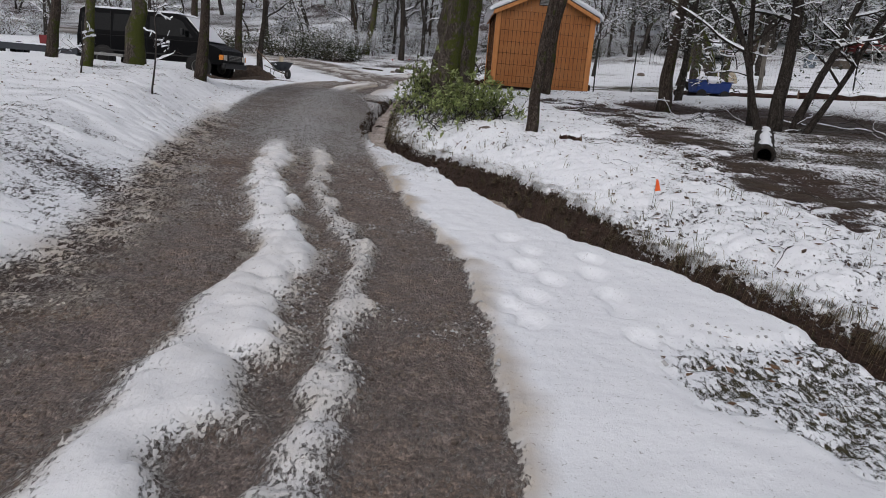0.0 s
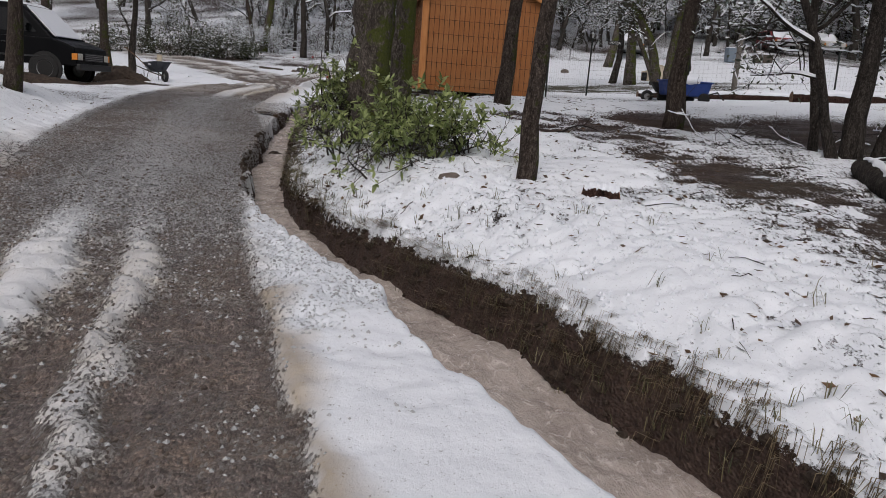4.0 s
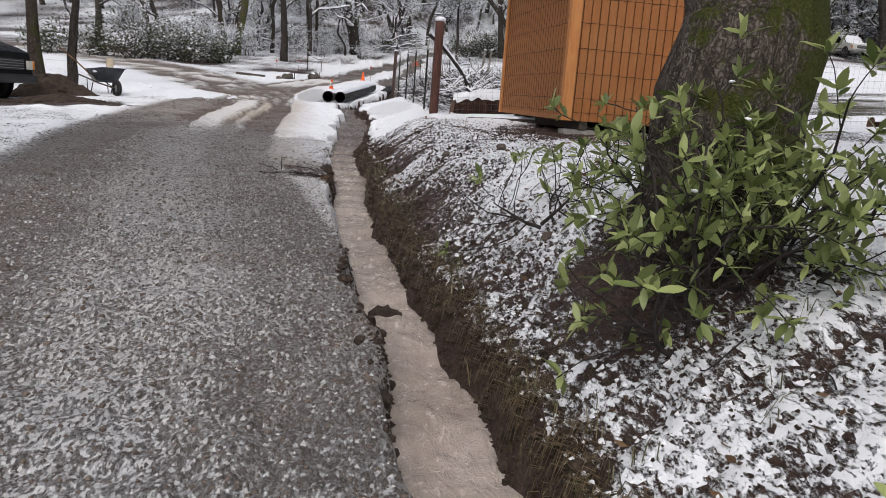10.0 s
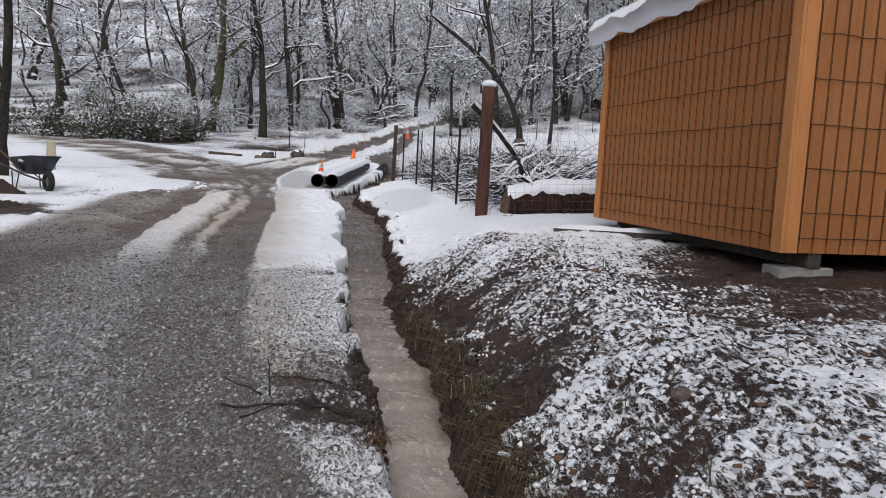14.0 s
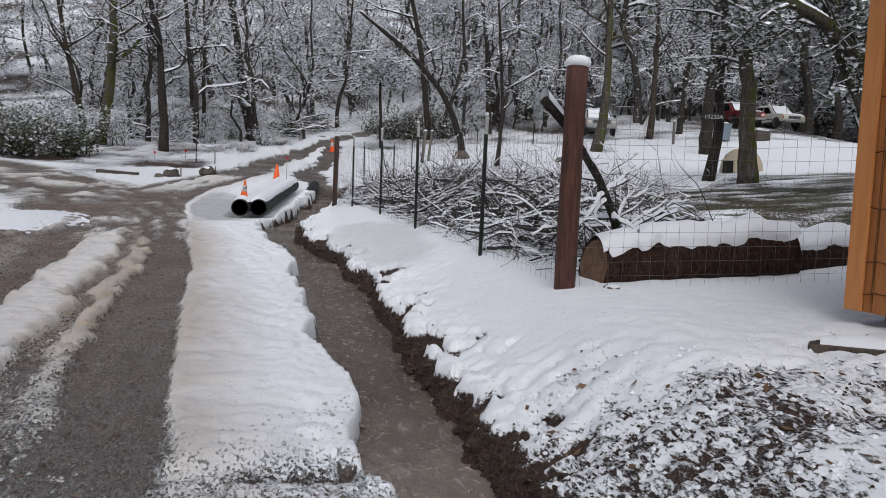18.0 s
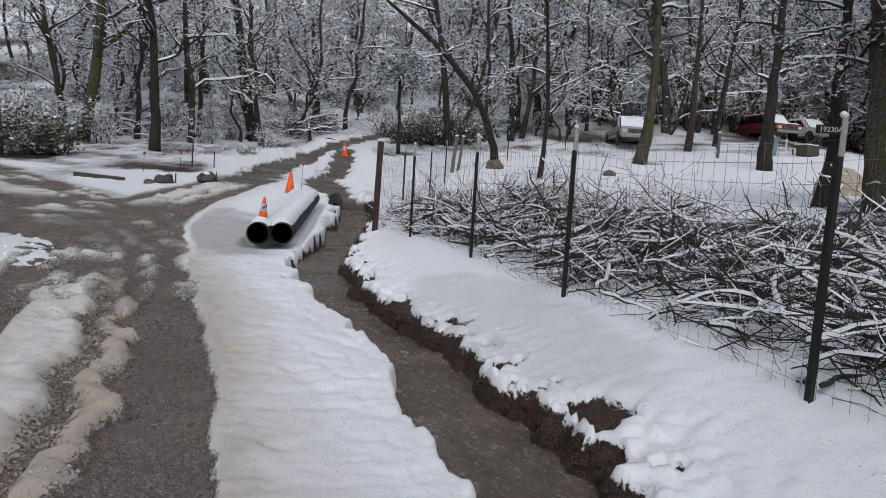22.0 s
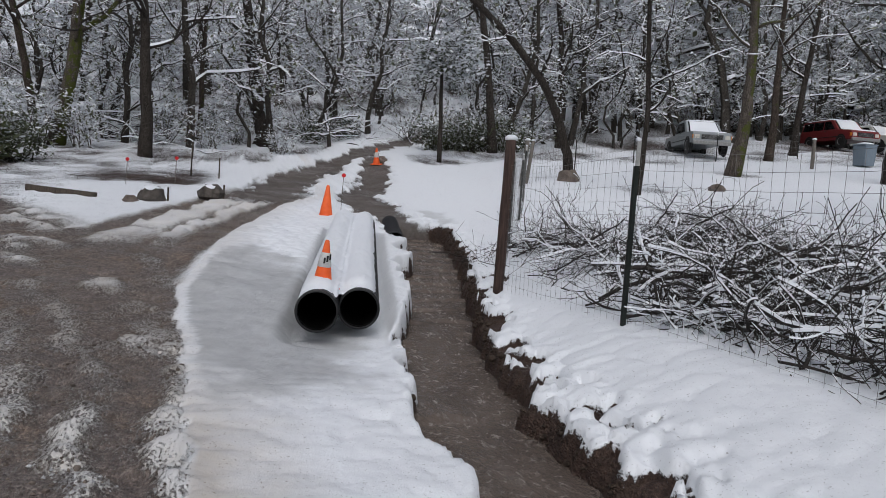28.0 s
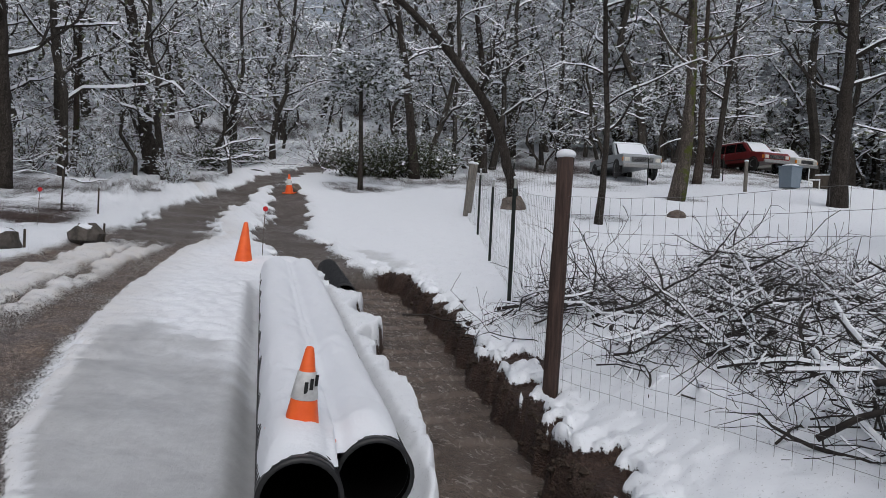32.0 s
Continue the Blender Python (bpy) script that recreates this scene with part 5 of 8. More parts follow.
def laurel(m, seed, stems, reach, height, leaf_count, singles, label, lean=(0, 0)):
    """A bay laurel: arching stems, oval leaves; the nearest leaves are pieces of their own."""
    rng = np.random.RandomState(seed)
    ob = thing("laurel_bush", m, label, "bush", "laurel bushes")
    wood, snow, spots = Soup(), Soup(), []
    for _ in range(stems):
        a = rng.uniform(0, 6.28)
        d = np.array([math.cos(a) * .75 + lean[0], math.sin(a) * .75 + lean[1], rng.uniform(.35, 1.3) * min(1.0, height / reach * 1.1)])
        q = curve((rng.normal() * .1, rng.normal() * .1, -.02), d / np.linalg.norm(d), rng.uniform(.6, 1.0) * max(reach, height), 8, .16, rng, .03)
        wood.add(*tube(q, np.linspace(.011, .003, 9), 5, False))
        for q2, r2 in sprout(rng, q, np.linspace(.009, .003, 9), 8, .2, 1.0, .45, .7, .08, .2, 4, .6):
            wood.add(*tube(q2, np.maximum(r2, .0022), 4, False))
            spots += [(q2[k], q2[k] - q2[k - 1], k == len(q2) - 1) for k in range(1, len(q2))]
    spots.sort(key=lambda s: (not s[2], rng.uniform()))
    many = []
    for p, along, tip in (spots * 3)[:max(4, leaf_count // 6)]:
        along = along / (np.linalg.norm(along) + 1e-6)
        first = np.cross(along, rng.normal(size=3))
        first = first / (np.linalg.norm(first) + 1e-6)
        second, count = np.cross(along, first), rng.randint(5, 9) if tip else rng.randint(3, 7)
        for k in range(count):
            a = (k + rng.uniform(-.3, .3)) * 6.283 / count
            out = along * rng.uniform(.15, .95) + first * math.cos(a) + second * math.sin(a) + np.array([0, 0, .10])
            many.append((p + rng.normal(size=3) * .006 - along * rng.uniform(0, .03), out))
    order = rng.permutation(len(many))
    many = [many[i] for i in order]
    joined = Soup()
    V0 = {k: np.empty(len(me.vertices) * 3, np.float32) for k, me in enumerate(LEAF_MESHES)}
    for k, me in enumerate(LEAF_MESHES):
        me.vertices.foreach_get("co", V0[k])
    Qs = np.array([(1, 2, 5, 4), (2, 3, 6, 5), (4, 5, 8, 7), (5, 6, 9, 8)])
    Ts = np.array([(0, 2, 1), (0, 3, 2), (7, 8, 10), (8, 9, 10)])
    for n, (p, along) in enumerate(many):
        d = along + rng.normal(size=3) * .16
        lm = Matrix.Translation(Vector(p)) @ Vector(d).to_track_quat("X", "Z").to_matrix().to_4x4() @ pose(0, 0, 0, rng.uniform(-40, 40))
        s = rng.uniform(.65, 1.15)
        lm = lm @ Matrix.Diagonal((s, s, s, 1))
        k = rng.randint(3)
        if n < singles:
            lf = new("leaf", LEAF_MESHES[k])
            lf.parent, lf.matrix_basis = ob, lm
        else:
            A = np.array(lm)
            joined.add(V0[k].reshape(-1, 3) @ A[:3, :3].T + A[:3, 3], Qs, Ts)
        if rng.uniform() < .006:
            snow.add(*blob(p + np.array([0, 0, .010]), rng.uniform(.010, .022), rng, 8, 4, .4))
    tagged(part("stemwood", wood.mesh("stemwood", [TWIG], True), None, ob), kind="stuff")
    tagged(part("foliage", joined.mesh("foliage", [LEAF_BAY], True), None, ob, "glossy green pointed bay leaves"), kind="stuff")
    tagged(part("snow", snow.mesh("snow", [SNOW], True), None, ob, "small caps of snow on the leaves"), kind="stuff")
    return ob


laurel(at_ground(2.42, 5.42), 201, 13, .55, .72, 1700, 60, "dense green laurel bush over the snowy bank")
laurel(at_ground(2.98, 5.45), 206, 9, .50, .50, 750, 30, "loose green laurel on the snow beside the denser bush", (.1, -.05))
laurel(at_ground(2.25, 5.0), 208, 6, .38, .22, 260, 30, "low laurel shoots creeping over the snowy bank")
laurel(at_ground(2.62, 4.95), 211, 5, .30, .22, 150, 20, "low laurel shoots in the snow")
laurel(at_ground(1.86, 6.22), 202, 10, .42, .34, 560, 130, "low laurel sprouting at the swollen oak's foot", (-.1, -.15))
laurel(at_ground(2.4, 6.25), 209, 7, .42, .40, 300, 40, "laurel shoots beside the swollen oak", (.1, -.1))
laurel(at_ground(1.76, 8.06), 203, 17, .40, .86, 1300, 160, "upright green laurel at the foot of the stout oak", (-.04, -.02))
laurel(at_ground(1.98, 8.06), 212, 8, .32, .42, 420, 30, "bushy green laurel between the oak stems", (.0, -.1))
laurel(at_ground(1.62, 7.85), 204, 5, .60, .42, 200, 60, "thin laurel leaning out over the ditch", (-.6, .1))
laurel(at_ground(1.60, 9.25), 205, 5, .40, .10, 120, 40, "sprawling laurel shoots on the muddy bank", (-.3, .1))


# dark evergreen shrubs along the foot of the woods
def evergreen(x, y, r, h, seed, label):
    rng = np.random.RandomState(seed)
    ob = thing("evergreen_shrub", at_ground(x, y), label, "shrub", "evergreen shrubs")
    wood, green, snow = Soup(), Soup(), Soup()
    for _ in range(26):
        a = rng.uniform(0, 6.28)
        q = curve((rng.normal() * r * .3, rng.normal() * r * .3, -.05), (math.cos(a) * .6, math.sin(a) * .6, 1.0), rng.uniform(.6, 1.0) * h * 1.15, 6, .2, rng)
        wood.add(*tube(q, np.linspace(.018, .005, 7), 4, False))
        pts = np.repeat(q[1:], 11, 0) + rng.normal(size=(66, 3)) * .20 * r
        green.add(*leaves(pts, .13, rng, .4, .5))
        snow.add(*leaves(pts[::6] + (0, 0, .05), .15, rng, .9, .7))
    tagged(part("stemwood", wood.mesh("stemwood", [TWIG]), None, ob), kind="stuff")
    tagged(part("foliage", green.mesh("foliage", [LEAF_SHRUB]), None, ob, "dark evergreen leaves"), kind="stuff")
    tagged(part("snow", snow.mesh("snow", [SNOW]), None, ob, "flecks of snow on the leaves"), kind="stuff")


for k, (x, y, r, h) in enumerate([(-7.6, 44.2, 1.3, 1.9), (-9.2, 43.6, 1.5, 2.2), (-5.9, 44.8, .9, 1.2), (-11.0, 43.0, 1.3, 1.7), (-13.2, 42.5, 1.4, 1.5), (8.0, 53.6, 1.1, 1.4), (9.3, 53.2, 1.2, 1.6), (10.6, 53.0, 1.1, 1.3), (3.2, 57.0, 1.0, 1.0), (4.4, 57.6, 1.0, 1.1)]):
    evergreen(x, y, r, h, 400 + k, "dark evergreen shrub flecked with snow at the wood's edge")


# ---- heaps of cut branches ----
def brush(x, y, rx, ry, high, count, seed, label, scale=1.0, snow=.55):
    rng = np.random.RandomState(seed)
    ob = thing("brush_pile", at_ground(x, y), label, "brush pile", "brush piles")
    wood, white = Soup(), Soup()
    for _ in range(int(count * (2.5 if scale == 1 else 1))):
        a = rng.uniform(0, 6.28)
        ln = rng.uniform(.5, 1.5) * scale
        c = np.array([rng.normal() * rx * .5, rng.normal() * ry * .5, 0])
        fill = max(0.0, 1 - (c[0] / rx) ** 2 - (c[1] / ry) ** 2)
        c[2] = rng.uniform(.02, 1) * high * fill + .02
        d = np.array([math.cos(a), math.sin(a), rng.uniform(-.18, .3)])
        p0 = c - d * ln / 2
        p0[2] = max(p0[2], .0)
        q = curve(p0, d, ln, 8, .20, rng)
        if scale == 1 and x + q[:, 0].min() < 2.08:
            q[:, 0] += 2.08 - x - q[:, 0].min()
        lie = np.array([float(ground(x + v[0], y + v[1])) - float(ground(x, y)) for v in q])
        q[:, 2] = np.maximum(q[:, 2], .02) + lie
        r0 = rng.choice([.0035, .0055, .009, .017], p=[.34, .36, .22, .08]) * scale
        wood.add(*tube(q, np.linspace(r0, r0 * .4, 9), 4))
        if rng.uniform() < snow:
            white.add(*snow_strip(q, np.linspace(r0, r0 * .6, 9) + .003, .018 * scale, rng))
        for q2, r2 in sprout(rng, q, np.linspace(r0, r0 * .4, 9), 5, .2, 1, .40 * scale, .6, .05, .22, 4, .6):
            wood.add(*tube(q2, np.maximum(r2, .0022), 3, False))
            if rng.uniform() < snow * .6:
                white.add(*snow_strip(q2, np.maximum(r2, .005), .013 * scale, rng))
    tagged(part("branchwood", wood.mesh("branchwood", [TWIG], True), None, ob), kind="stuff")
    tagged(part("snow", white.mesh("snow", [SNOW], True), None, ob, "snow lying on the cut branches"), kind="stuff")


for k, (x, y, rx, ry, hi, n) in enumerate([(2.8, 20.3, .8, 1.0, .55, 60), (3.0, 22.0, 1.0, 1.2, .6, 80), (3.05, 24.0, 1.1, 1.2, .6, 85), (2.9, 26.0, 1.0, 1.3, .6, 85), (2.8, 28.2, .9, 1.2, .55, 70),
                                           (4.9, 23.5, 1.1, 1.4, .7, 75), (4.8, 26.3, 1.2, 1.5, .65, 75), (4.6, 29.4, 1.2, 1.5, .5, 70), (3.9, 29.0, 1.3, 1.3, .32, 60), (4.9, 31.2, 1.2, 1.4, .28, 45), (3.3, 32.3, .9, 1.0, .3, 40), (2.9, 27.6, .7, 1.1, .3, 40), (3.2, 30.4, .8, .9, .4, 45), (5.6, 32.2, 1.3, 1.6, .5, 60)]):
    brush(x, y, rx, ry, hi, n, 300 + k, "tangled heap of cut branches dusted with snow", 1.0, .30)
brush(-4.2, 52.5, 2.6, 1.4, 1.5, 70, 320, "big heap of fallen limbs under snow", 2.2, .9)
brush(3.6, 56.5, 3.0, 1.2, 1.0, 60, 321, "low heap of snowy limbs beside the upper track", 2.2, .9)
brush(-8.5, 51.5, 2.0, 1.2, .8, 35, 322, "snowy fallen limbs at the wood's edge", 2.0, .9)
brush(9.5, 6.6, 2.0, 1.6, .3, 34, 323, "loose sticks lying on thawing turf", .9, .3)
brush(6.2, 7.0, 1.5, 1.6, .15, 18, 324, "loose sticks lying in the mud", .7, .2)


# ---- the shed ----
SW, SD, SH, RISE = 2.44, 2.88, 1.87, .58
shed = thing("wooden_shed", pose(2.96, 14.08, .84, 0, 0, 2.6), "orange-stained wooden shed raised on skids and blocks", "shed")
NF, NS = 24, 28
bw = SW / NF
for k in range(NF):
    x0, x1 = k * bw + .004, (k + 1) * bw - .004
    def roof_at(x):
        return SH + RISE * (1 - abs(x - SW / 2) / (SW / 2)) - .01
    outline = [(x0, 0), (x1, 0), (x1, roof_at(x1))] + ([(SW / 2, roof_at(SW / 2))] if x0 < SW / 2 - .001 < x1 - .002 else []) + [(x0, roof_at(x0))]
    part("board", slab(outline, -.018, 0), SIDING, shed)
    part("board", slab(outline, SD, SD + .018), SIDING, shed)
side_board = slab([(.004, 0), (SD / NS - .004, 0), (SD / NS - .004, SH), (.004, SH)], -.018, 0)
side_mesh = bpy.data.meshes.new("board")
side_board.to_mesh(side_mesh), side_board.free()
side_mesh.materials.append(SIDING)
for k in range(NS):
    for x, a in ((0, -90), (SW, 90)):
        b = new("board", side_mesh)
        b.parent = shed
        b.matrix_basis = pose(x, (SD - k * SD / NS) if a < 0 else k * SD / NS, 0, 0, 0, a)
inner = bmesh.new()
for bx in (box((SW - .02, .02, SH), (SW / 2, .012, 0)), box((SW - .02, .02, SH), (SW / 2, SD - .012, 0)), box((.02, SD - .06, SH), (.012, SD / 2, 0)), box((.02, SD - .06, SH), (SW - .012, SD / 2, 0)), box((SW - .06, SD - .06, .03), (SW / 2, SD / 2, .0))):
    tmp = bpy.data.meshes.new("tmp")
    bx.to_mesh(tmp), bx.free()
    inner.from_mesh(tmp)
    bpy.data.meshes.remove(tmp)
part("frame", inner, DARK_WOOD, shed)
for x, y, sx, sy in ((-.045, -.045, 1, 1), (SW + .045, -.045, -1, 1), (-.045, SD + .045, 1, -1), (SW + .045, SD + .045, -1, -1)):
    part("corner_trim", box((.022, .10, SH), (x + sx * .011, y + sy * .05 , 0), .003), SIDE_TRIM, shed)
    part("corner_trim", box((.10, .022, SH + .02), (x + sx * .073, y + sy * .011, 0), .003), SIDE_TRIM, shed)
pitch = math.atan2(RISE, SW / 2)
slope = (SW / 2 + .16) / math.cos(pitch)
for s in (-1, 1):
    rm = pose(SW / 2, 0, SH + RISE + .01) @ pose(0, 0, 0, 0, math.degrees(pitch) * s, 0)
    part("roof_panel", box((slope, SD + .3, .03), (s * slope / 2, SD / 2, 0), .004), SHINGLE, shed, m=rm)
    part("fascia_board", box((slope, .022, .09), (s * slope / 2, -.14, -.085), .003), SIDE_TRIM, shed, m=rm)
    part("fascia_board", box((slope, .022, .09), (s * slope / 2, SD + .14, -.085), .003), SIDE_TRIM, shed, m=rm)
    part("eave_board", box((.022, SD + .28, .08), (s * (slope - .02), SD / 2, -.075), .003), SIDE_TRIM, shed, m=rm)
    # snow on the roof, hanging over the eave
    rng = np.random.RandomState(5 + s)
    nu, nv = 16, 60
    u = np.linspace(0, slope + .03, nu)
    v = np.linspace(-.16, SD + .16, nv)
    Uu, Vv = np.meshgrid(u, v, indexing="ij")
    thick = .035 + .075 * ease(0, .3, u)[:, None] * (1 + .0 * Vv) * (.7 + .6 * grain(Uu * 2, Vv * 2 + 5 * s, 3))
    thick *= ease(-.17, -.10, Vv) * (1 - ease(SD + .10, SD + .17, Vv)) * .9 + .1
    zt = .032 + thick
    droop = np.where(Uu > slope - .02, -.10 * grain(Vv * 5, Vv * 0 + s, 2), 0)
    Vt = np.stack([s * Uu, Vv, zt + droop], -1).reshape(-1, 3)
    Vb = np.stack([s * np.minimum(Uu, slope), Vv, np.where(Uu > slope - .02, -.02 + droop, .031)], -1).reshape(-1, 3)
    i, j = np.meshgrid(np.arange(nu - 1), np.arange(nv - 1), indexing="ij")
    Qt = np.stack([i * nv + j, (i + 1) * nv + j, (i + 1) * nv + j + 1, i * nv + j + 1], -1).reshape(-1, 4)
    N = nu * nv
    rim = [(nu - 1) * nv + k for k in range(nv)]
    Qr = [(rim[k], rim[k + 1], rim[k + 1] + N, rim[k] + N) for k in range(nv - 1)]
    Qe = [(k * nv, (k + 1) * nv, (k + 1) * nv + N, k * nv + N) for k in range(nu - 1)]
    part("roof_snow", npmesh("roof_snow", np.concatenate([Vt, Vb]), np.concatenate([Qt, Qt[:, ::-1] + N, Qr, Qe]), None, True, mats=[SNOW]), None, shed, "thick fresh snow sliding off the eave", m=rm)
vent = part("gable_vent", box((.30, .02, .19), (SW / 2 - .06, -.03, SH + .17), .004), DARK_WOOD, shed, "dark louvred gable vent")
for k in range(5):
    part("louvre", box((.26, .012, .022), (SW / 2 - .06, -.046, SH + .19 + k * .033), .002), STEEL, vent)
for x in (.25, SW / 2, SW - .25):
    part("skid", box((.10, SD, .10), (x, SD / 2, -.10), .006), DARK_WOOD, shed)
for x in (.22, SW / 2, SW - .22):
    for y in (.12, SD / 2, SD - .12):
        part("block", box((.40, .2, .20), (x, y, -.30), .01), CONCRETE, shed)
wires = Soup()
for z in (.10, .26, .54, .82, 1.10, 1.38, 1.66, 1.86):
    rng = np.random.RandomState(int(z * 100))
    xs = np.linspace(.05, SW - .05, 40)
    wires.add(*tube(np.stack([xs, np.full(40, -.028) + rng.normal(size=40) * .002, z + rng.normal(size=40) * .004], 1), .0028, 4))
    ys = np.linspace(.05, SD - .05, 40)
    wires.add(*tube(np.stack([np.full(40, -.028) + rng.normal(size=40) * .002, ys, z + rng.normal(size=40) * .004], 1), .0028, 4))
for k in range(1, NF):
    wires.add(*tube([(k * bw, -.026, .06), (k * bw + .003, -.026, 1.0), (k * bw, -.026, 1.88)], .0024, 4))
for k in range(1, NS):
    wires.add(*tube([(-.026, k * SD / NS, .06), (-.026, k * SD / NS + .003, 1.0), (-.026, k * SD / NS, 1.86)], .0024, 4))
part("wire_mesh", wires.mesh("wire_mesh", [RUST_WIRE]), None, shed, "rusty wire mesh stretched over the siding")


# ---- fences ----
def wire_bay(a, b, top_a, top_b, bottom_a, bottom_b, parent, seed, gap=.10, fine=.0012):
    """Welded wire between two posts, slightly slack."""
    rng = np.random.RandomState(seed)
    a, b = np.array(a, float), np.array(b, float)
    L = np.hypot(*(b - a))
    nv = max(3, int(L / gap))
    soup = Soup()
    rows = int((top_a - bottom_a) / gap)
    for k in range(rows + 1):
        f = k / rows
        t = np.linspace(0, 1, 9)
        z = (bottom_a + (top_a - bottom_a) * f) * (1 - t) + (bottom_b + (top_b - bottom_b) * f) * t - .03 * np.sin(t * 3.14) * f + rng.normal(size=9) * .004
        soup.add(*tube(np.stack([a[0] + (b[0] - a[0]) * t, a[1] + (b[1] - a[1]) * t, z], 1), fine, 3, False))
    for k in range(nv + 1):
        t = k / nv
        p = a + (b - a) * t
        z0, z1 = bottom_a * (1 - t) + bottom_b * t, top_a * (1 - t) + top_b * t - .03 * math.sin(t * 3.14)
        w = rng.normal(size=2) * .006
        soup.add(*tube([(p[0], p[1], z0), (p[0] + w[0], p[1] + w[1], (z0 + z1) / 2), (p[0], p[1], z1)], fine, 3, False))
    return part("wire_mesh", soup.mesh("wire_mesh", [WIRE]), None, parent, "thin welded galvanised wire")


def t_post(parent, x, y, h, tip=.18, lean=0.0):
    z = float(ground(x, y)) - .1
    p = part("post", box((.035, .008, h + .1 - tip), (0, 0, 0), .001), TPOST, parent, "dark steel fence post", m=pose(x, y, z, lean, 0, 12))
    part("rib", box((.008, .032, h + .1 - tip), (0, .02, 0), .001), TPOST, p)
    part("tip", box((.036, .010, tip), (0, 0, h + .1 - tip), .001), TPOST_TOP, p, "pale painted tip")
    part("snow", npmesh("snow", *blob((0, .008, h + .11), .022, np.random.RandomState(3), 8, 4, .8), smooth=True, mats=[SNOW]), None, p)
    return p


def wood_post(parent, x, y, h, r, mat, label, lean=(0, 0), snow=True):
    rng = np.random.RandomState(int(x * 100))
    z = float(ground(x, y)) - .15
    pts = [(lean[0] * t, lean[1] * t, t * (h + .15)) for t in np.linspace(0, 1, 8)]
    V, Q, T = tube(pts, r * rng.uniform(.95, 1.05, 8), 14)
    p = part("post", npmesh("post", V, Q, T, True, mats=[mat]), None, parent, label, m=pose(x, y, z))
    if snow:
        part("snow", npmesh("snow", *blob((lean[0], lean[1], h + .17), r * 1.25, rng, 12, 6, .55, .08), smooth=True, mats=[SNOW]), None, p, "rounded cap of snow")
    return p


fence = thing("wire_fence", pose(0, 0, 0), "welded wire fence on dark steel and wooden posts", "fence")
wood_post(fence, 1.97, 18.68, 1.62, .075, REDWOOD, "thick red-brown round post", (.015, 0))
wood_post(fence, 2.0, 30.83, 1.64, .055, BROWN_WOOD, "weathered dark brown round post", (.03, 0))
LINE = [(1.97, 18.68, 1.5), (2.0, 20.62, 1.39), (2.02, 23.3, 1.42), (2.02, 25.65, 1.40), (2.0, 28.3, 1.40), (2.0, 30.83, 1.45), (3.1, 33.3, 1.35), (4.6, 36.5, 1.3), (5.85, 39.3, 1.3), (6.9, 42.0, 1.25)]
for k, (x, y, h) in enumerate(LINE):
    if k not in (0, 5, 9):
        t_post(fence, x, y, h + .02, .18 if k in (1, 2, 3, 4) else .1, 1.0 if k == 1 else 0)
wood_post(fence, 6.9, 42.0, 1.3, .06, GREY_WOOD, "grey weathered fence post", (.12, 0))
wood_post(fence, 7.3, 42.6, 1.25, .05, GREY_WOOD, "grey leaning fence post", (.15, 0))
for k, ((x0, y0, h0), (x1, y1, h1)) in enumerate(zip(LINE, LINE[1:])):
    wire_bay((x0 + .03, y0), (x1 + .03, y1), float(ground(x0, y0)) + h0 - .08, float(ground(x1, y1)) + h1 - .08, float(ground(x0, y0)) + .02, float(ground(x1, y1)) + .02, fence, k, .10 if k < 6 else .15)
BACK = [(6.9, 42.0, 1.25), (10.5, 46.0, 1.2), (14.5, 49.0, 1.2), (19.0, 50.0, 1.2), (24.5, 51.5, 1.2)]
back_fence = thing("wire_fence", pose(0, 0, 0), "far wire fence crossing the snowy field", "fence")
for k, ((x0, y0, h0), (x1, y1, h1)) in enumerate(zip(BACK, BACK[1:])):
    t_post(back_fence, x1, y1, h1, .1)
    wire_bay((x0, y0), (x1, y1), float(ground(x0, y0)) + h0 - .1, float(ground(x1, y1)) + h1 - .1, float(ground(x0, y0)) + .05, float(ground(x1, y1)) + .05, back_fence, 20 + k, .25, .003)
wood_post(back_fence, 21.6, 47.5, 1.2, .07, GREY_WOOD, "grey field post")
yard_fence = thing("wire_fence", pose(0, 0, 0), "wire fence running on behind the shed", "fence")
YARD = [(1.97, 18.66, 1.5), (4.6, 18.0, 1.45), (5.62, 14.35, 1.5), (6.9, 15.9, 1.45), (9.4, 16.2, 1.45), (10.4, 15.9, 1.5), (13.2, 16.4, 1.45), (17, 17.0, 1.45), (22, 17.5, 1.45)]
for k, ((x0, y0, h0), (x1, y1, h1)) in enumerate(zip(YARD, YARD[1:])):
    if k == 4:
        wood_post(yard_fence, x1, y1, 1.55, .06, GREY_WOOD, "weathered wooden fence post", snow=False)
    else:
        t_post(yard_fence, x1, y1, h1, .1, -2 if k % 2 else 1)
    if k == 1:
        continue
    wire_bay((x0, y0), (x1, y1), float(ground(x0, y0)) + h0 - .1, float(ground(x1, y1)) + h1 - .1, float(ground(x0, y0)) + .03, float(ground(x1, y1)) + .03, yard_fence, 40 + k, .10)


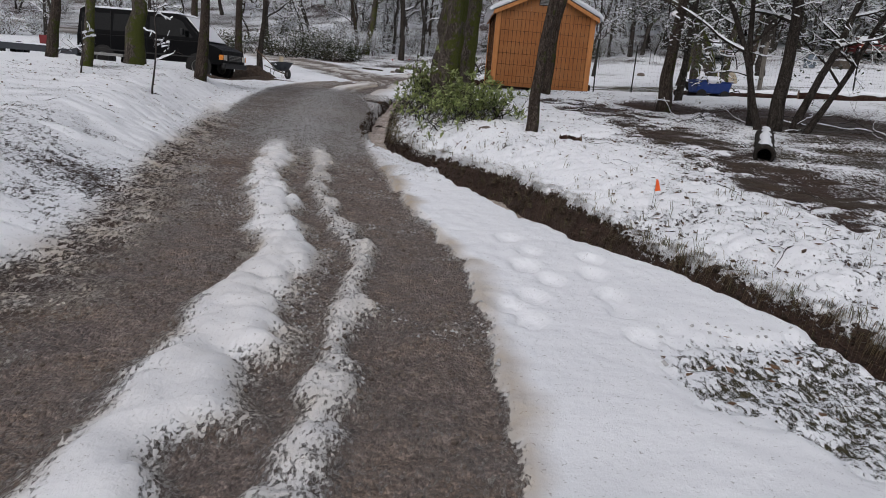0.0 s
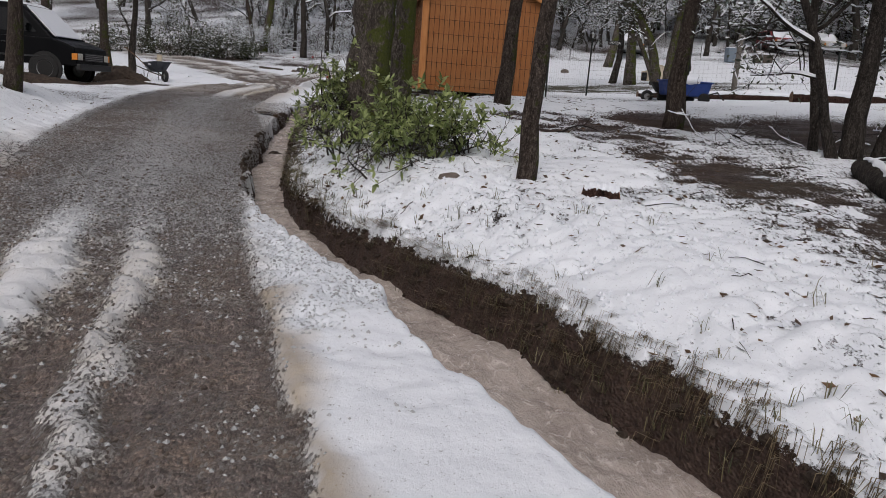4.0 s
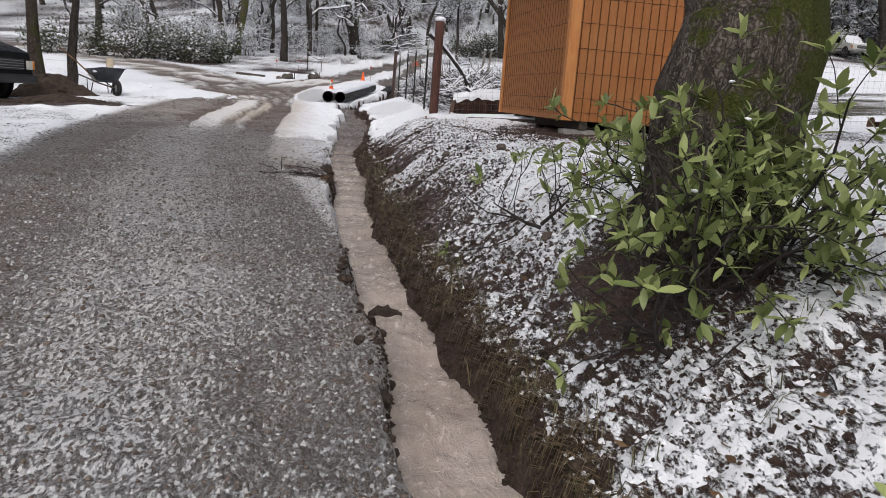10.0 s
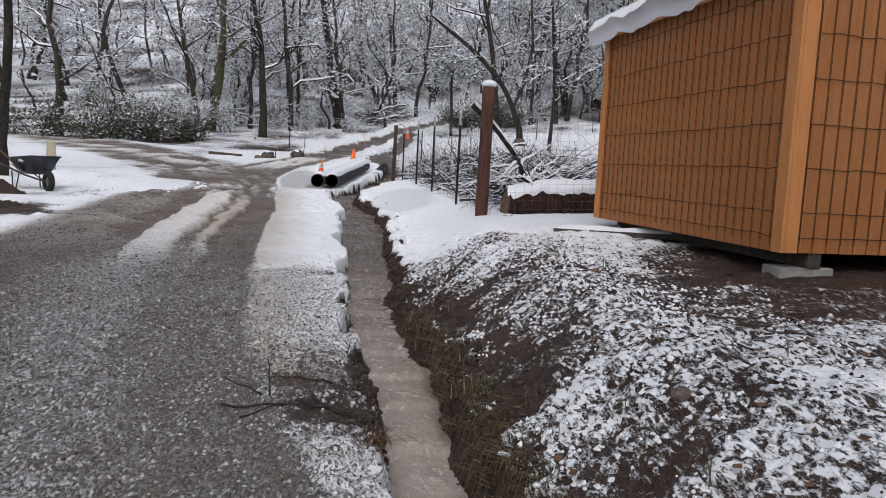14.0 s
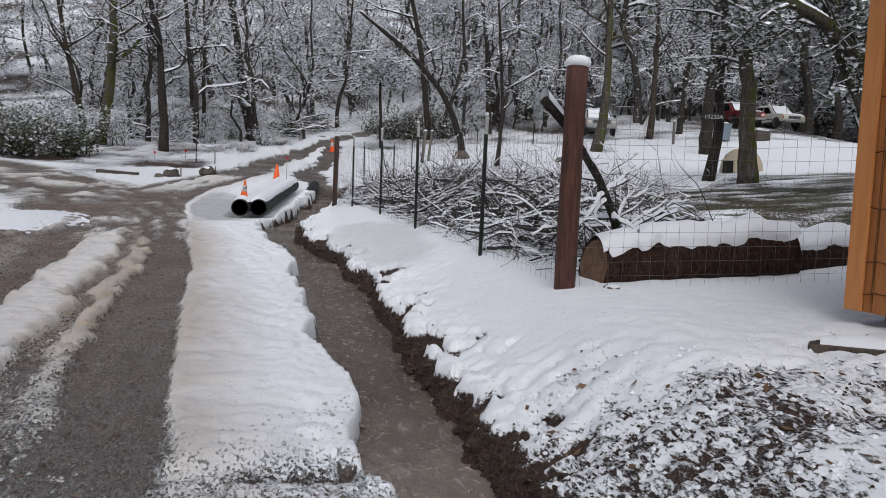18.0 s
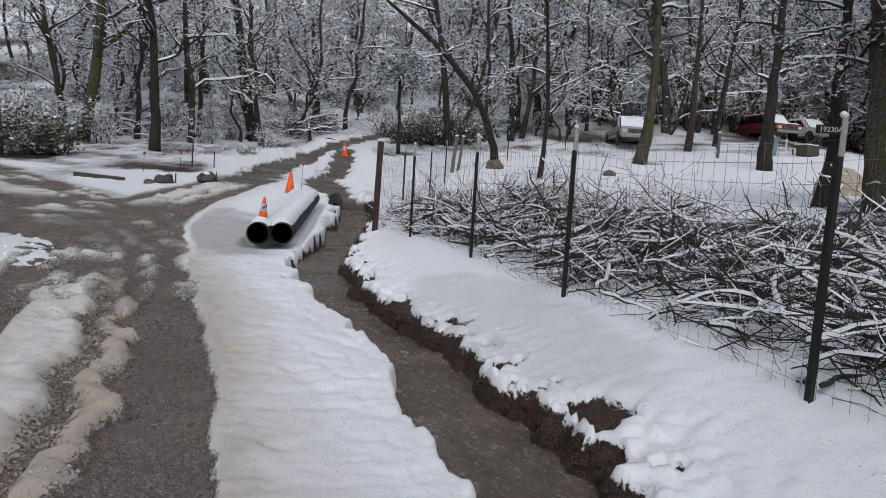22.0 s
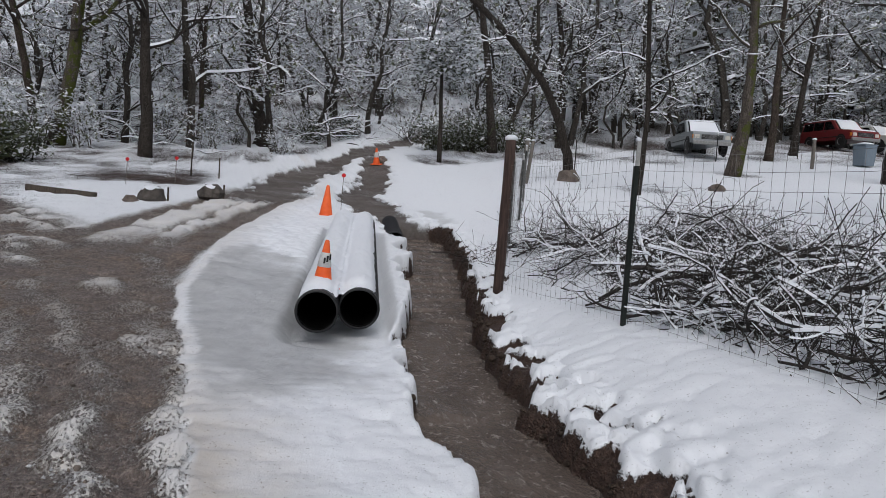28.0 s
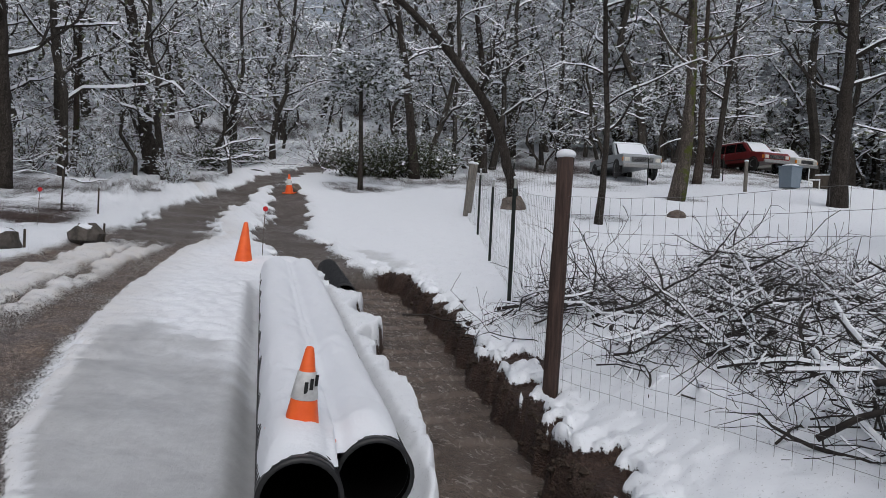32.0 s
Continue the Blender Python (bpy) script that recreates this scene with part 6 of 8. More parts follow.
# ---- logs, stones, planks ----
def log(a, b, r, label, seed, snow=.10, hollow=0.0, name="log"):
    rng = np.random.RandomState(seed)
    a, b = np.array(a, float), np.array(b, float)
    n = 16
    t = np.linspace(0, 1, n)[:, None]
    P = a * (1 - t) + b * t + rng.normal(size=(n, 3)) * r * .05
    P[:, 2] += r
    R = r * rng.uniform(.93, 1.06, n)
    ob = thing(name, Matrix.Identity(4), label, "log", "fallen logs")
    V, Q, T = tube(P, R, 18, not hollow)
    V += rng.normal(size=V.shape) * r * .03
    if hollow:
        V2, Q2, _ = tube(P, R * hollow, 18, False)
        m = len(V)
        ends = [(k, (k + 1) % 18, m + (k + 1) % 18, m + k) for k in range(18)] + [((n - 1) * 18 + k, (n - 1) * 18 + (k + 1) % 18, m + (n - 1) * 18 + (k + 1) % 18, m + (n - 1) * 18 + k) for k in range(18)]
        V, Q, T = np.concatenate([V, V2]), np.concatenate([Q, Q2[:, ::-1] + m, ends]), None
    part("trunk", npmesh("trunk", V, Q, T, True, mats=[LOG_BARK if not hollow else BARK]), None, ob)
    if not hollow:
        for p, d in ((P[0], P[0] - P[1]), (P[-1], P[-1] - P[-2])):
            mm = Matrix.Translation(Vector(p + d / np.linalg.norm(d) * .004)) @ Vector(d).to_track_quat("Z", "Y").to_matrix().to_4x4()
            part("sawn_end", lathe([(0, .004), (r * .5, .005), (r * .9, .003), (r * .93, -.02)], 16), LOG_END, ob, m=mm)
    # a thick rounded cap with a broken lower edge
    nl, nc = 70, 13
    sl, sc = np.meshgrid(np.linspace(.8 if hollow else 0, n - (1.6 if hollow else 1), nl), np.linspace(-1, 1, nc), indexing="ij")
    C = np.stack([np.interp(sl, np.arange(n), P[:, k]) for k in range(3)], -1)
    ax = (b - a) / np.linalg.norm(b - a)
    side = np.cross(ax, (0, 0, 1.0))
    wob = sl * .9 + seed * 7
    reach = (.30 if hollow else .70) + (.75 if hollow else .55) * (grain(wob, sc * .6 + seed, 3) - .5)
    lift = r * 1.0 + snow * (.35 + .9 * grain(wob * .45, sc * .8, 3)) * np.sqrt(np.clip(1 - sc**2, 0, 1)) * (1.0 - np.abs(sl / (n - 1) * 2 - 1) ** 8 * .8)
    ang = sc * reach * 1.45
    S = (C + side * (np.sin(ang) * lift)[..., None] + np.array([0, 0, 1.0]) * (np.cos(ang) * lift)[..., None])
    li, lj = np.meshgrid(np.arange(nl - 1), np.arange(nc - 1), indexing="ij")
    Qs = np.stack([li * nc + lj, li * nc + lj + 1, (li + 1) * nc + lj + 1, (li + 1) * nc + lj], -1).reshape(-1, 4)[:, ::-1]
    part("snow", npmesh("snow", S.reshape(-1, 3), Qs, None, True, mats=[SNOW]), None, ob, "deep snow lying along the log")
    return ob


def g(x, y):
    return float(ground(x, y))


log((2.32, 18.95, g(2.3, 18.9) - .04), (3.95, 18.75, g(3.9, 18.8)), .215, "thick red-barked log capped with snow", 1, .10)
log((4.0, 18.9, g(4, 18.9) - .03), (6.2, 19.2, g(6.2, 19.2)), .16, "red-barked log capped with snow", 2, .11)
log((6.75, 5.3, g(6.75, 5.3) - .02), (6.07, 3.4, g(6.1, 3.4) - .03), .12, "hollow snow-dusted log lying in the field", 3, .03, .72)
log((3.74, 4.02, g(3.7, 4.0) - .05), (3.98, 3.95, g(4, 4) - .05), .085, "short red-brown cut log in the snow", 4, .02)
log((10.5, 13.5, g(10.5, 13.5)), (14.5, 12.6, g(14.5, 12.6)), .13, "old grey log along the field edge", 5, .07)
log((12, 8.0, g(12, 8)), (14.0, 9.0, g(14, 9)), .06, "crooked fallen limb on the turf", 6, .03)
log((8.0, 15.6, g(8, 15.6)), (13.5, 15.2, g(13.5, 15.2)), .10, "long fallen limb along the fence", 7, .06)
log((-10.5, 9.0, g(-10.5, 9)), (-6.5, 8.0, g(-6.5, 8)), .10, "mossy fallen limb in the verge wood", 8, .05)
# a broken limb propped by the post
ob = thing("dead_limb", at_ground(2.85, 19.35), "broken snow-topped limb propped against the fence", "dead limb")
q = np.array([(.02, 0, -.1), (-.06, -.03, .22), (-.20, -.09, .50), (-.38, -.17, .78), (-.60, -.26, 1.02), (-.80, -.35, 1.20), (-1.0, -.44, 1.34)])
part("stem", npmesh("stem", *tube(q, [.045, .04, .034, .032, .034, .036, .038], 10), smooth=True, mats=[BARK]), None, ob)
lim, wht = Soup(), Soup()
rng = np.random.RandomState(77)
for q2, r2 in sprout(rng, q[:4], np.array([.05, .045, .04, .04]), 12, .2, 1, .9, .8, .0, .22, 7, .5):
    lim.add(*tube(q2, r2, 5)), wht.add(*snow_strip(q2, r2 + .006, .03, rng))
    for q3, r3 in sprout(rng, q2, r2, 4, .2, 1, .4, .7, .02, .25, 4, .6):
        lim.add(*tube(q3, np.maximum(r3, .003), 4, False)), wht.add(*snow_strip(q3, np.maximum(r3, .009), .02, rng))
wht.add(*snow_strip(q, np.array([.05, .05, .045, .045, .05, .05, .05]), .05, rng))
tagged(part("twigwood", lim.mesh("twigwood", [TWIG], True), None, ob), kind="stuff")
tagged(part("snow", wht.mesh("snow", [SNOW], True), None, ob, "snow along the upper sides"), kind="stuff")


def rock(x, y, r, seed, label, snow=True, lift=0.0, mat=None):
    rng = np.random.RandomState(seed)
    z = float(ground(x, y)) + lift
    ob = thing("stone", pose(x, y, z, 0, 0, rng.uniform(0, 360)), label, "stone", "loose stones")
    part("body", npmesh("body", *blob((0, 0, r * .35), r, rng, 10, 7, .8, .17), smooth=False, mats=[mat or ROCK]), None, ob)
    if snow:
        part("snow", npmesh("snow", *blob((0, 0, r * .85), r * .72, rng, 10, 6, .42, .10), smooth=True, mats=[SNOW]), None, ob, "cap of snow")


rock(2.28, 18.55, .075, 1, "grey stone with a snow cap by the post")
rock(-2.0, 38.3, .26, 2, "dark boulder with a snow cap at the junction", True, .03, BOULDER)
rock(-.96, 39.2, .26, 3, "dark boulder with a snow cap at the junction", True, .03, BOULDER)
rock(-2.35, 38.0, .14, 4, "small grey stone at the junction", False)
rock(.72, 9.68, .12, 5, "wet brown clod in the ditch", False, -.33, DIRT)
rock(.30, 10.65, .09, 6, "wet brown clod at the ditch edge", False, -.22, DIRT)
rock(.80, 22.0, .08, 7, "wet brown stone in the ditch", False, -.25)
rock(2.78, 4.4, .09, 8, "dark stone half sunk in snow", False, -.04)
rock(12.35, 41.0, .22, 9, "dark stump of stone in the field", False)
rock(4.55, 48.8, .2, 10, "dark stone beside the upper track", False)
rock(8.9, 43.2, .35, 11, "dark boulder at the foot of the arched oak", False)
rock(1.5, 9.2, .04, 12, "brown stone on the muddy bank", False)
rock(1.35, 12.2, .035, 13, "brown stone on the muddy bank", False)
rock(1.7, 11.5, .04, 14, "brown stone on the muddy bank", False)


def plank(a, b, w, t, label, mat=None, lift=.02):
    a, b = Vector((*a, g(*a) + lift)), Vector((*b, g(*b) + lift))
    d = b - a
    ob = thing("plank", Matrix.Translation(a) @ d.to_track_quat("X", "Z").to_matrix().to_4x4(), label, "plank", "loose planks")
    part("board", box((d.length, w, t), (d.length / 2, 0, 0), .006), mat or DARK_WOOD, ob)
    rng = np.random.RandomState(int(abs(a.x) * 50))
    xs = np.linspace(.05, d.length - .05, 12)
    S, Qs = snow_strip(np.stack([xs, 0 * xs, np.full(12, t * .35)], 1), np.full(12, w * .45), .03, rng)
    part("snow", npmesh("snow", S, Qs, None, True, mats=[SNOW]), None, ob, "snow along the plank")


plank((-4.2, 38.9), (-2.95, 38.25), .10, .12, "dark timber edging at the junction")
plank((2.15, 17.75), (2.75, 17.2), .10, .03, "dark plank half buried in snow", None, -.015)
plank((2.3, 16.7), (3.2, 15.8), .14, .05, "dark plank beside the shed")

# ---- pipes and cones ----
def pipe(front, back, r, label):
    a, b = Vector(front), Vector(back)
    L = (b - a).length
    ob = thing("drain_pipe", Matrix.Translation(a) @ (b - a).to_track_quat("Z", "Y").to_matrix().to_4x4(), label, "pipe", "drain pipes")
    prof, n = [], int(L / .06)
    for k in range(n):
        h = k * L / n
        prof += [(r, h), (r, h + L / n * .55), (r * .955, h + L / n * .6), (r * .955, h + L / n * .95)]
    prof.append((r, L))
    part("wall", lathe(prof, 28), BLACK_PLASTIC, ob, smooth=True)
    # bore coloured darker than the wall, standing for the shade inside
    part("bore", lathe([(r * .91, 0), (r * .91, L)], 28), PIPE_BORE_SHADE, ob, smooth=True)
    # added disc near the far end to block light; the pipe is open there
    part("light_stop", lathe([(0, L * .9), (r * .905, L * .9)], 20), PIPE_BORE_SHADE, ob)
    part("rim", lathe([(r * .90, .002), (r * 1.01, -.004), (r * 1.01, .05), (r * .90, .05)], 28), BLACK_PLASTIC, ob, "thick end rim", smooth=True)
    return ob


PR = .172
pz = g(-.09, 29.4)
pipe((-.10, 29.38, pz + PR), (1.08, 35.3, g(1.0, 35.2) + PR), PR, "black corrugated drain pipe under thick snow")
pipe((.27, 29.55, pz + PR), (1.45, 35.47, g(1.0, 35.2) + PR), PR, "black corrugated drain pipe under thick snow")
pipe((1.90, 35.15, g(1.8, 35) - .03), (2.25, 37.1, g(2.0, 37) + .02), .15, "black drain pipe end sticking out of the trench")
# the blanket of snow over the two pipes
nv, nu = 150, 44
TV, UU = np.meshgrid(np.linspace(0, 1, nv), np.linspace(-PR * .97, .375 + PR * .97, nu), indexing="ij")
BX, BY = -.10 + 1.18 * TV + .98 * UU, 29.38 + 5.92 * TV + .17 * ease(.16, .21, UU) + .03
pc = pz + PR + (g(1.0, 35.2) - pz) * TV
off = np.minimum(np.abs(UU), np.abs(UU - .375))
shell = pc + np.sqrt(np.clip(PR**2 - off**2, 0, 1))
saddle = (UU > 0) & (UU < .375)
bed = np.where(saddle, np.maximum(shell, pc + PR * .66), shell)
hem = np.maximum(-UU, UU - .375) + .05 * (grain(BY * 4, 3.0 * (UU > .2), 3) - .5)
deep = (.016 + .042 * grain(BX * 2.5, BY * 1.5, 3) + .014 * grain(BX * 11, BY * 11, 2)) * np.sqrt(ease(PR * .97, PR * .62, hem)) * np.sqrt(ease(-.002, .03, TV - .012 * grain(UU * 12, UU * 0 + 2, 2)))
BZ = bed + deep * (1.1 + .8 * (np.sqrt(domes(BX * 7, BY * 6)) - .75)) - .010 * ease(PR * .88, PR * .97, hem)
bi, bj = np.meshgrid(np.arange(nv - 1), np.arange(nu - 1), indexing="ij")
BQ = np.stack([bi * nu + bj, bi * nu + bj + 1, (bi + 1) * nu + bj + 1, (bi + 1) * nu + bj], -1).reshape(-1, 4)
tagged(new("snow_blanket", npmesh("snow_blanket", np.stack([BX, BY, BZ], -1), BQ, None, True, mats=[SNOW])), "smooth cap of snow lying along two black pipes", "snow", kind="stuff")


def cone(m, h, band, label):
    ob = thing("traffic_cone", m, label, "traffic cone", "traffic cones")
    r0, r1 = h * .22, h * .045
    def rad(z):
        return r0 + (r1 - r0) * z / h
    part("body", lathe([(rad(0), 0), (rad(h * .5), h * .5), (rad(h * .97), h * .97), (r1 * .8, h), (r1 * .5, h * .985), (0, h * .97)], 24), CONE_ORANGE, ob, smooth=True)
    bs = h * .62
    part("base", box((bs, bs, h * .05), (0, 0, -h * .03), .012, 2), CONE_ORANGE, ob)
    if band:
        part("reflective_band", lathe([(rad(h * .42) + .001, h * .42), (rad(h * .43) + .004, h * .43), (rad(h * .72) + .004, h * .72), (rad(h * .73) + .001, h * .73)], 24), CONE_BAND, ob, "scuffed grey-white reflective band", smooth=True)
        for k in range(3):
            part("scuff", box((.016, .003, .05), (-.01 + .014 * k, -rad(h * .57) - .006, h * (.50 + .04 * k)), .001), SIGN_BLACK, ob, m=pose(0, 0, 0, 0, 0, -12 + 10 * k))
    return ob


cone(pose(-.02, 29.72, pz + .336, 3, 3, 10), .385, True, "orange cone with a scuffed white band, sunk in snow")
cone(pose(1.12, 37.6, g(1.12, 37.6) - .01, 0, 2, 30), .62, False, "plain orange cone standing in snow")
cone(pose(4.3, 48.4, g(4.3, 48.4), 0, -8, 60), .55, True, "orange cone with a white band beside the upper track")


def marker(x, y, h, label):
    ob = thing("marker_stake", at_ground(x, y), label, "marker stake", "marker stakes")
    part("rod", npmesh("rod", *tube([(0, 0, -.1), (.005, 0, h * .5), (.02, 0, h)], .006, 6), smooth=True, mats=[GREY_WOOD]), None, ob)
    part("reflector", lathe([(0, -.008), (.038, -.006), (.04, 0), (.038, .006), (0, .008)], 16, "y"), RED_GLASS, ob, "round red reflector", m=pose(.02, -.012, h))


marker(1.45, 37.9, .80, "thin stake with a round red reflector")
marker(-1.75, 41.2, .65, "thin stake with a round red reflector")
marker(-2.7, 40.6, .6, "thin stake with a round red reflector")
for x, y, h in ((-1.72, 38.25, .32), (-.72, 39.15, .34), (-1.5, 44.3, .9), (-.8, 43.8, .55)):
    ob = thing("wooden_stake", at_ground(x, y), "short weathered wooden stake", "stake", "wooden stakes")
    part("stick", box((.035, .025, h + .1), (0, 0, -.1), .004, taper=(.9, .9)), DARK_WOOD, ob)
ob = thing("marker_flag", pose(4.16, .64, top(4.16, .64)), "small orange pin flag stuck in the snow", "marker flag")
part("wire", npmesh("wire", *tube([(0, 0, -.05), (.01, 0, .12), (.015, 0, .26)], .002, 5), smooth=True, mats=[STEEL]), None, ob)
part("pennant", slab([(.015, .16), (.060, .17), (.028, .26), (.012, .26)], -.002, .002), CONE_ORANGE, ob)


# ---- vehicles ----
def wheel(parent, x, y, r, w, side, name="wheel"):
    ob = part(name, lathe([(r * .62, -w / 2), (r * .95, -w / 2), (r, -w * .3), (r, w * .3), (r * .95, w / 2), (r * .62, w / 2)], 24, "y"), RUBBER, parent, "black mud-spattered tyre", m=pose(x, y, r), smooth=False)
    s = side
    part("rim", lathe([(0, s * w * .12), (r * .18, s * w * .14), (r * .22, s * w * .34), (r * .30, s * w * .34), (r * .34, s * w * .10), (r * .52, s * w * .12), (r * .58, s * w * .42), (r * .64, s * w * .46)], 24, "y"), STEEL, ob, "dull steel rim", smooth=True)
    for k in range(6):
        a = k * math.pi / 3
        part("slot", lathe([(0, 0), (r * .06, .001), (r * .07, .006)], 8, "y"), RUBBER, ob, m=pose(math.cos(a) * r * .42, s * w * .13, math.sin(a) * r * .42))
    return ob


def vehicle(name, m, label, category, lower, upper, width, wheels, r, mat, windows, shield, hood_snow, roof_snow, roof_in=.12, mirror=None):
    """lower and upper: side outlines in x (forward) and z; windows: outlines on the side of the cab."""
    ob = thing(name, m, label, category, "parked vehicles")
    body = part("body", slab(lower, -width / 2, width / 2, .035), mat, ob)
    zs = [z for _, z in upper]
    z0, z1 = min(zs), max(zs)
    cab = slab(upper, -width / 2 + .02, width / 2 - .02, .03)
    for v in cab.verts:
        v.co.y *= 1 - roof_in * max(0, (v.co.z - z0)) / (z1 - z0)
    part("cab", cab, mat, ob)
    for o in windows:
        for s in (-1, 1):
            w = slab(o, -.006, .006)
            for v in w.verts:
                k = 1 - roof_in * max(0, (v.co.z - z0)) / (z1 - z0)
                v.co.y += s * ((width / 2 - .02) * k + .004)
            part("side_window", w, GLASS, ob, "dark tinted window")
    (x0, za), (x1, zb) = shield
    hw = (width / 2 - .10) * (1 - roof_in * .5)
    d = Vector((x1 - x0, 0, zb - za)).normalized()
    nrm = Vector((-d.z, 0, d.x)) if d.x < 0 else Vector((d.z, 0, -d.x))
    nrm = Vector((abs(d.z), 0, -d.x * (1 if d.z > 0 else -1)))
    for nm, off, mt, th in (("windscreen", .008, GLASS, .008), ("windscreen_snow", .02, SNOW, .03)):
        sc = bmesh.new()
        vs = []
        shrink = 1.0 if mt is GLASS else .92
        for (x, z), k in (((x0, za), 1.0), ((x1, zb), .9)):
            for s in (-1, 1):
                p = Vector((x, s * hw * k * shrink, z)) + nrm * off
                vs.append(sc.verts.new(p))
        q = [vs[0], vs[1], vs[3], vs[2]]
        f = sc.faces.new(q)
        ext = bmesh.ops.extrude_face_region(sc, geom=[f])
        for v in [e for e in ext["geom"] if isinstance(e, bmesh.types.BMVert)]:
            v.co += nrm * th
        bmesh.ops.recalc_face_normals(sc, faces=list(sc.faces))
        part(nm, sc, mt, ob, "" if mt is GLASS else "snow clinging to the windscreen")
    for k, (xa, xb, z, hy) in enumerate([roof_snow] + ([hood_snow] if hood_snow else [])):
        rng = np.random.RandomState(k + 3)
        n1, n2 = 24, 12
        X, Y = np.meshgrid(np.linspace(xa, xb, n1), np.linspace(-hy, hy, n2), indexing="ij")
        fall = np.minimum(np.minimum(X - xa, xb - X) / .12, (hy - np.abs(Y)) / .10).clip(0, 1) ** .5
        zz = (z if not isinstance(z, tuple) else z[0] + (z[1] - z[0]) * (X - xa) / (xb - xa)) + fall * (.06 + .03 * grain(X * 3, Y * 3, 2)) - .01
        i, j = np.meshgrid(np.arange(n1 - 1), np.arange(n2 - 1), indexing="ij")
        part("roof_snow" if k == 0 else "hood_snow", npmesh("snow", np.stack([X, Y, zz], -1), np.stack([i * n2 + j, (i + 1) * n2 + j, (i + 1) * n2 + j + 1, i * n2 + j + 1], -1).reshape(-1, 4), None, True, mats=[SNOW]), None, ob, "layer of fresh snow")
    for x in wheels:
        for s in (-1, 1):
            # flat dark disc for the shaded wheel well; the body has no hollow
            part("dark_arch_disc", lathe([(0, s * .004), (r * 1.22, s * .004), (r * 1.24, -s * .03)], 24, "y"), RUBBER, ob, m=pose(x, s * width / 2, r))
            wheel(ob, x, s * (width / 2 - .08), r, .22, s)
    front = max(x for x, _ in lower)
    rear = min(x for x, _ in lower)
    part("front_bumper", box((.14, width * .98, .18), (front + .02, 0, r * 1.02), .03, 2), BLACK_PLASTIC if mat is VAN_PAINT else STEEL, ob)
    part("rear_bumper", box((.12, width * .98, .16), (rear - .02, 0, r * 1.02), .03, 2), BLACK_PLASTIC, ob)
    hz = max(z for x, z in lower if x > front - .3)
    grille = part("grille", box((.03, width * .56, .22), (front + .012, 0, hz - .36), .008), BLACK_PLASTIC, ob)
    for k in range(4):
        part("bar", box((.012, width * .54, .014), (front + .032, 0, hz - .33 + k * .05), .002), STEEL, grille)
    for s in (-1, 1):
        lamp = part("headlight", box((.04, .22, .18), (front + .012, s * (width / 2 - .20), hz - .34), .012, 2), LAMP_LENS, ob)
        part("side_lamp", box((.16, .03, .18), (front - .06, s * (width / 2 - .005), hz - .34), .008), AMBER, lamp, "amber side lamp")
        part("tail_lamp", box((.03, .10, .28), (rear - .008, s * (width / 2 - .10), hz - .25), .006), RED_GLASS, ob)
        if mirror:
            mx, mz = mirror
            arm = part("mirror", box((.10, .16, .22), (mx, s * (width / 2 + .14), mz), .03, 2), BLACK_PLASTIC, ob)
            part("arm", box((.04, .14, .03), (mx, s * (width / 2 + .05), mz + .08), .005), BLACK_PLASTIC, arm)
        for hx in ((front - 2.05, front - 3.2) if mat is VAN_PAINT else (front - 2.2,)):
            part("door_handle", box((.12, .03, .035), (hx, s * (width / 2 + .01), hz + .02), .008), BLACK_PLASTIC, ob)
    part("side_moulding", box((front - rear - 1.9, .02, .05), ((front + rear) / 2 - .1, -width / 2 - .006, r * 1.75), .006), BLACK_PLASTIC, ob)
    part("side_moulding", box((front - rear - 1.9, .02, .05), ((front + rear) / 2 - .1, width / 2 + .006, r * 1.75), .006), BLACK_PLASTIC, ob)
    return ob


van_low = [(-2.75, .50), (-2.75, 1.22), (2.05, 1.24), (2.45, 1.12), (2.68, 1.02), (2.75, .50)]
van_up = [(-2.75, 1.20), (-2.70, 2.05), (-2.55, 2.14), (.95, 2.14), (1.20, 2.06), (2.05, 1.24), (1.9, 1.20)]
van_x, van_y, van_turn = -9.05, 22.2, -5.0
van = vehicle("van", pose(van_x, van_y, g(-6.65, 21.5) - .02, 0, 0, van_turn), "long black passenger van with snow on roof and windscreen", "van", van_low, van_up, 2.0, (1.85, -1.75), .39, VAN_PAINT,
              [[(-2.60, 1.38), (-2.58, 1.95), (-1.50, 1.97), (-1.50, 1.38)], [(-1.40, 1.38), (-1.40, 1.97), (-.15, 1.98), (-.15, 1.38)], [(-.02, 1.36), (-.02, 1.98), (.92, 1.98), (1.18, 1.90), (1.62, 1.36)]],
              ((2.03, 1.27), (1.22, 2.05)), None, (-2.65, 1.05, 2.14, .86), mirror=(1.30, 1.42))
for x in (-1.45, -.08):
    part("door_seam", box((.012, .006, 1.45), (x, -1.002, .60), .001), RUBBER, van)
suv_low = [(-2.2, .42), (-2.2, .98), (1.1, 1.02), (2.05, .94), (2.2, .80), (2.2, .42)]
suv_up = [(-2.18, .96), (-2.10, 1.58), (-2.0, 1.64), (.30, 1.64), (.45, 1.60), (1.05, 1.02), (.9, .96)]
suv_win = [[(-2.02, 1.06), (-1.98, 1.52), (-1.15, 1.54), (-1.15, 1.06)], [(-1.07, 1.06), (-1.07, 1.54), (-.25, 1.55), (-.25, 1.06)], [(-.17, 1.06), (-.17, 1.55), (.28, 1.54), (.78, 1.06)]]
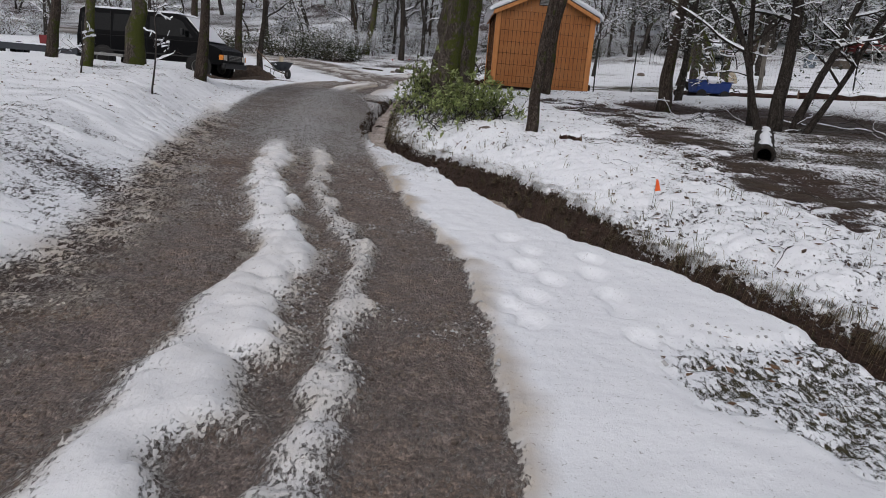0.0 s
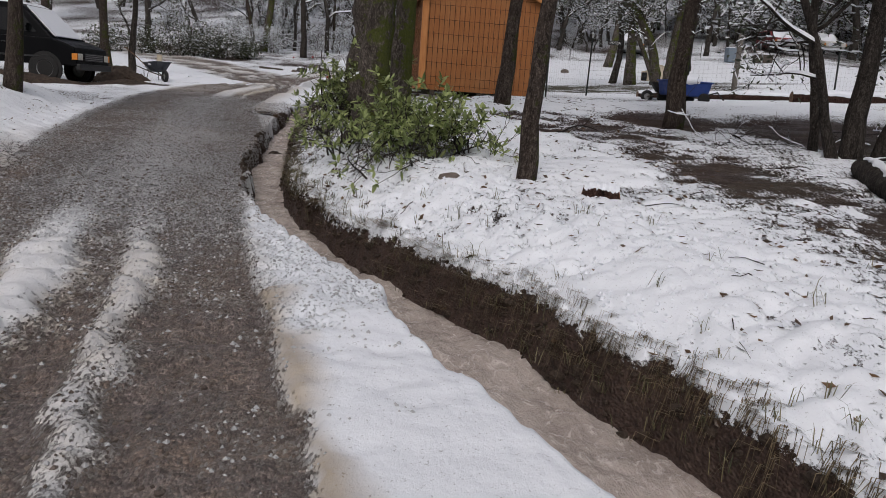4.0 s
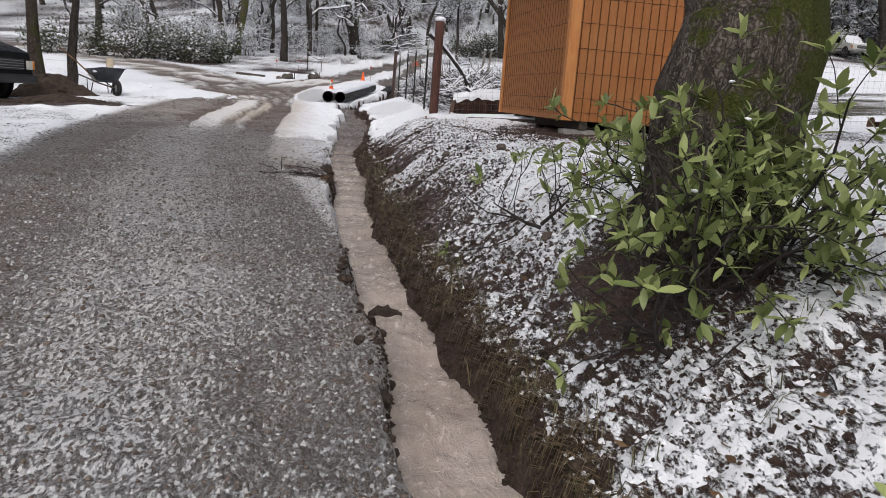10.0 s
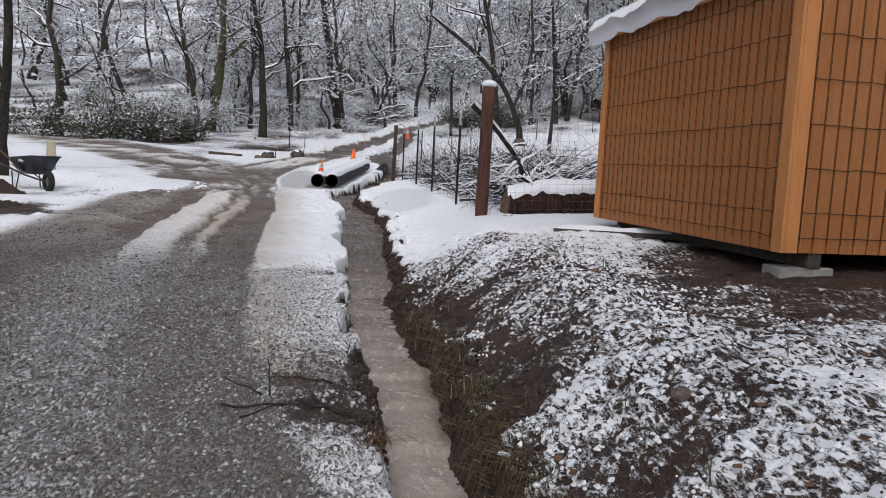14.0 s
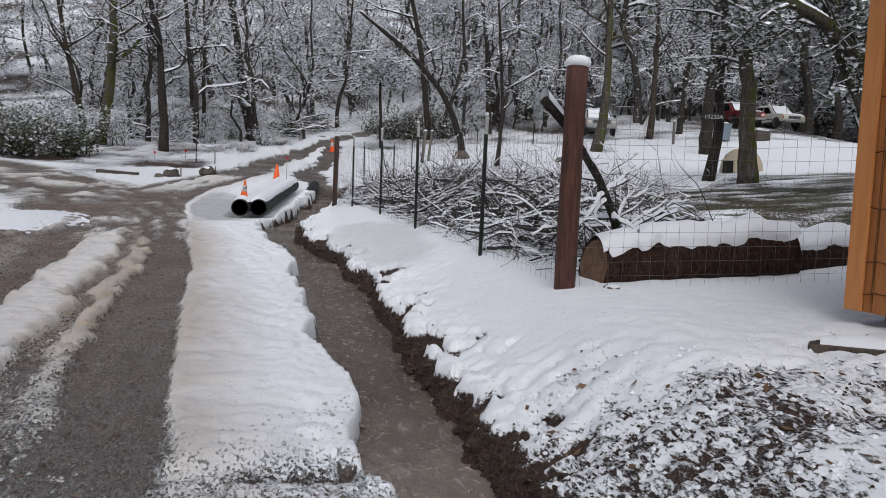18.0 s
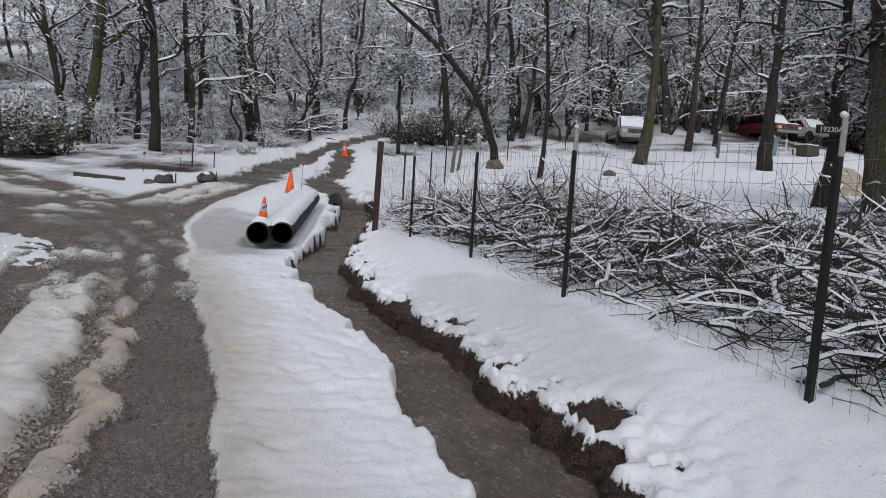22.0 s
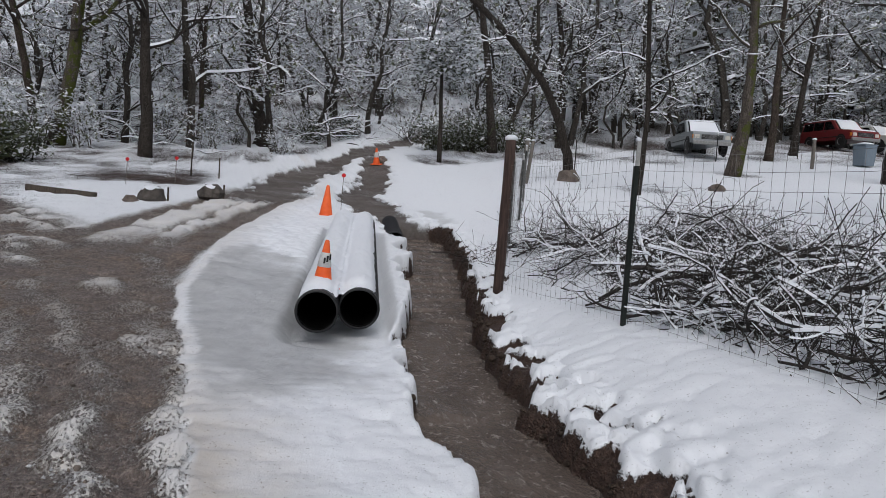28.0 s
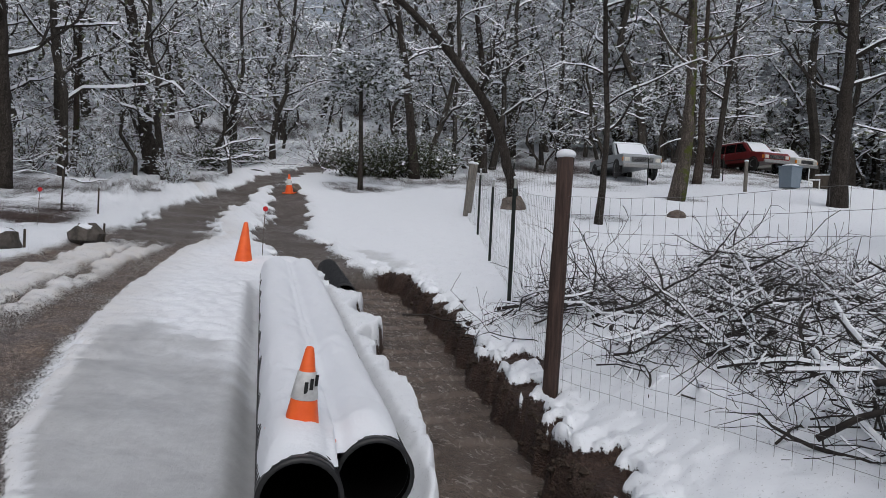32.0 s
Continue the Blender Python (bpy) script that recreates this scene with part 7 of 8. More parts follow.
for label, mat, x, y, turn in (("faded red estate car under snow across the field", RED_PAINT, 33.6, 58.5, -97), ("off-white estate car under snow across the field", WHITE_PAINT, 38.9, 61.0, -92)):
    vehicle("car", pose(x, y, g(x, y), 0, 0, turn), label, "car", suv_low, suv_up, 1.78, (1.35, -1.35), .34, mat, suv_win, ((1.03, 1.05), (.46, 1.58)), (1.15, 2.1, (1.0, .93), .75), (-2.0, .35, 1.64, .72))
truck_low = [(-2.5, .50), (-2.5, 1.02), (1.35, 1.06), (2.45, 1.02), (2.55, .95), (2.55, .50)]
truck_up = [(-.75, 1.00), (-.65, 1.62), (-.55, 1.72), (.55, 1.72), (.70, 1.66), (1.35, 1.06), (1.2, 1.0)]
truck = vehicle("pickup_truck", pose(19.8, 52.6, g(19.8, 52.6), 0, 0, -109) @ Matrix.Scale(.88, 4), "pale grey pickup truck with a snowy bonnet", "truck", truck_low, truck_up, 1.85, (1.65, -1.65), .38, SILVER_PAINT,
                [[(-.60, 1.10), (-.55, 1.60), (.50, 1.60), (1.0, 1.10)]], ((1.33, 1.09), (.71, 1.64)), (1.5, 2.45, (1.05, 1.0), .8), (-.55, .6, 1.72, .75), mirror=(.85, 1.15))
part("load_bed", box((1.6, 1.55, .04), (-1.65, 0, 1.04), .01), SNOW, truck, "load bed full of snow")


# ---- the yard by the van ----
def barrow_thing(m, label, tub_mat, load=None):
    ob = thing("wheelbarrow", m, label, "wheelbarrow", "barrows")
    tub = bmesh.new()
    lo = [(-.26, -.20, .32), (.30, -.16, .32), (.30, .16, .32), (-.26, .20, .32)]
    hi = [(-.42, -.32, .60), (.52, -.27, .66), (.52, .27, .66), (-.42, .32, .60)]
    vl, vh = [tub.verts.new(p) for p in lo], [tub.verts.new(p) for p in hi]
    tub.faces.new(vl[::-1])
    for k in range(4):
        tub.faces.new((vl[k], vl[(k + 1) % 4], vh[(k + 1) % 4], vh[k]))
    bmesh.ops.bevel(tub, geom=[e for e in tub.edges if len(e.link_faces) == 2], offset=.04, segments=3, affect="EDGES")
    bmesh.ops.solidify(tub, geom=list(tub.faces), thickness=.012)
    part("tub", tub, tub_mat, ob, smooth=True)
    rim = [(-.42, -.32, .605), (.52, -.27, .665), (.52, .27, .665), (-.42, .32, .605), (-.42, -.32, .605)]
    part("rolled_rim", npmesh("rolled_rim", *tube(rim, .013, 6), smooth=True, mats=[tub_mat]), None, ob)
    for s in (-1, 1):
        part("handle", npmesh("handle", *tube([(.62, s * .06, .20), (.1, s * .22, .30), (-.45, s * .27, .40), (-.95, s * .29, .48)], .019, 8), smooth=True, mats=[DARK_WOOD]), None, ob)
        part("leg", npmesh("leg", *tube([(-.12, s * .24, .33), (-.26, s * .25, .03), (-.42, s * .25, .02), (-.46, s * .25, .36)], .012, 6), smooth=True, mats=[RUBBER]), None, ob)
        part("brace", npmesh("brace", *tube([(.35, s * .15, .33), (.60, s * .05, .20)], .012, 6), smooth=True, mats=[RUBBER]), None, ob)
    wh = part("wheel", lathe([(.10, -.04), (.18, -.045), (.20, -.02), (.20, .02), (.18, .045), (.10, .04)], 20, "y"), RUBBER, ob, m=pose(.62, 0, .20), smooth=True)
    part("hub", lathe([(0, -.03), (.10, -.02), (.10, .02), (0, .03)], 14, "y"), STEEL, wh)
    if load is not None:
        part("snow", npmesh("snow", *blob((.02, 0, .56), .30, np.random.RandomState(9), 14, 6, .35, .12), smooth=True, mats=[SNOW]), None, ob, "snow filling the tub")
    return ob


b = barrow_thing(at_ground(-5.4, 25.1, 0, -50), "dark steel wheelbarrow with snow in its tub", DARK_PAINT, 1)
shovel = thing("shovel", at_ground(-5.75, 25.05, .52, 160) @ pose(0, 0, 0, 0, -35, 0), "wooden-handled shovel resting in the barrow", "shovel")
part("handle", npmesh("handle", *tube([(0, 0, 0), (.5, 0, .02), (.95, 0, .0)], .018, 8), smooth=True, mats=[LOG_END]), None, shovel)
part("blade", box((.26, .2, .012), (-.14, 0, -.01), .004, taper=(.95, .9)), STEEL, shovel)
part("grip", npmesh("grip", *tube([(.95, -.06, 0), (.98, 0, 0), (.95, .06, 0)], .016, 8), smooth=True, mats=[LOG_END]), None, shovel)
ob = thing("wooden_post", at_ground(-6.5, 29.2), "short pale wooden post beside the forking track", "post")
part("shaft", npmesh("shaft", *tube([(0, 0, -.1), (.01, 0, .4), (.02, 0, .85)], [.11, .105, .10], 14), smooth=True, mats=[CREAM]), None, ob)


def heap(x, y, rx, ry, h, seed, label, mat=None, snow=0.0):
    """A heap of earth with clods."""
    n1, n2 = 44, 30
    rng = np.random.RandomState(seed)
    A, B = np.meshgrid(np.linspace(-1.15, 1.15, n1), np.linspace(-1.15, 1.15, n2), indexing="ij")
    d = np.sqrt(A**2 + B**2) + (grain(A * 3 + seed, B * 3, 3) - .5) * .5
    X, Y = x + A * rx, y + B * ry
    Z = ground(X, Y) + h * ease(1.0, .05, d) + (grain(X * 7, Y * 7, 3) - .5) * .10 * ease(1.1, .6, d) - .06 * ease(.8, 1.1, d) + .03
    i, j = np.meshgrid(np.arange(n1 - 1), np.arange(n2 - 1), indexing="ij")
    ob = thing("earth_heap", pose(0, 0, 0), label, "earth heap", "earth heaps")
    part("earth", npmesh("earth", np.stack([X, Y, Z], -1), np.stack([i * n2 + j, (i + 1) * n2 + j, (i + 1) * n2 + j + 1, i * n2 + j + 1], -1).reshape(-1, 4), None, True, mats=[mat or DIRT]), None, ob)
    s, w = Soup(), Soup()
    for _ in range(260):
        a, q = rng.uniform(0, 6.28), rng.uniform(0, 1) ** .5
        px, py = x + math.cos(a) * rx * q, y + math.sin(a) * ry * q
        pz = g(px, py) + h * float(ease(1.0, .05, q)) + .01
        s.add(*blob((px, py, pz), rng.uniform(.015, .055), rng, 6, 4, .8, .3))
        if rng.uniform() < snow:
            w.add(*blob((px, py, pz + .05), rng.uniform(.04, .12), rng, 7, 4, .4, .2))
    tagged(part("clodding", s.mesh("clodding", [mat or DIRT], mat is SNOW), None, ob), kind="stuff")
    if snow:
        tagged(part("snow", w.mesh("snow", [SNOW], True), None, ob, "patches of snow"), kind="stuff")


heap(-6.3, 24.2, 1.0, .8, .48, 1, "heap of dug brown earth behind the van's nose")
heap(-8.2, 20.4, 2.4, .65, .26, 2, "long low heap of leafy earth along the van")
heap(-5.3, 21.6, 1.0, .7, .10, 3, "low spread of churned mud by the van")
heap(-3.9, 27.2, 1.5, 2.4, .16, 4, "ploughed bank of snow at the junction", SNOW)
heap(-5.5, 28.2, 1.6, 1.4, .20, 5, "ploughed bank of snow behind the barrow", SNOW)
trailer = thing("flat_trailer", at_ground(-14.5, 20.9, .1, 4), "long dark flatbed trailer in the verge wood", "trailer")
part("deck", box((6.5, 1.8, .12), (0, 0, .42), .02), DARK_WOOD, trailer)
part("beam", box((6.5, .08, .22), (0, -.9, .34), .01), DARK_PAINT, trailer)
part("drawbar", box((1.3, .1, .1), (3.8, 0, .40), .01), STEEL, trailer)
part("deck_snow", box((6.3, 1.7, .05), (0, 0, .545), .02, 2), SNOW, trailer, "thin snow on the deck")
for x in (-.5, .4):
    for s in (-1, 1):
        wheel(trailer, x, s * .8, .32, .2, s)
crate = thing("red_crate", at_ground(-12.6, 20.9, .72), "small red plastic crate on the trailer", "crate")
part("tub", box((.36, .5, .30), (0, 0, 0), .02, 2, (1.1, 1.1)), RED_PAINT, crate)

# ---- the lower field: blue cart and black barrow ----
barrow_thing(at_ground(8.3, 14.6, -.05, 175) @ Matrix.Scale(.66, 4), "black wheelbarrow standing in the snow", RUBBER, None)
cart = thing("garden_cart", at_ground(8.52, 14.2, -.05, 8) @ Matrix.Scale(.88, 4), "blue plastic garden cart with snow on it", "cart")
part("tub", box((.95, .60, .34), (0, 0, .20), .05, 3, (1.12, 1.15)), BLUE_PLASTIC, cart)
part("rim", box((1.10, .72, .03), (0, 0, .53), .01, 2), BLUE_PLASTIC, cart)
part("snow", npmesh("snow", *blob((0, 0, .55), .42, np.random.RandomState(4), 14, 6, .35, .14), smooth=True, mats=[SNOW]), None, cart, "snow heaped in the cart")
for x in (-.35, .35):
    for s in (-1, 1):
        part("wheel", lathe([(0, -.02), (.12, -.03), (.15, -.02), (.15, .02), (.12, .03), (0, .02)], 18, "y"), RUBBER, cart, m=pose(x, s * .34, .15))
part("drawbar", npmesh("drawbar", *tube([(.5, 0, .22), (.9, 0, .35), (1.15, 0, .12)], .016, 8), smooth=True, mats=[RUBBER]), None, cart)

# ---- the fenced field: kennel, number board, bin, chair ----
ig = thing("dog_kennel", at_ground(15.0, 33.6, 0, 205), "cream dome-shaped plastic kennel in the field", "kennel")
part("dome", lathe([(.62, 0), (.64, .12), (.60, .36), (.48, .60), (.28, .76), (0, .82)], 28), CREAM, ig, smooth=True)
part("porch", box((.45, .52, .46), (.60, 0, 0), .10, 3), CREAM, ig)
# the porch is solid; a black sheet paints the shade of its opening
part("doorway", box((.02, .34, .36), (.826, 0, .02), .005), RUBBER, ig, "flat black sheet standing for the unlit doorway")
sign = thing("number_board", pose(12.02, 31.02, g(12.15, 31.3) + 1.62, 0, 0, -24), "black board with a white painted number on the oak", "sign")
part("board", box((.62, .02, .19), (0, 0, 0), .003), SIGN_BLACK, sign)
text = bpy.data.curves.new("digits", "FONT")
text.body, text.size, text.align_x, text.extrude = "19230A", .155, "CENTER", .002
tmp = bpy.data.objects.new("tmp", text)
digits = bpy.data.meshes.new_from_object(tmp)
bpy.data.objects.remove(tmp)
part("digits", digits, SIGN_WHITE, sign, "white painted digits", m=pose(0, -.0145, .042, 90, 0, 0))
bin_ob = thing("rubbish_bin", at_ground(25.4, 48.7), "blue-grey plastic bin in the snow", "bin")
part("body", box((.55, .6, .85), (0, 0, .05), .03, 2, (1.15, 1.15)), BIN_GREY, bin_ob)
part("lid", box((.68, .74, .06), (0, 0, .90), .02, 2), BIN_GREY, bin_ob)
part("snow", npmesh("snow", *blob((0, 0, .97), .33, np.random.RandomState(2), 12, 5, .25, .1), smooth=True, mats=[SNOW]), None, bin_ob)
chair = thing("garden_chair", at_ground(26.5, 48.4, 0, 40), "white plastic garden chair in the snow", "chair")
part("seat", box((.45, .45, .03), (0, 0, .40), .01), SIGN_WHITE, chair)
part("backrest", box((.45, .03, .45), (0, .22, .43), .01), SIGN_WHITE, chair)
for x in (-.2, .2):
    for y in (-.2, .2):
        part("leg", box((.035, .035, .40), (x, y, 0), .004), SIGN_WHITE, chair)
crates = thing("wooden_crate", at_ground(27.6, 48.6, 0, 15), "dark wooden box beside the bin", "crate")
part("walls", box((1.1, .8, .55), (0, 0, 0), .02), DARK_WOOD, crates)
part("snow", box((1.0, .7, .06), (0, 0, .55), .02, 2), SNOW, crates)

# ---- small cover: stones, litter, grass, clods of snow ----
lit = np.random.RandomState(99)


def over(x, y):
    return surface(np.asarray(x, float), np.asarray(y, float))


n = 9000
px, py = lit.uniform(-3.4, 3.2, n), lit.uniform(-3.8, 29, n)
pz, cov = over(px, py)
ok = (cov[:, 0] < .62) & (cov[:, 2] < .6)
stones = Soup()
for x, y, z in zip(px[ok], py[ok], pz[ok]):
    stones.add(*blob((x, y, z + .002), lit.uniform(.006, .016), lit, 5, 3, .7, .3))
tagged(new("gravel", stones.mesh("gravel", [ROCK], False)), "loose gravel strewn over the track", "gravel", kind="stuff")
n = 5200
px = np.concatenate([lit.uniform(.8, 5.5, n), lit.uniform(-6, -1, n // 3)])
py = np.concatenate([lit.uniform(-3, 19, n), lit.uniform(-3, 16, n // 3)])
pz, cov = over(px, py)
ok = (cov[:, 0] < .85) & (cov[:, 2] > .5) & (np.abs(px / PLAN - np.interp(py / PLAN, DITCHY, DITCHX)) > np.interp(py / PLAN, DITCHY, DITCHW) + .02)
litter = Soup()
V, Q = leaves(np.stack([px[ok], py[ok], pz[ok] + .006], 1), .05, lit, .85, .5)
litter.add(V, Q)
tagged(new("leaf_litter", litter.mesh("leaf_litter", [LEAF_DEAD])), "dead brown oak leaves on mud and snow", "leaf litter", kind="stuff")
# grass and weeds along the ditch lip and through the snow
blades = Soup()
gy_ = lit.uniform(-3.5, 15, 520)
for k, y in enumerate(gy_):
    dx, w = np.interp(y / PLAN, DITCHY, DITCHX) * PLAN, np.interp(y / PLAN, DITCHY, DITCHW) * PLAN
    x = dx + w + abs(lit.normal()) * (.12 if k % 3 else .8) + .03
    z = top(x, y) if k % 3 == 0 else float(surface(np.array([x]), np.array([y]))[0][0])
    for _ in range(lit.randint(3, 8)):
        h, a = lit.uniform(.04, .13), lit.uniform(0, 6.28)
        d = np.array([math.cos(a), math.sin(a), 0]) * h * lit.uniform(.2, 1.0)
        s = np.array([-math.sin(a), math.cos(a), 0]) * .0022
        p = np.array([x + lit.normal() * .02, y + lit.normal() * .02, z - .01])
        mid_, tip = p + d * .4 + np.array([0, 0, h * .7]), p + d + np.array([0, 0, h * (.9 if lit.uniform() < .5 else .5)])
        blades.add([p - s, p + s, mid_ + s * .8, mid_ - s * .8, tip], [(0, 1, 2, 3)], [(3, 2, 4)])
tagged(new("grass", blades.mesh("grass", [GRASS])), "tufts of wet grass and weeds along the ditch", "grass", kind="stuff")
# twigs lying about
tw = Soup()
for k in range(420):
    if k % 4 == 0:
        x, y = lit.uniform(-6, -1.2), lit.uniform(-1, 13)
    else:
        x, y = lit.uniform(1.6, 6.5), lit.uniform(-2, 15)
    if x > 0 and x / PLAN < np.interp(y / PLAN, DITCHY, DITCHX) + np.interp(y / PLAN, DITCHY, DITCHW) + .5:
        continue
    if x < 0 and x / PLAN > np.interp(y / PLAN, LEFTY, LEFTX) - .6:
        continue
    a, ln = lit.uniform(0, 6.28), lit.uniform(.06, .30)
    q = curve((x, y, 0), (math.cos(a), math.sin(a), 0), ln, 4, .16, lit)
    q[:, 2] = surface(q[:, 0], q[:, 1])[0] + .008
    tw.add(*tube(q, np.linspace(.0035, .0015, 5) * lit.uniform(.4, 1.2), 4, False))
tagged(new("fallen_twigs", tw.mesh("fallen_twigs", [TWIG])), "dark fallen twigs scattered over snow and mud", "twigs", kind="stuff")
# sticks washed up at the ditch's edge, and a tussock of dead grass
drift = thing("stick_pile", Matrix.Identity(4), "dark wet sticks washed up beside the ditch", "sticks")
for x, y, a, ln, r, up in ((-.40, 13.20, .05, .42, .007, .02), (-.18, 13.28, 1.75, .20, .005, .55), (-.22, 13.30, 2.4, .24, .006, .12), (-.05, 13.22, -.75, .60, .010, .02), (.02, 13.30, -1.15, .45, .007, .03), (.10, 12.95, -.35, .40, .006, .05), (-.30, 13.05, .5, .30, .005, .02), (.12, 13.45, 2.9, .34, .006, .04)):
    q = curve((x, y, 0), (math.cos(a), math.sin(a), 0), ln, 6, .10, lit)
    q[:, 2] = surface(q[:, 0], q[:, 1])[0] + r + up * np.linspace(0, ln, 7)
    V, Q, T = tube(q, np.linspace(r, r * .4, 7), 6, True)
    part("stick", npmesh("stick", V, Q, T, True, mats=[TWIG]), None, drift)
tuft = Soup()
for k in range(70):
    a, h = lit.uniform(0, 6.28), lit.uniform(.05, .13)
    p = np.array([.27 + lit.normal() * .04, 12.72 + lit.normal() * .03, top(.25, 12.72) - .03])
    d = np.array([math.cos(a) * .5 + .5, math.sin(a) * .5 - .3, 0]) * h
    w = np.array([-math.sin(a), math.cos(a), 0]) * .0028
    m_, e_ = p + d * .5 + np.array([0, 0, h * .7]), p + d * 1.3 + np.array([0, 0, h * .25])
    tuft.add([p - w, p + w, m_ + w * .8, m_ - w * .8, e_], [(0, 1, 2, 3)], [(3, 2, 4)])
tagged(new("grass_tussock", tuft.mesh("grass_tussock", [LEAF_DEAD])), "brown dead grass drooping into the ditch", "grass", kind="stuff")
# clods of earth along the ditch sides and rounded clumps of snow along its rim


def beside(y, side, out):
    """The place that far out from the water's edge."""
    q = y / PLAN
    return (np.interp(q, DITCHY, DITCHX) + side * (np.interp(q, DITCHY, DITCHW) + out)) * PLAN


def lumps_on(xs, ys, lo, hi, rng, sides, rings, squash, sink, want):
    """Uneven lumps at the places that want accepts."""
    soup = Soup()
    zs, cov = over(xs, ys)
    for x, y, z, c in zip(xs, ys, zs, cov):
        if want(c):
            r = rng.uniform(lo, hi) * rng.uniform(.6, 1.0)
            V, Q = blob((0, 0, 0), r, rng, sides, rings, squash, .22)
            V = V * np.array([rng.uniform(.8, 1.3), rng.uniform(.8, 1.3), 1.0])
            a = rng.uniform(0, 6.28)
            V = np.stack([V[:, 0] * math.cos(a) - V[:, 1] * math.sin(a), V[:, 0] * math.sin(a) + V[:, 1] * math.cos(a), V[:, 2]], 1)
            soup.add(V + np.array([x, y, z + r * sink]), Q)
    return soup


n = 2600
cy_, cs_ = lit.uniform(-2.5, 37.0, n), np.where(lit.uniform(size=n) < .6, 1, -1)
cx_ = beside(cy_, cs_, lit.normal(size=n) * .05 + np.where(cs_ > 0, np.interp(cy_ / PLAN, WALLY, WALLW) * lit.uniform(0, 1.1, n), .0) + .03)
tagged(new("earth_clods", lumps_on(cx_, cy_, .010, .042, lit, 6, 4, .75, .2, lambda c: c[0] < .5).mesh("earth_clods", [DIRT], False)), "wet dark clods of earth along the ditch sides", "earth", kind="stuff")

def chips(name, xs, ys, want, lo, hi, mats, label, category):
    """Many small angular crumbs lying on the surface."""
    zs, cov = over(xs, ys)
    ok = want(cov)
    P = np.stack([xs, ys, zs], 1)[ok]
    k = len(P)
    V0 = np.array([(1, 0, 0), (0, 1, 0), (-1, 0, 0), (0, -1, 0), (0, 0, .8), (0, 0, -.8)])
    T0 = np.array([(0, 1, 4), (1, 2, 4), (2, 3, 4), (3, 0, 4), (1, 0, 5), (2, 1, 5), (3, 2, 5), (0, 3, 5)])
    V = V0[None] * lit.uniform(.65, 1.3, (k, 6, 3)) * (lit.uniform(lo, hi, (k, 1, 1)) * lit.uniform(.55, 1.0, (k, 1, 1)))
    a = lit.uniform(0, 6.28, (k, 1))
    V = np.stack([V[..., 0] * np.cos(a) - V[..., 1] * np.sin(a), V[..., 0] * np.sin(a) + V[..., 1] * np.cos(a), V[..., 2]], -1) + P[:, None]
    T = T0[None] + 6 * np.arange(k)[:, None, None]
    tagged(new(name, npmesh(name, V.reshape(-1, 3), None, T.reshape(-1, 3), False, mats=mats)), label, category, kind="stuff")


n = 42000
cy_ = -3.2 + 30 * lit.uniform(0, 1, n)
cx_ = beside(cy_, -1, lit.uniform(.05, 3.4, n))
chips("slush_crumbs", cx_[: n // 2], cy_[: n // 2], lambda c: (c[:, 0] > .34) & (c[:, 0] < .9) & (c[:, 2] < .6), .006, .017, [SLUSH], "grey icy crumbs of snow over the gravel", "slush")
chips("gravel_chips", cx_[n // 2 :], cy_[n // 2 :], lambda c: (c[:, 0] < .72) & (c[:, 2] < .6), .005, .014, [ROCK], "dark wet gravel chips on the track", "gravel")
n = 16000
cy_ = lit.uniform(1.5, 17.0, n)
cx_ = beside(cy_, 1, lit.uniform(0, 1, n) ** 1.3 * 2.4 + .05)
chips("snow_crumbs", cx_[: n // 2], cy_[: n // 2], lambda c: (c[:, 0] > .38) & (c[:, 0] < .95), .008, .022, [SNOW], "crumbs of snow over grass and mud", "snow")
chips("mud_crumbs", cx_[n // 2 :], cy_[n // 2 :], lambda c: (c[:, 0] < .62), .005, .014, [DIRT], "crumbs of dark mud among the snow", "earth")
n = 15000
cy_, cs_ = lit.uniform(-2.5, 37.2, n), np.where(lit.uniform(size=n) < .62, 1, -1)
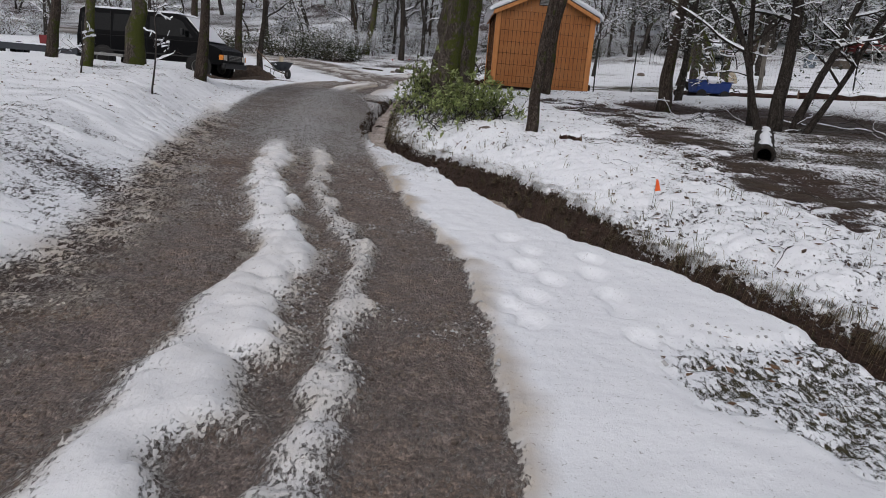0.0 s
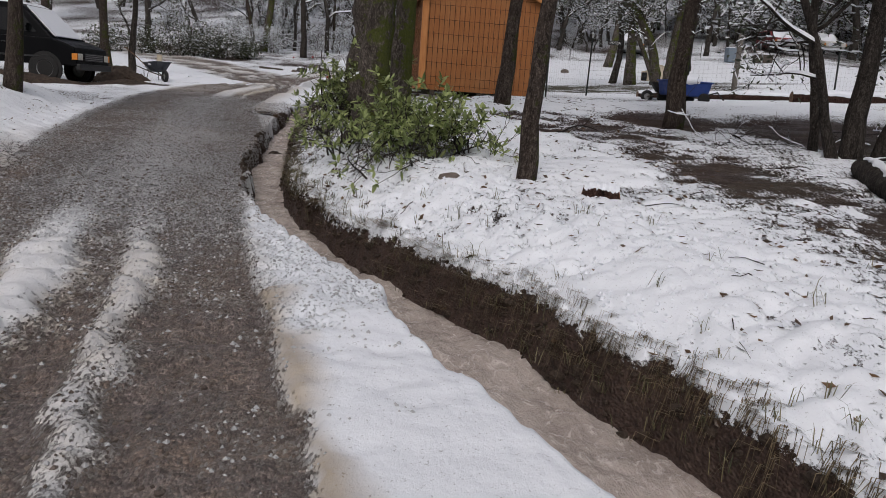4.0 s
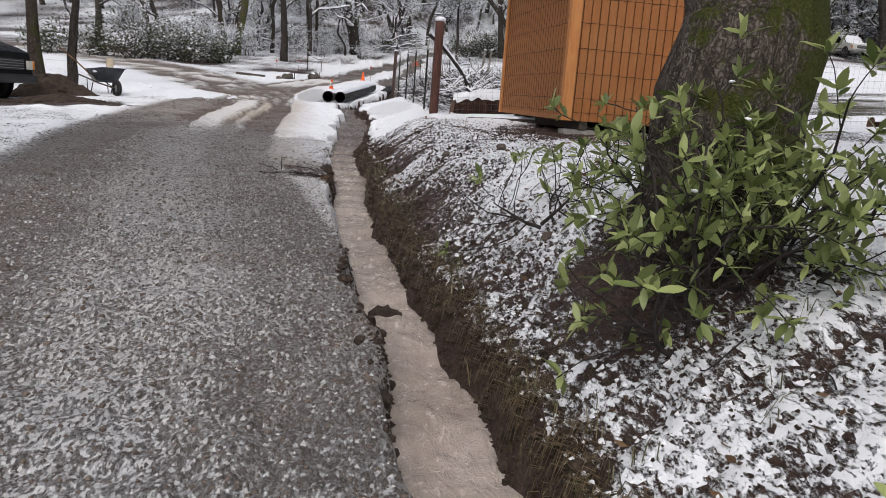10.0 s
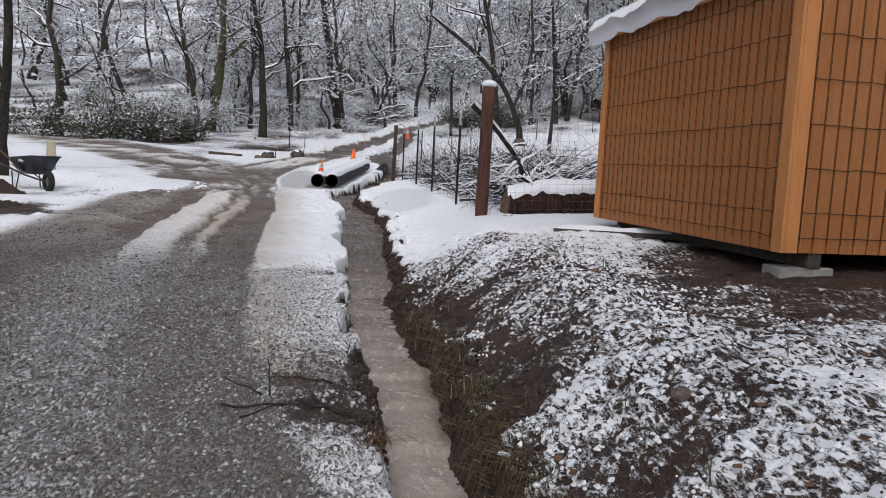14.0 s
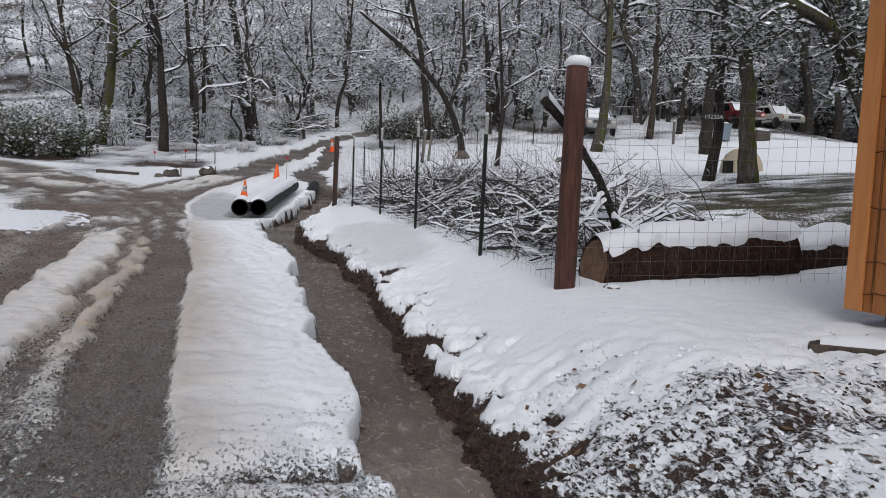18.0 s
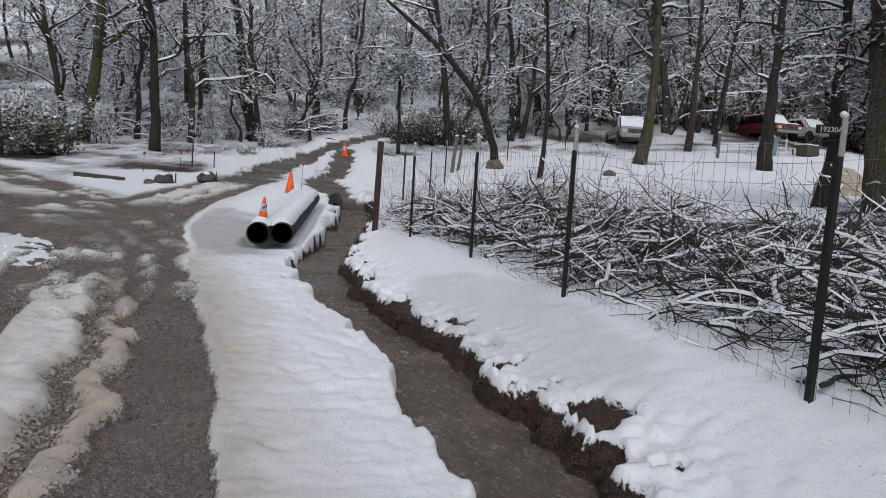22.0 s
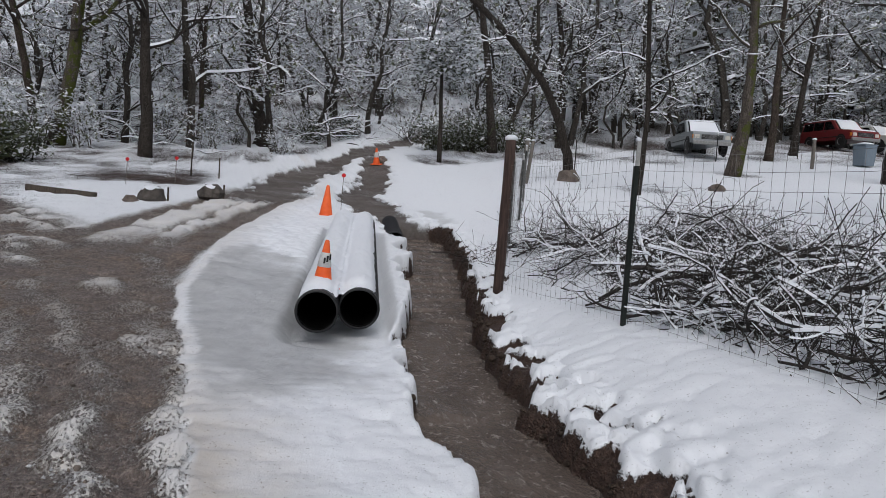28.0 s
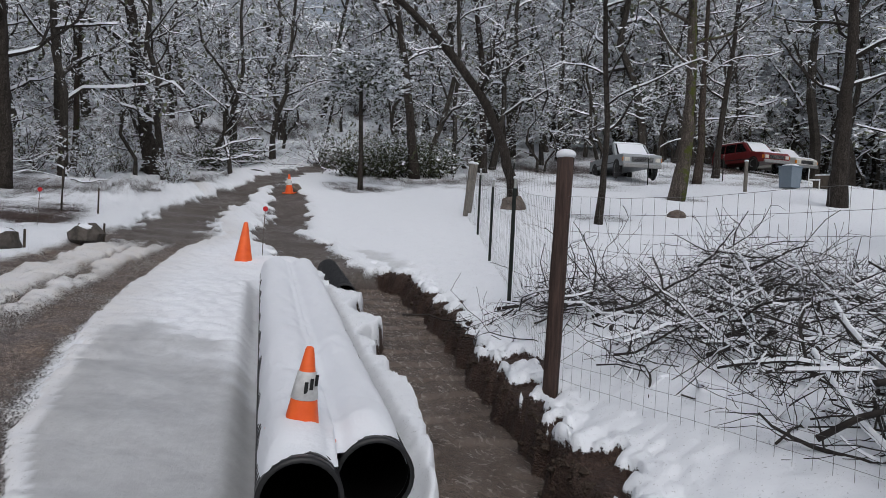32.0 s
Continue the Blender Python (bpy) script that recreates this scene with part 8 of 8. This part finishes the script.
cx_ = beside(cy_, cs_, lit.normal(size=n) * .035 + np.where(cs_ > 0, (np.interp(cy_ / PLAN, WALLY, WALLW) + .12) * lit.uniform(0, 1.0, n), .01))
chips("bank_crumbs", cx_, cy_, lambda c: c[:, 0] < .6, .006, .024, [DIRT], "wet dark earth crumbling from the ditch sides", "earth")
# brown grass hanging over the cut bank
blades = Soup()
for _ in range(1500):
    y = lit.uniform(-2.0, 15.0)
    edge_x = (np.interp(y / PLAN, DITCHY, DITCHX) + np.interp(y / PLAN, DITCHY, DITCHW)) * PLAN
    x = edge_x + lit.uniform(.03, .22) + np.interp(y / PLAN, WALLY, WALLW) * PLAN * lit.uniform(.0, 1.1)
    z = top(x, y)
    for _ in range(lit.randint(4, 9)):
        ln = lit.uniform(.08, .22)
        p = np.array([x + lit.normal() * .02, y + lit.normal() * .03, z - .005])
        d = np.array([-lit.uniform(.3, .9), lit.normal() * .35, 0])
        s = np.array([0, 1, 0]) * .0032
        mid_ = p + d * ln * .45 + np.array([0, 0, ln * .12])
        tip = p + d * ln * .7 - np.array([0, 0, ln * lit.uniform(.3, .8)])
        blades.add([p - s, p + s, mid_ + s * .8, mid_ - s * .8, tip], [(0, 1, 2, 3)], [(3, 2, 4)])
tagged(new("bank_grass", blades.mesh("bank_grass", [DEAD_GRASS])), "limp brown grass hanging over the cut ditch bank", "grass", kind="stuff")
# crumbled earth on the cut bank below the shed
crumb = Soup()
n = 800
py = lit.uniform(7.4, 17.4, n)
px = (np.interp(py / PLAN, DITCHY, DITCHX) + np.interp(py / PLAN, DITCHY, DITCHW)) * PLAN + lit.uniform(.0, 1.0, n) ** 1.6 * .34
pz, cov = over(px, py)
for x, y, z in zip(px[cov[:, 0] < .5], py[cov[:, 0] < .5], pz[cov[:, 0] < .5]):
    crumb.add(*blob((x, y, z + .003), lit.uniform(.008, .026), lit, 6, 4, .75, .35))
tagged(new("crumbled_earth", crumb.mesh("crumbled_earth", [DIRT], False)), "crumbs of wet dark earth over the cut bank", "earth", kind="stuff")
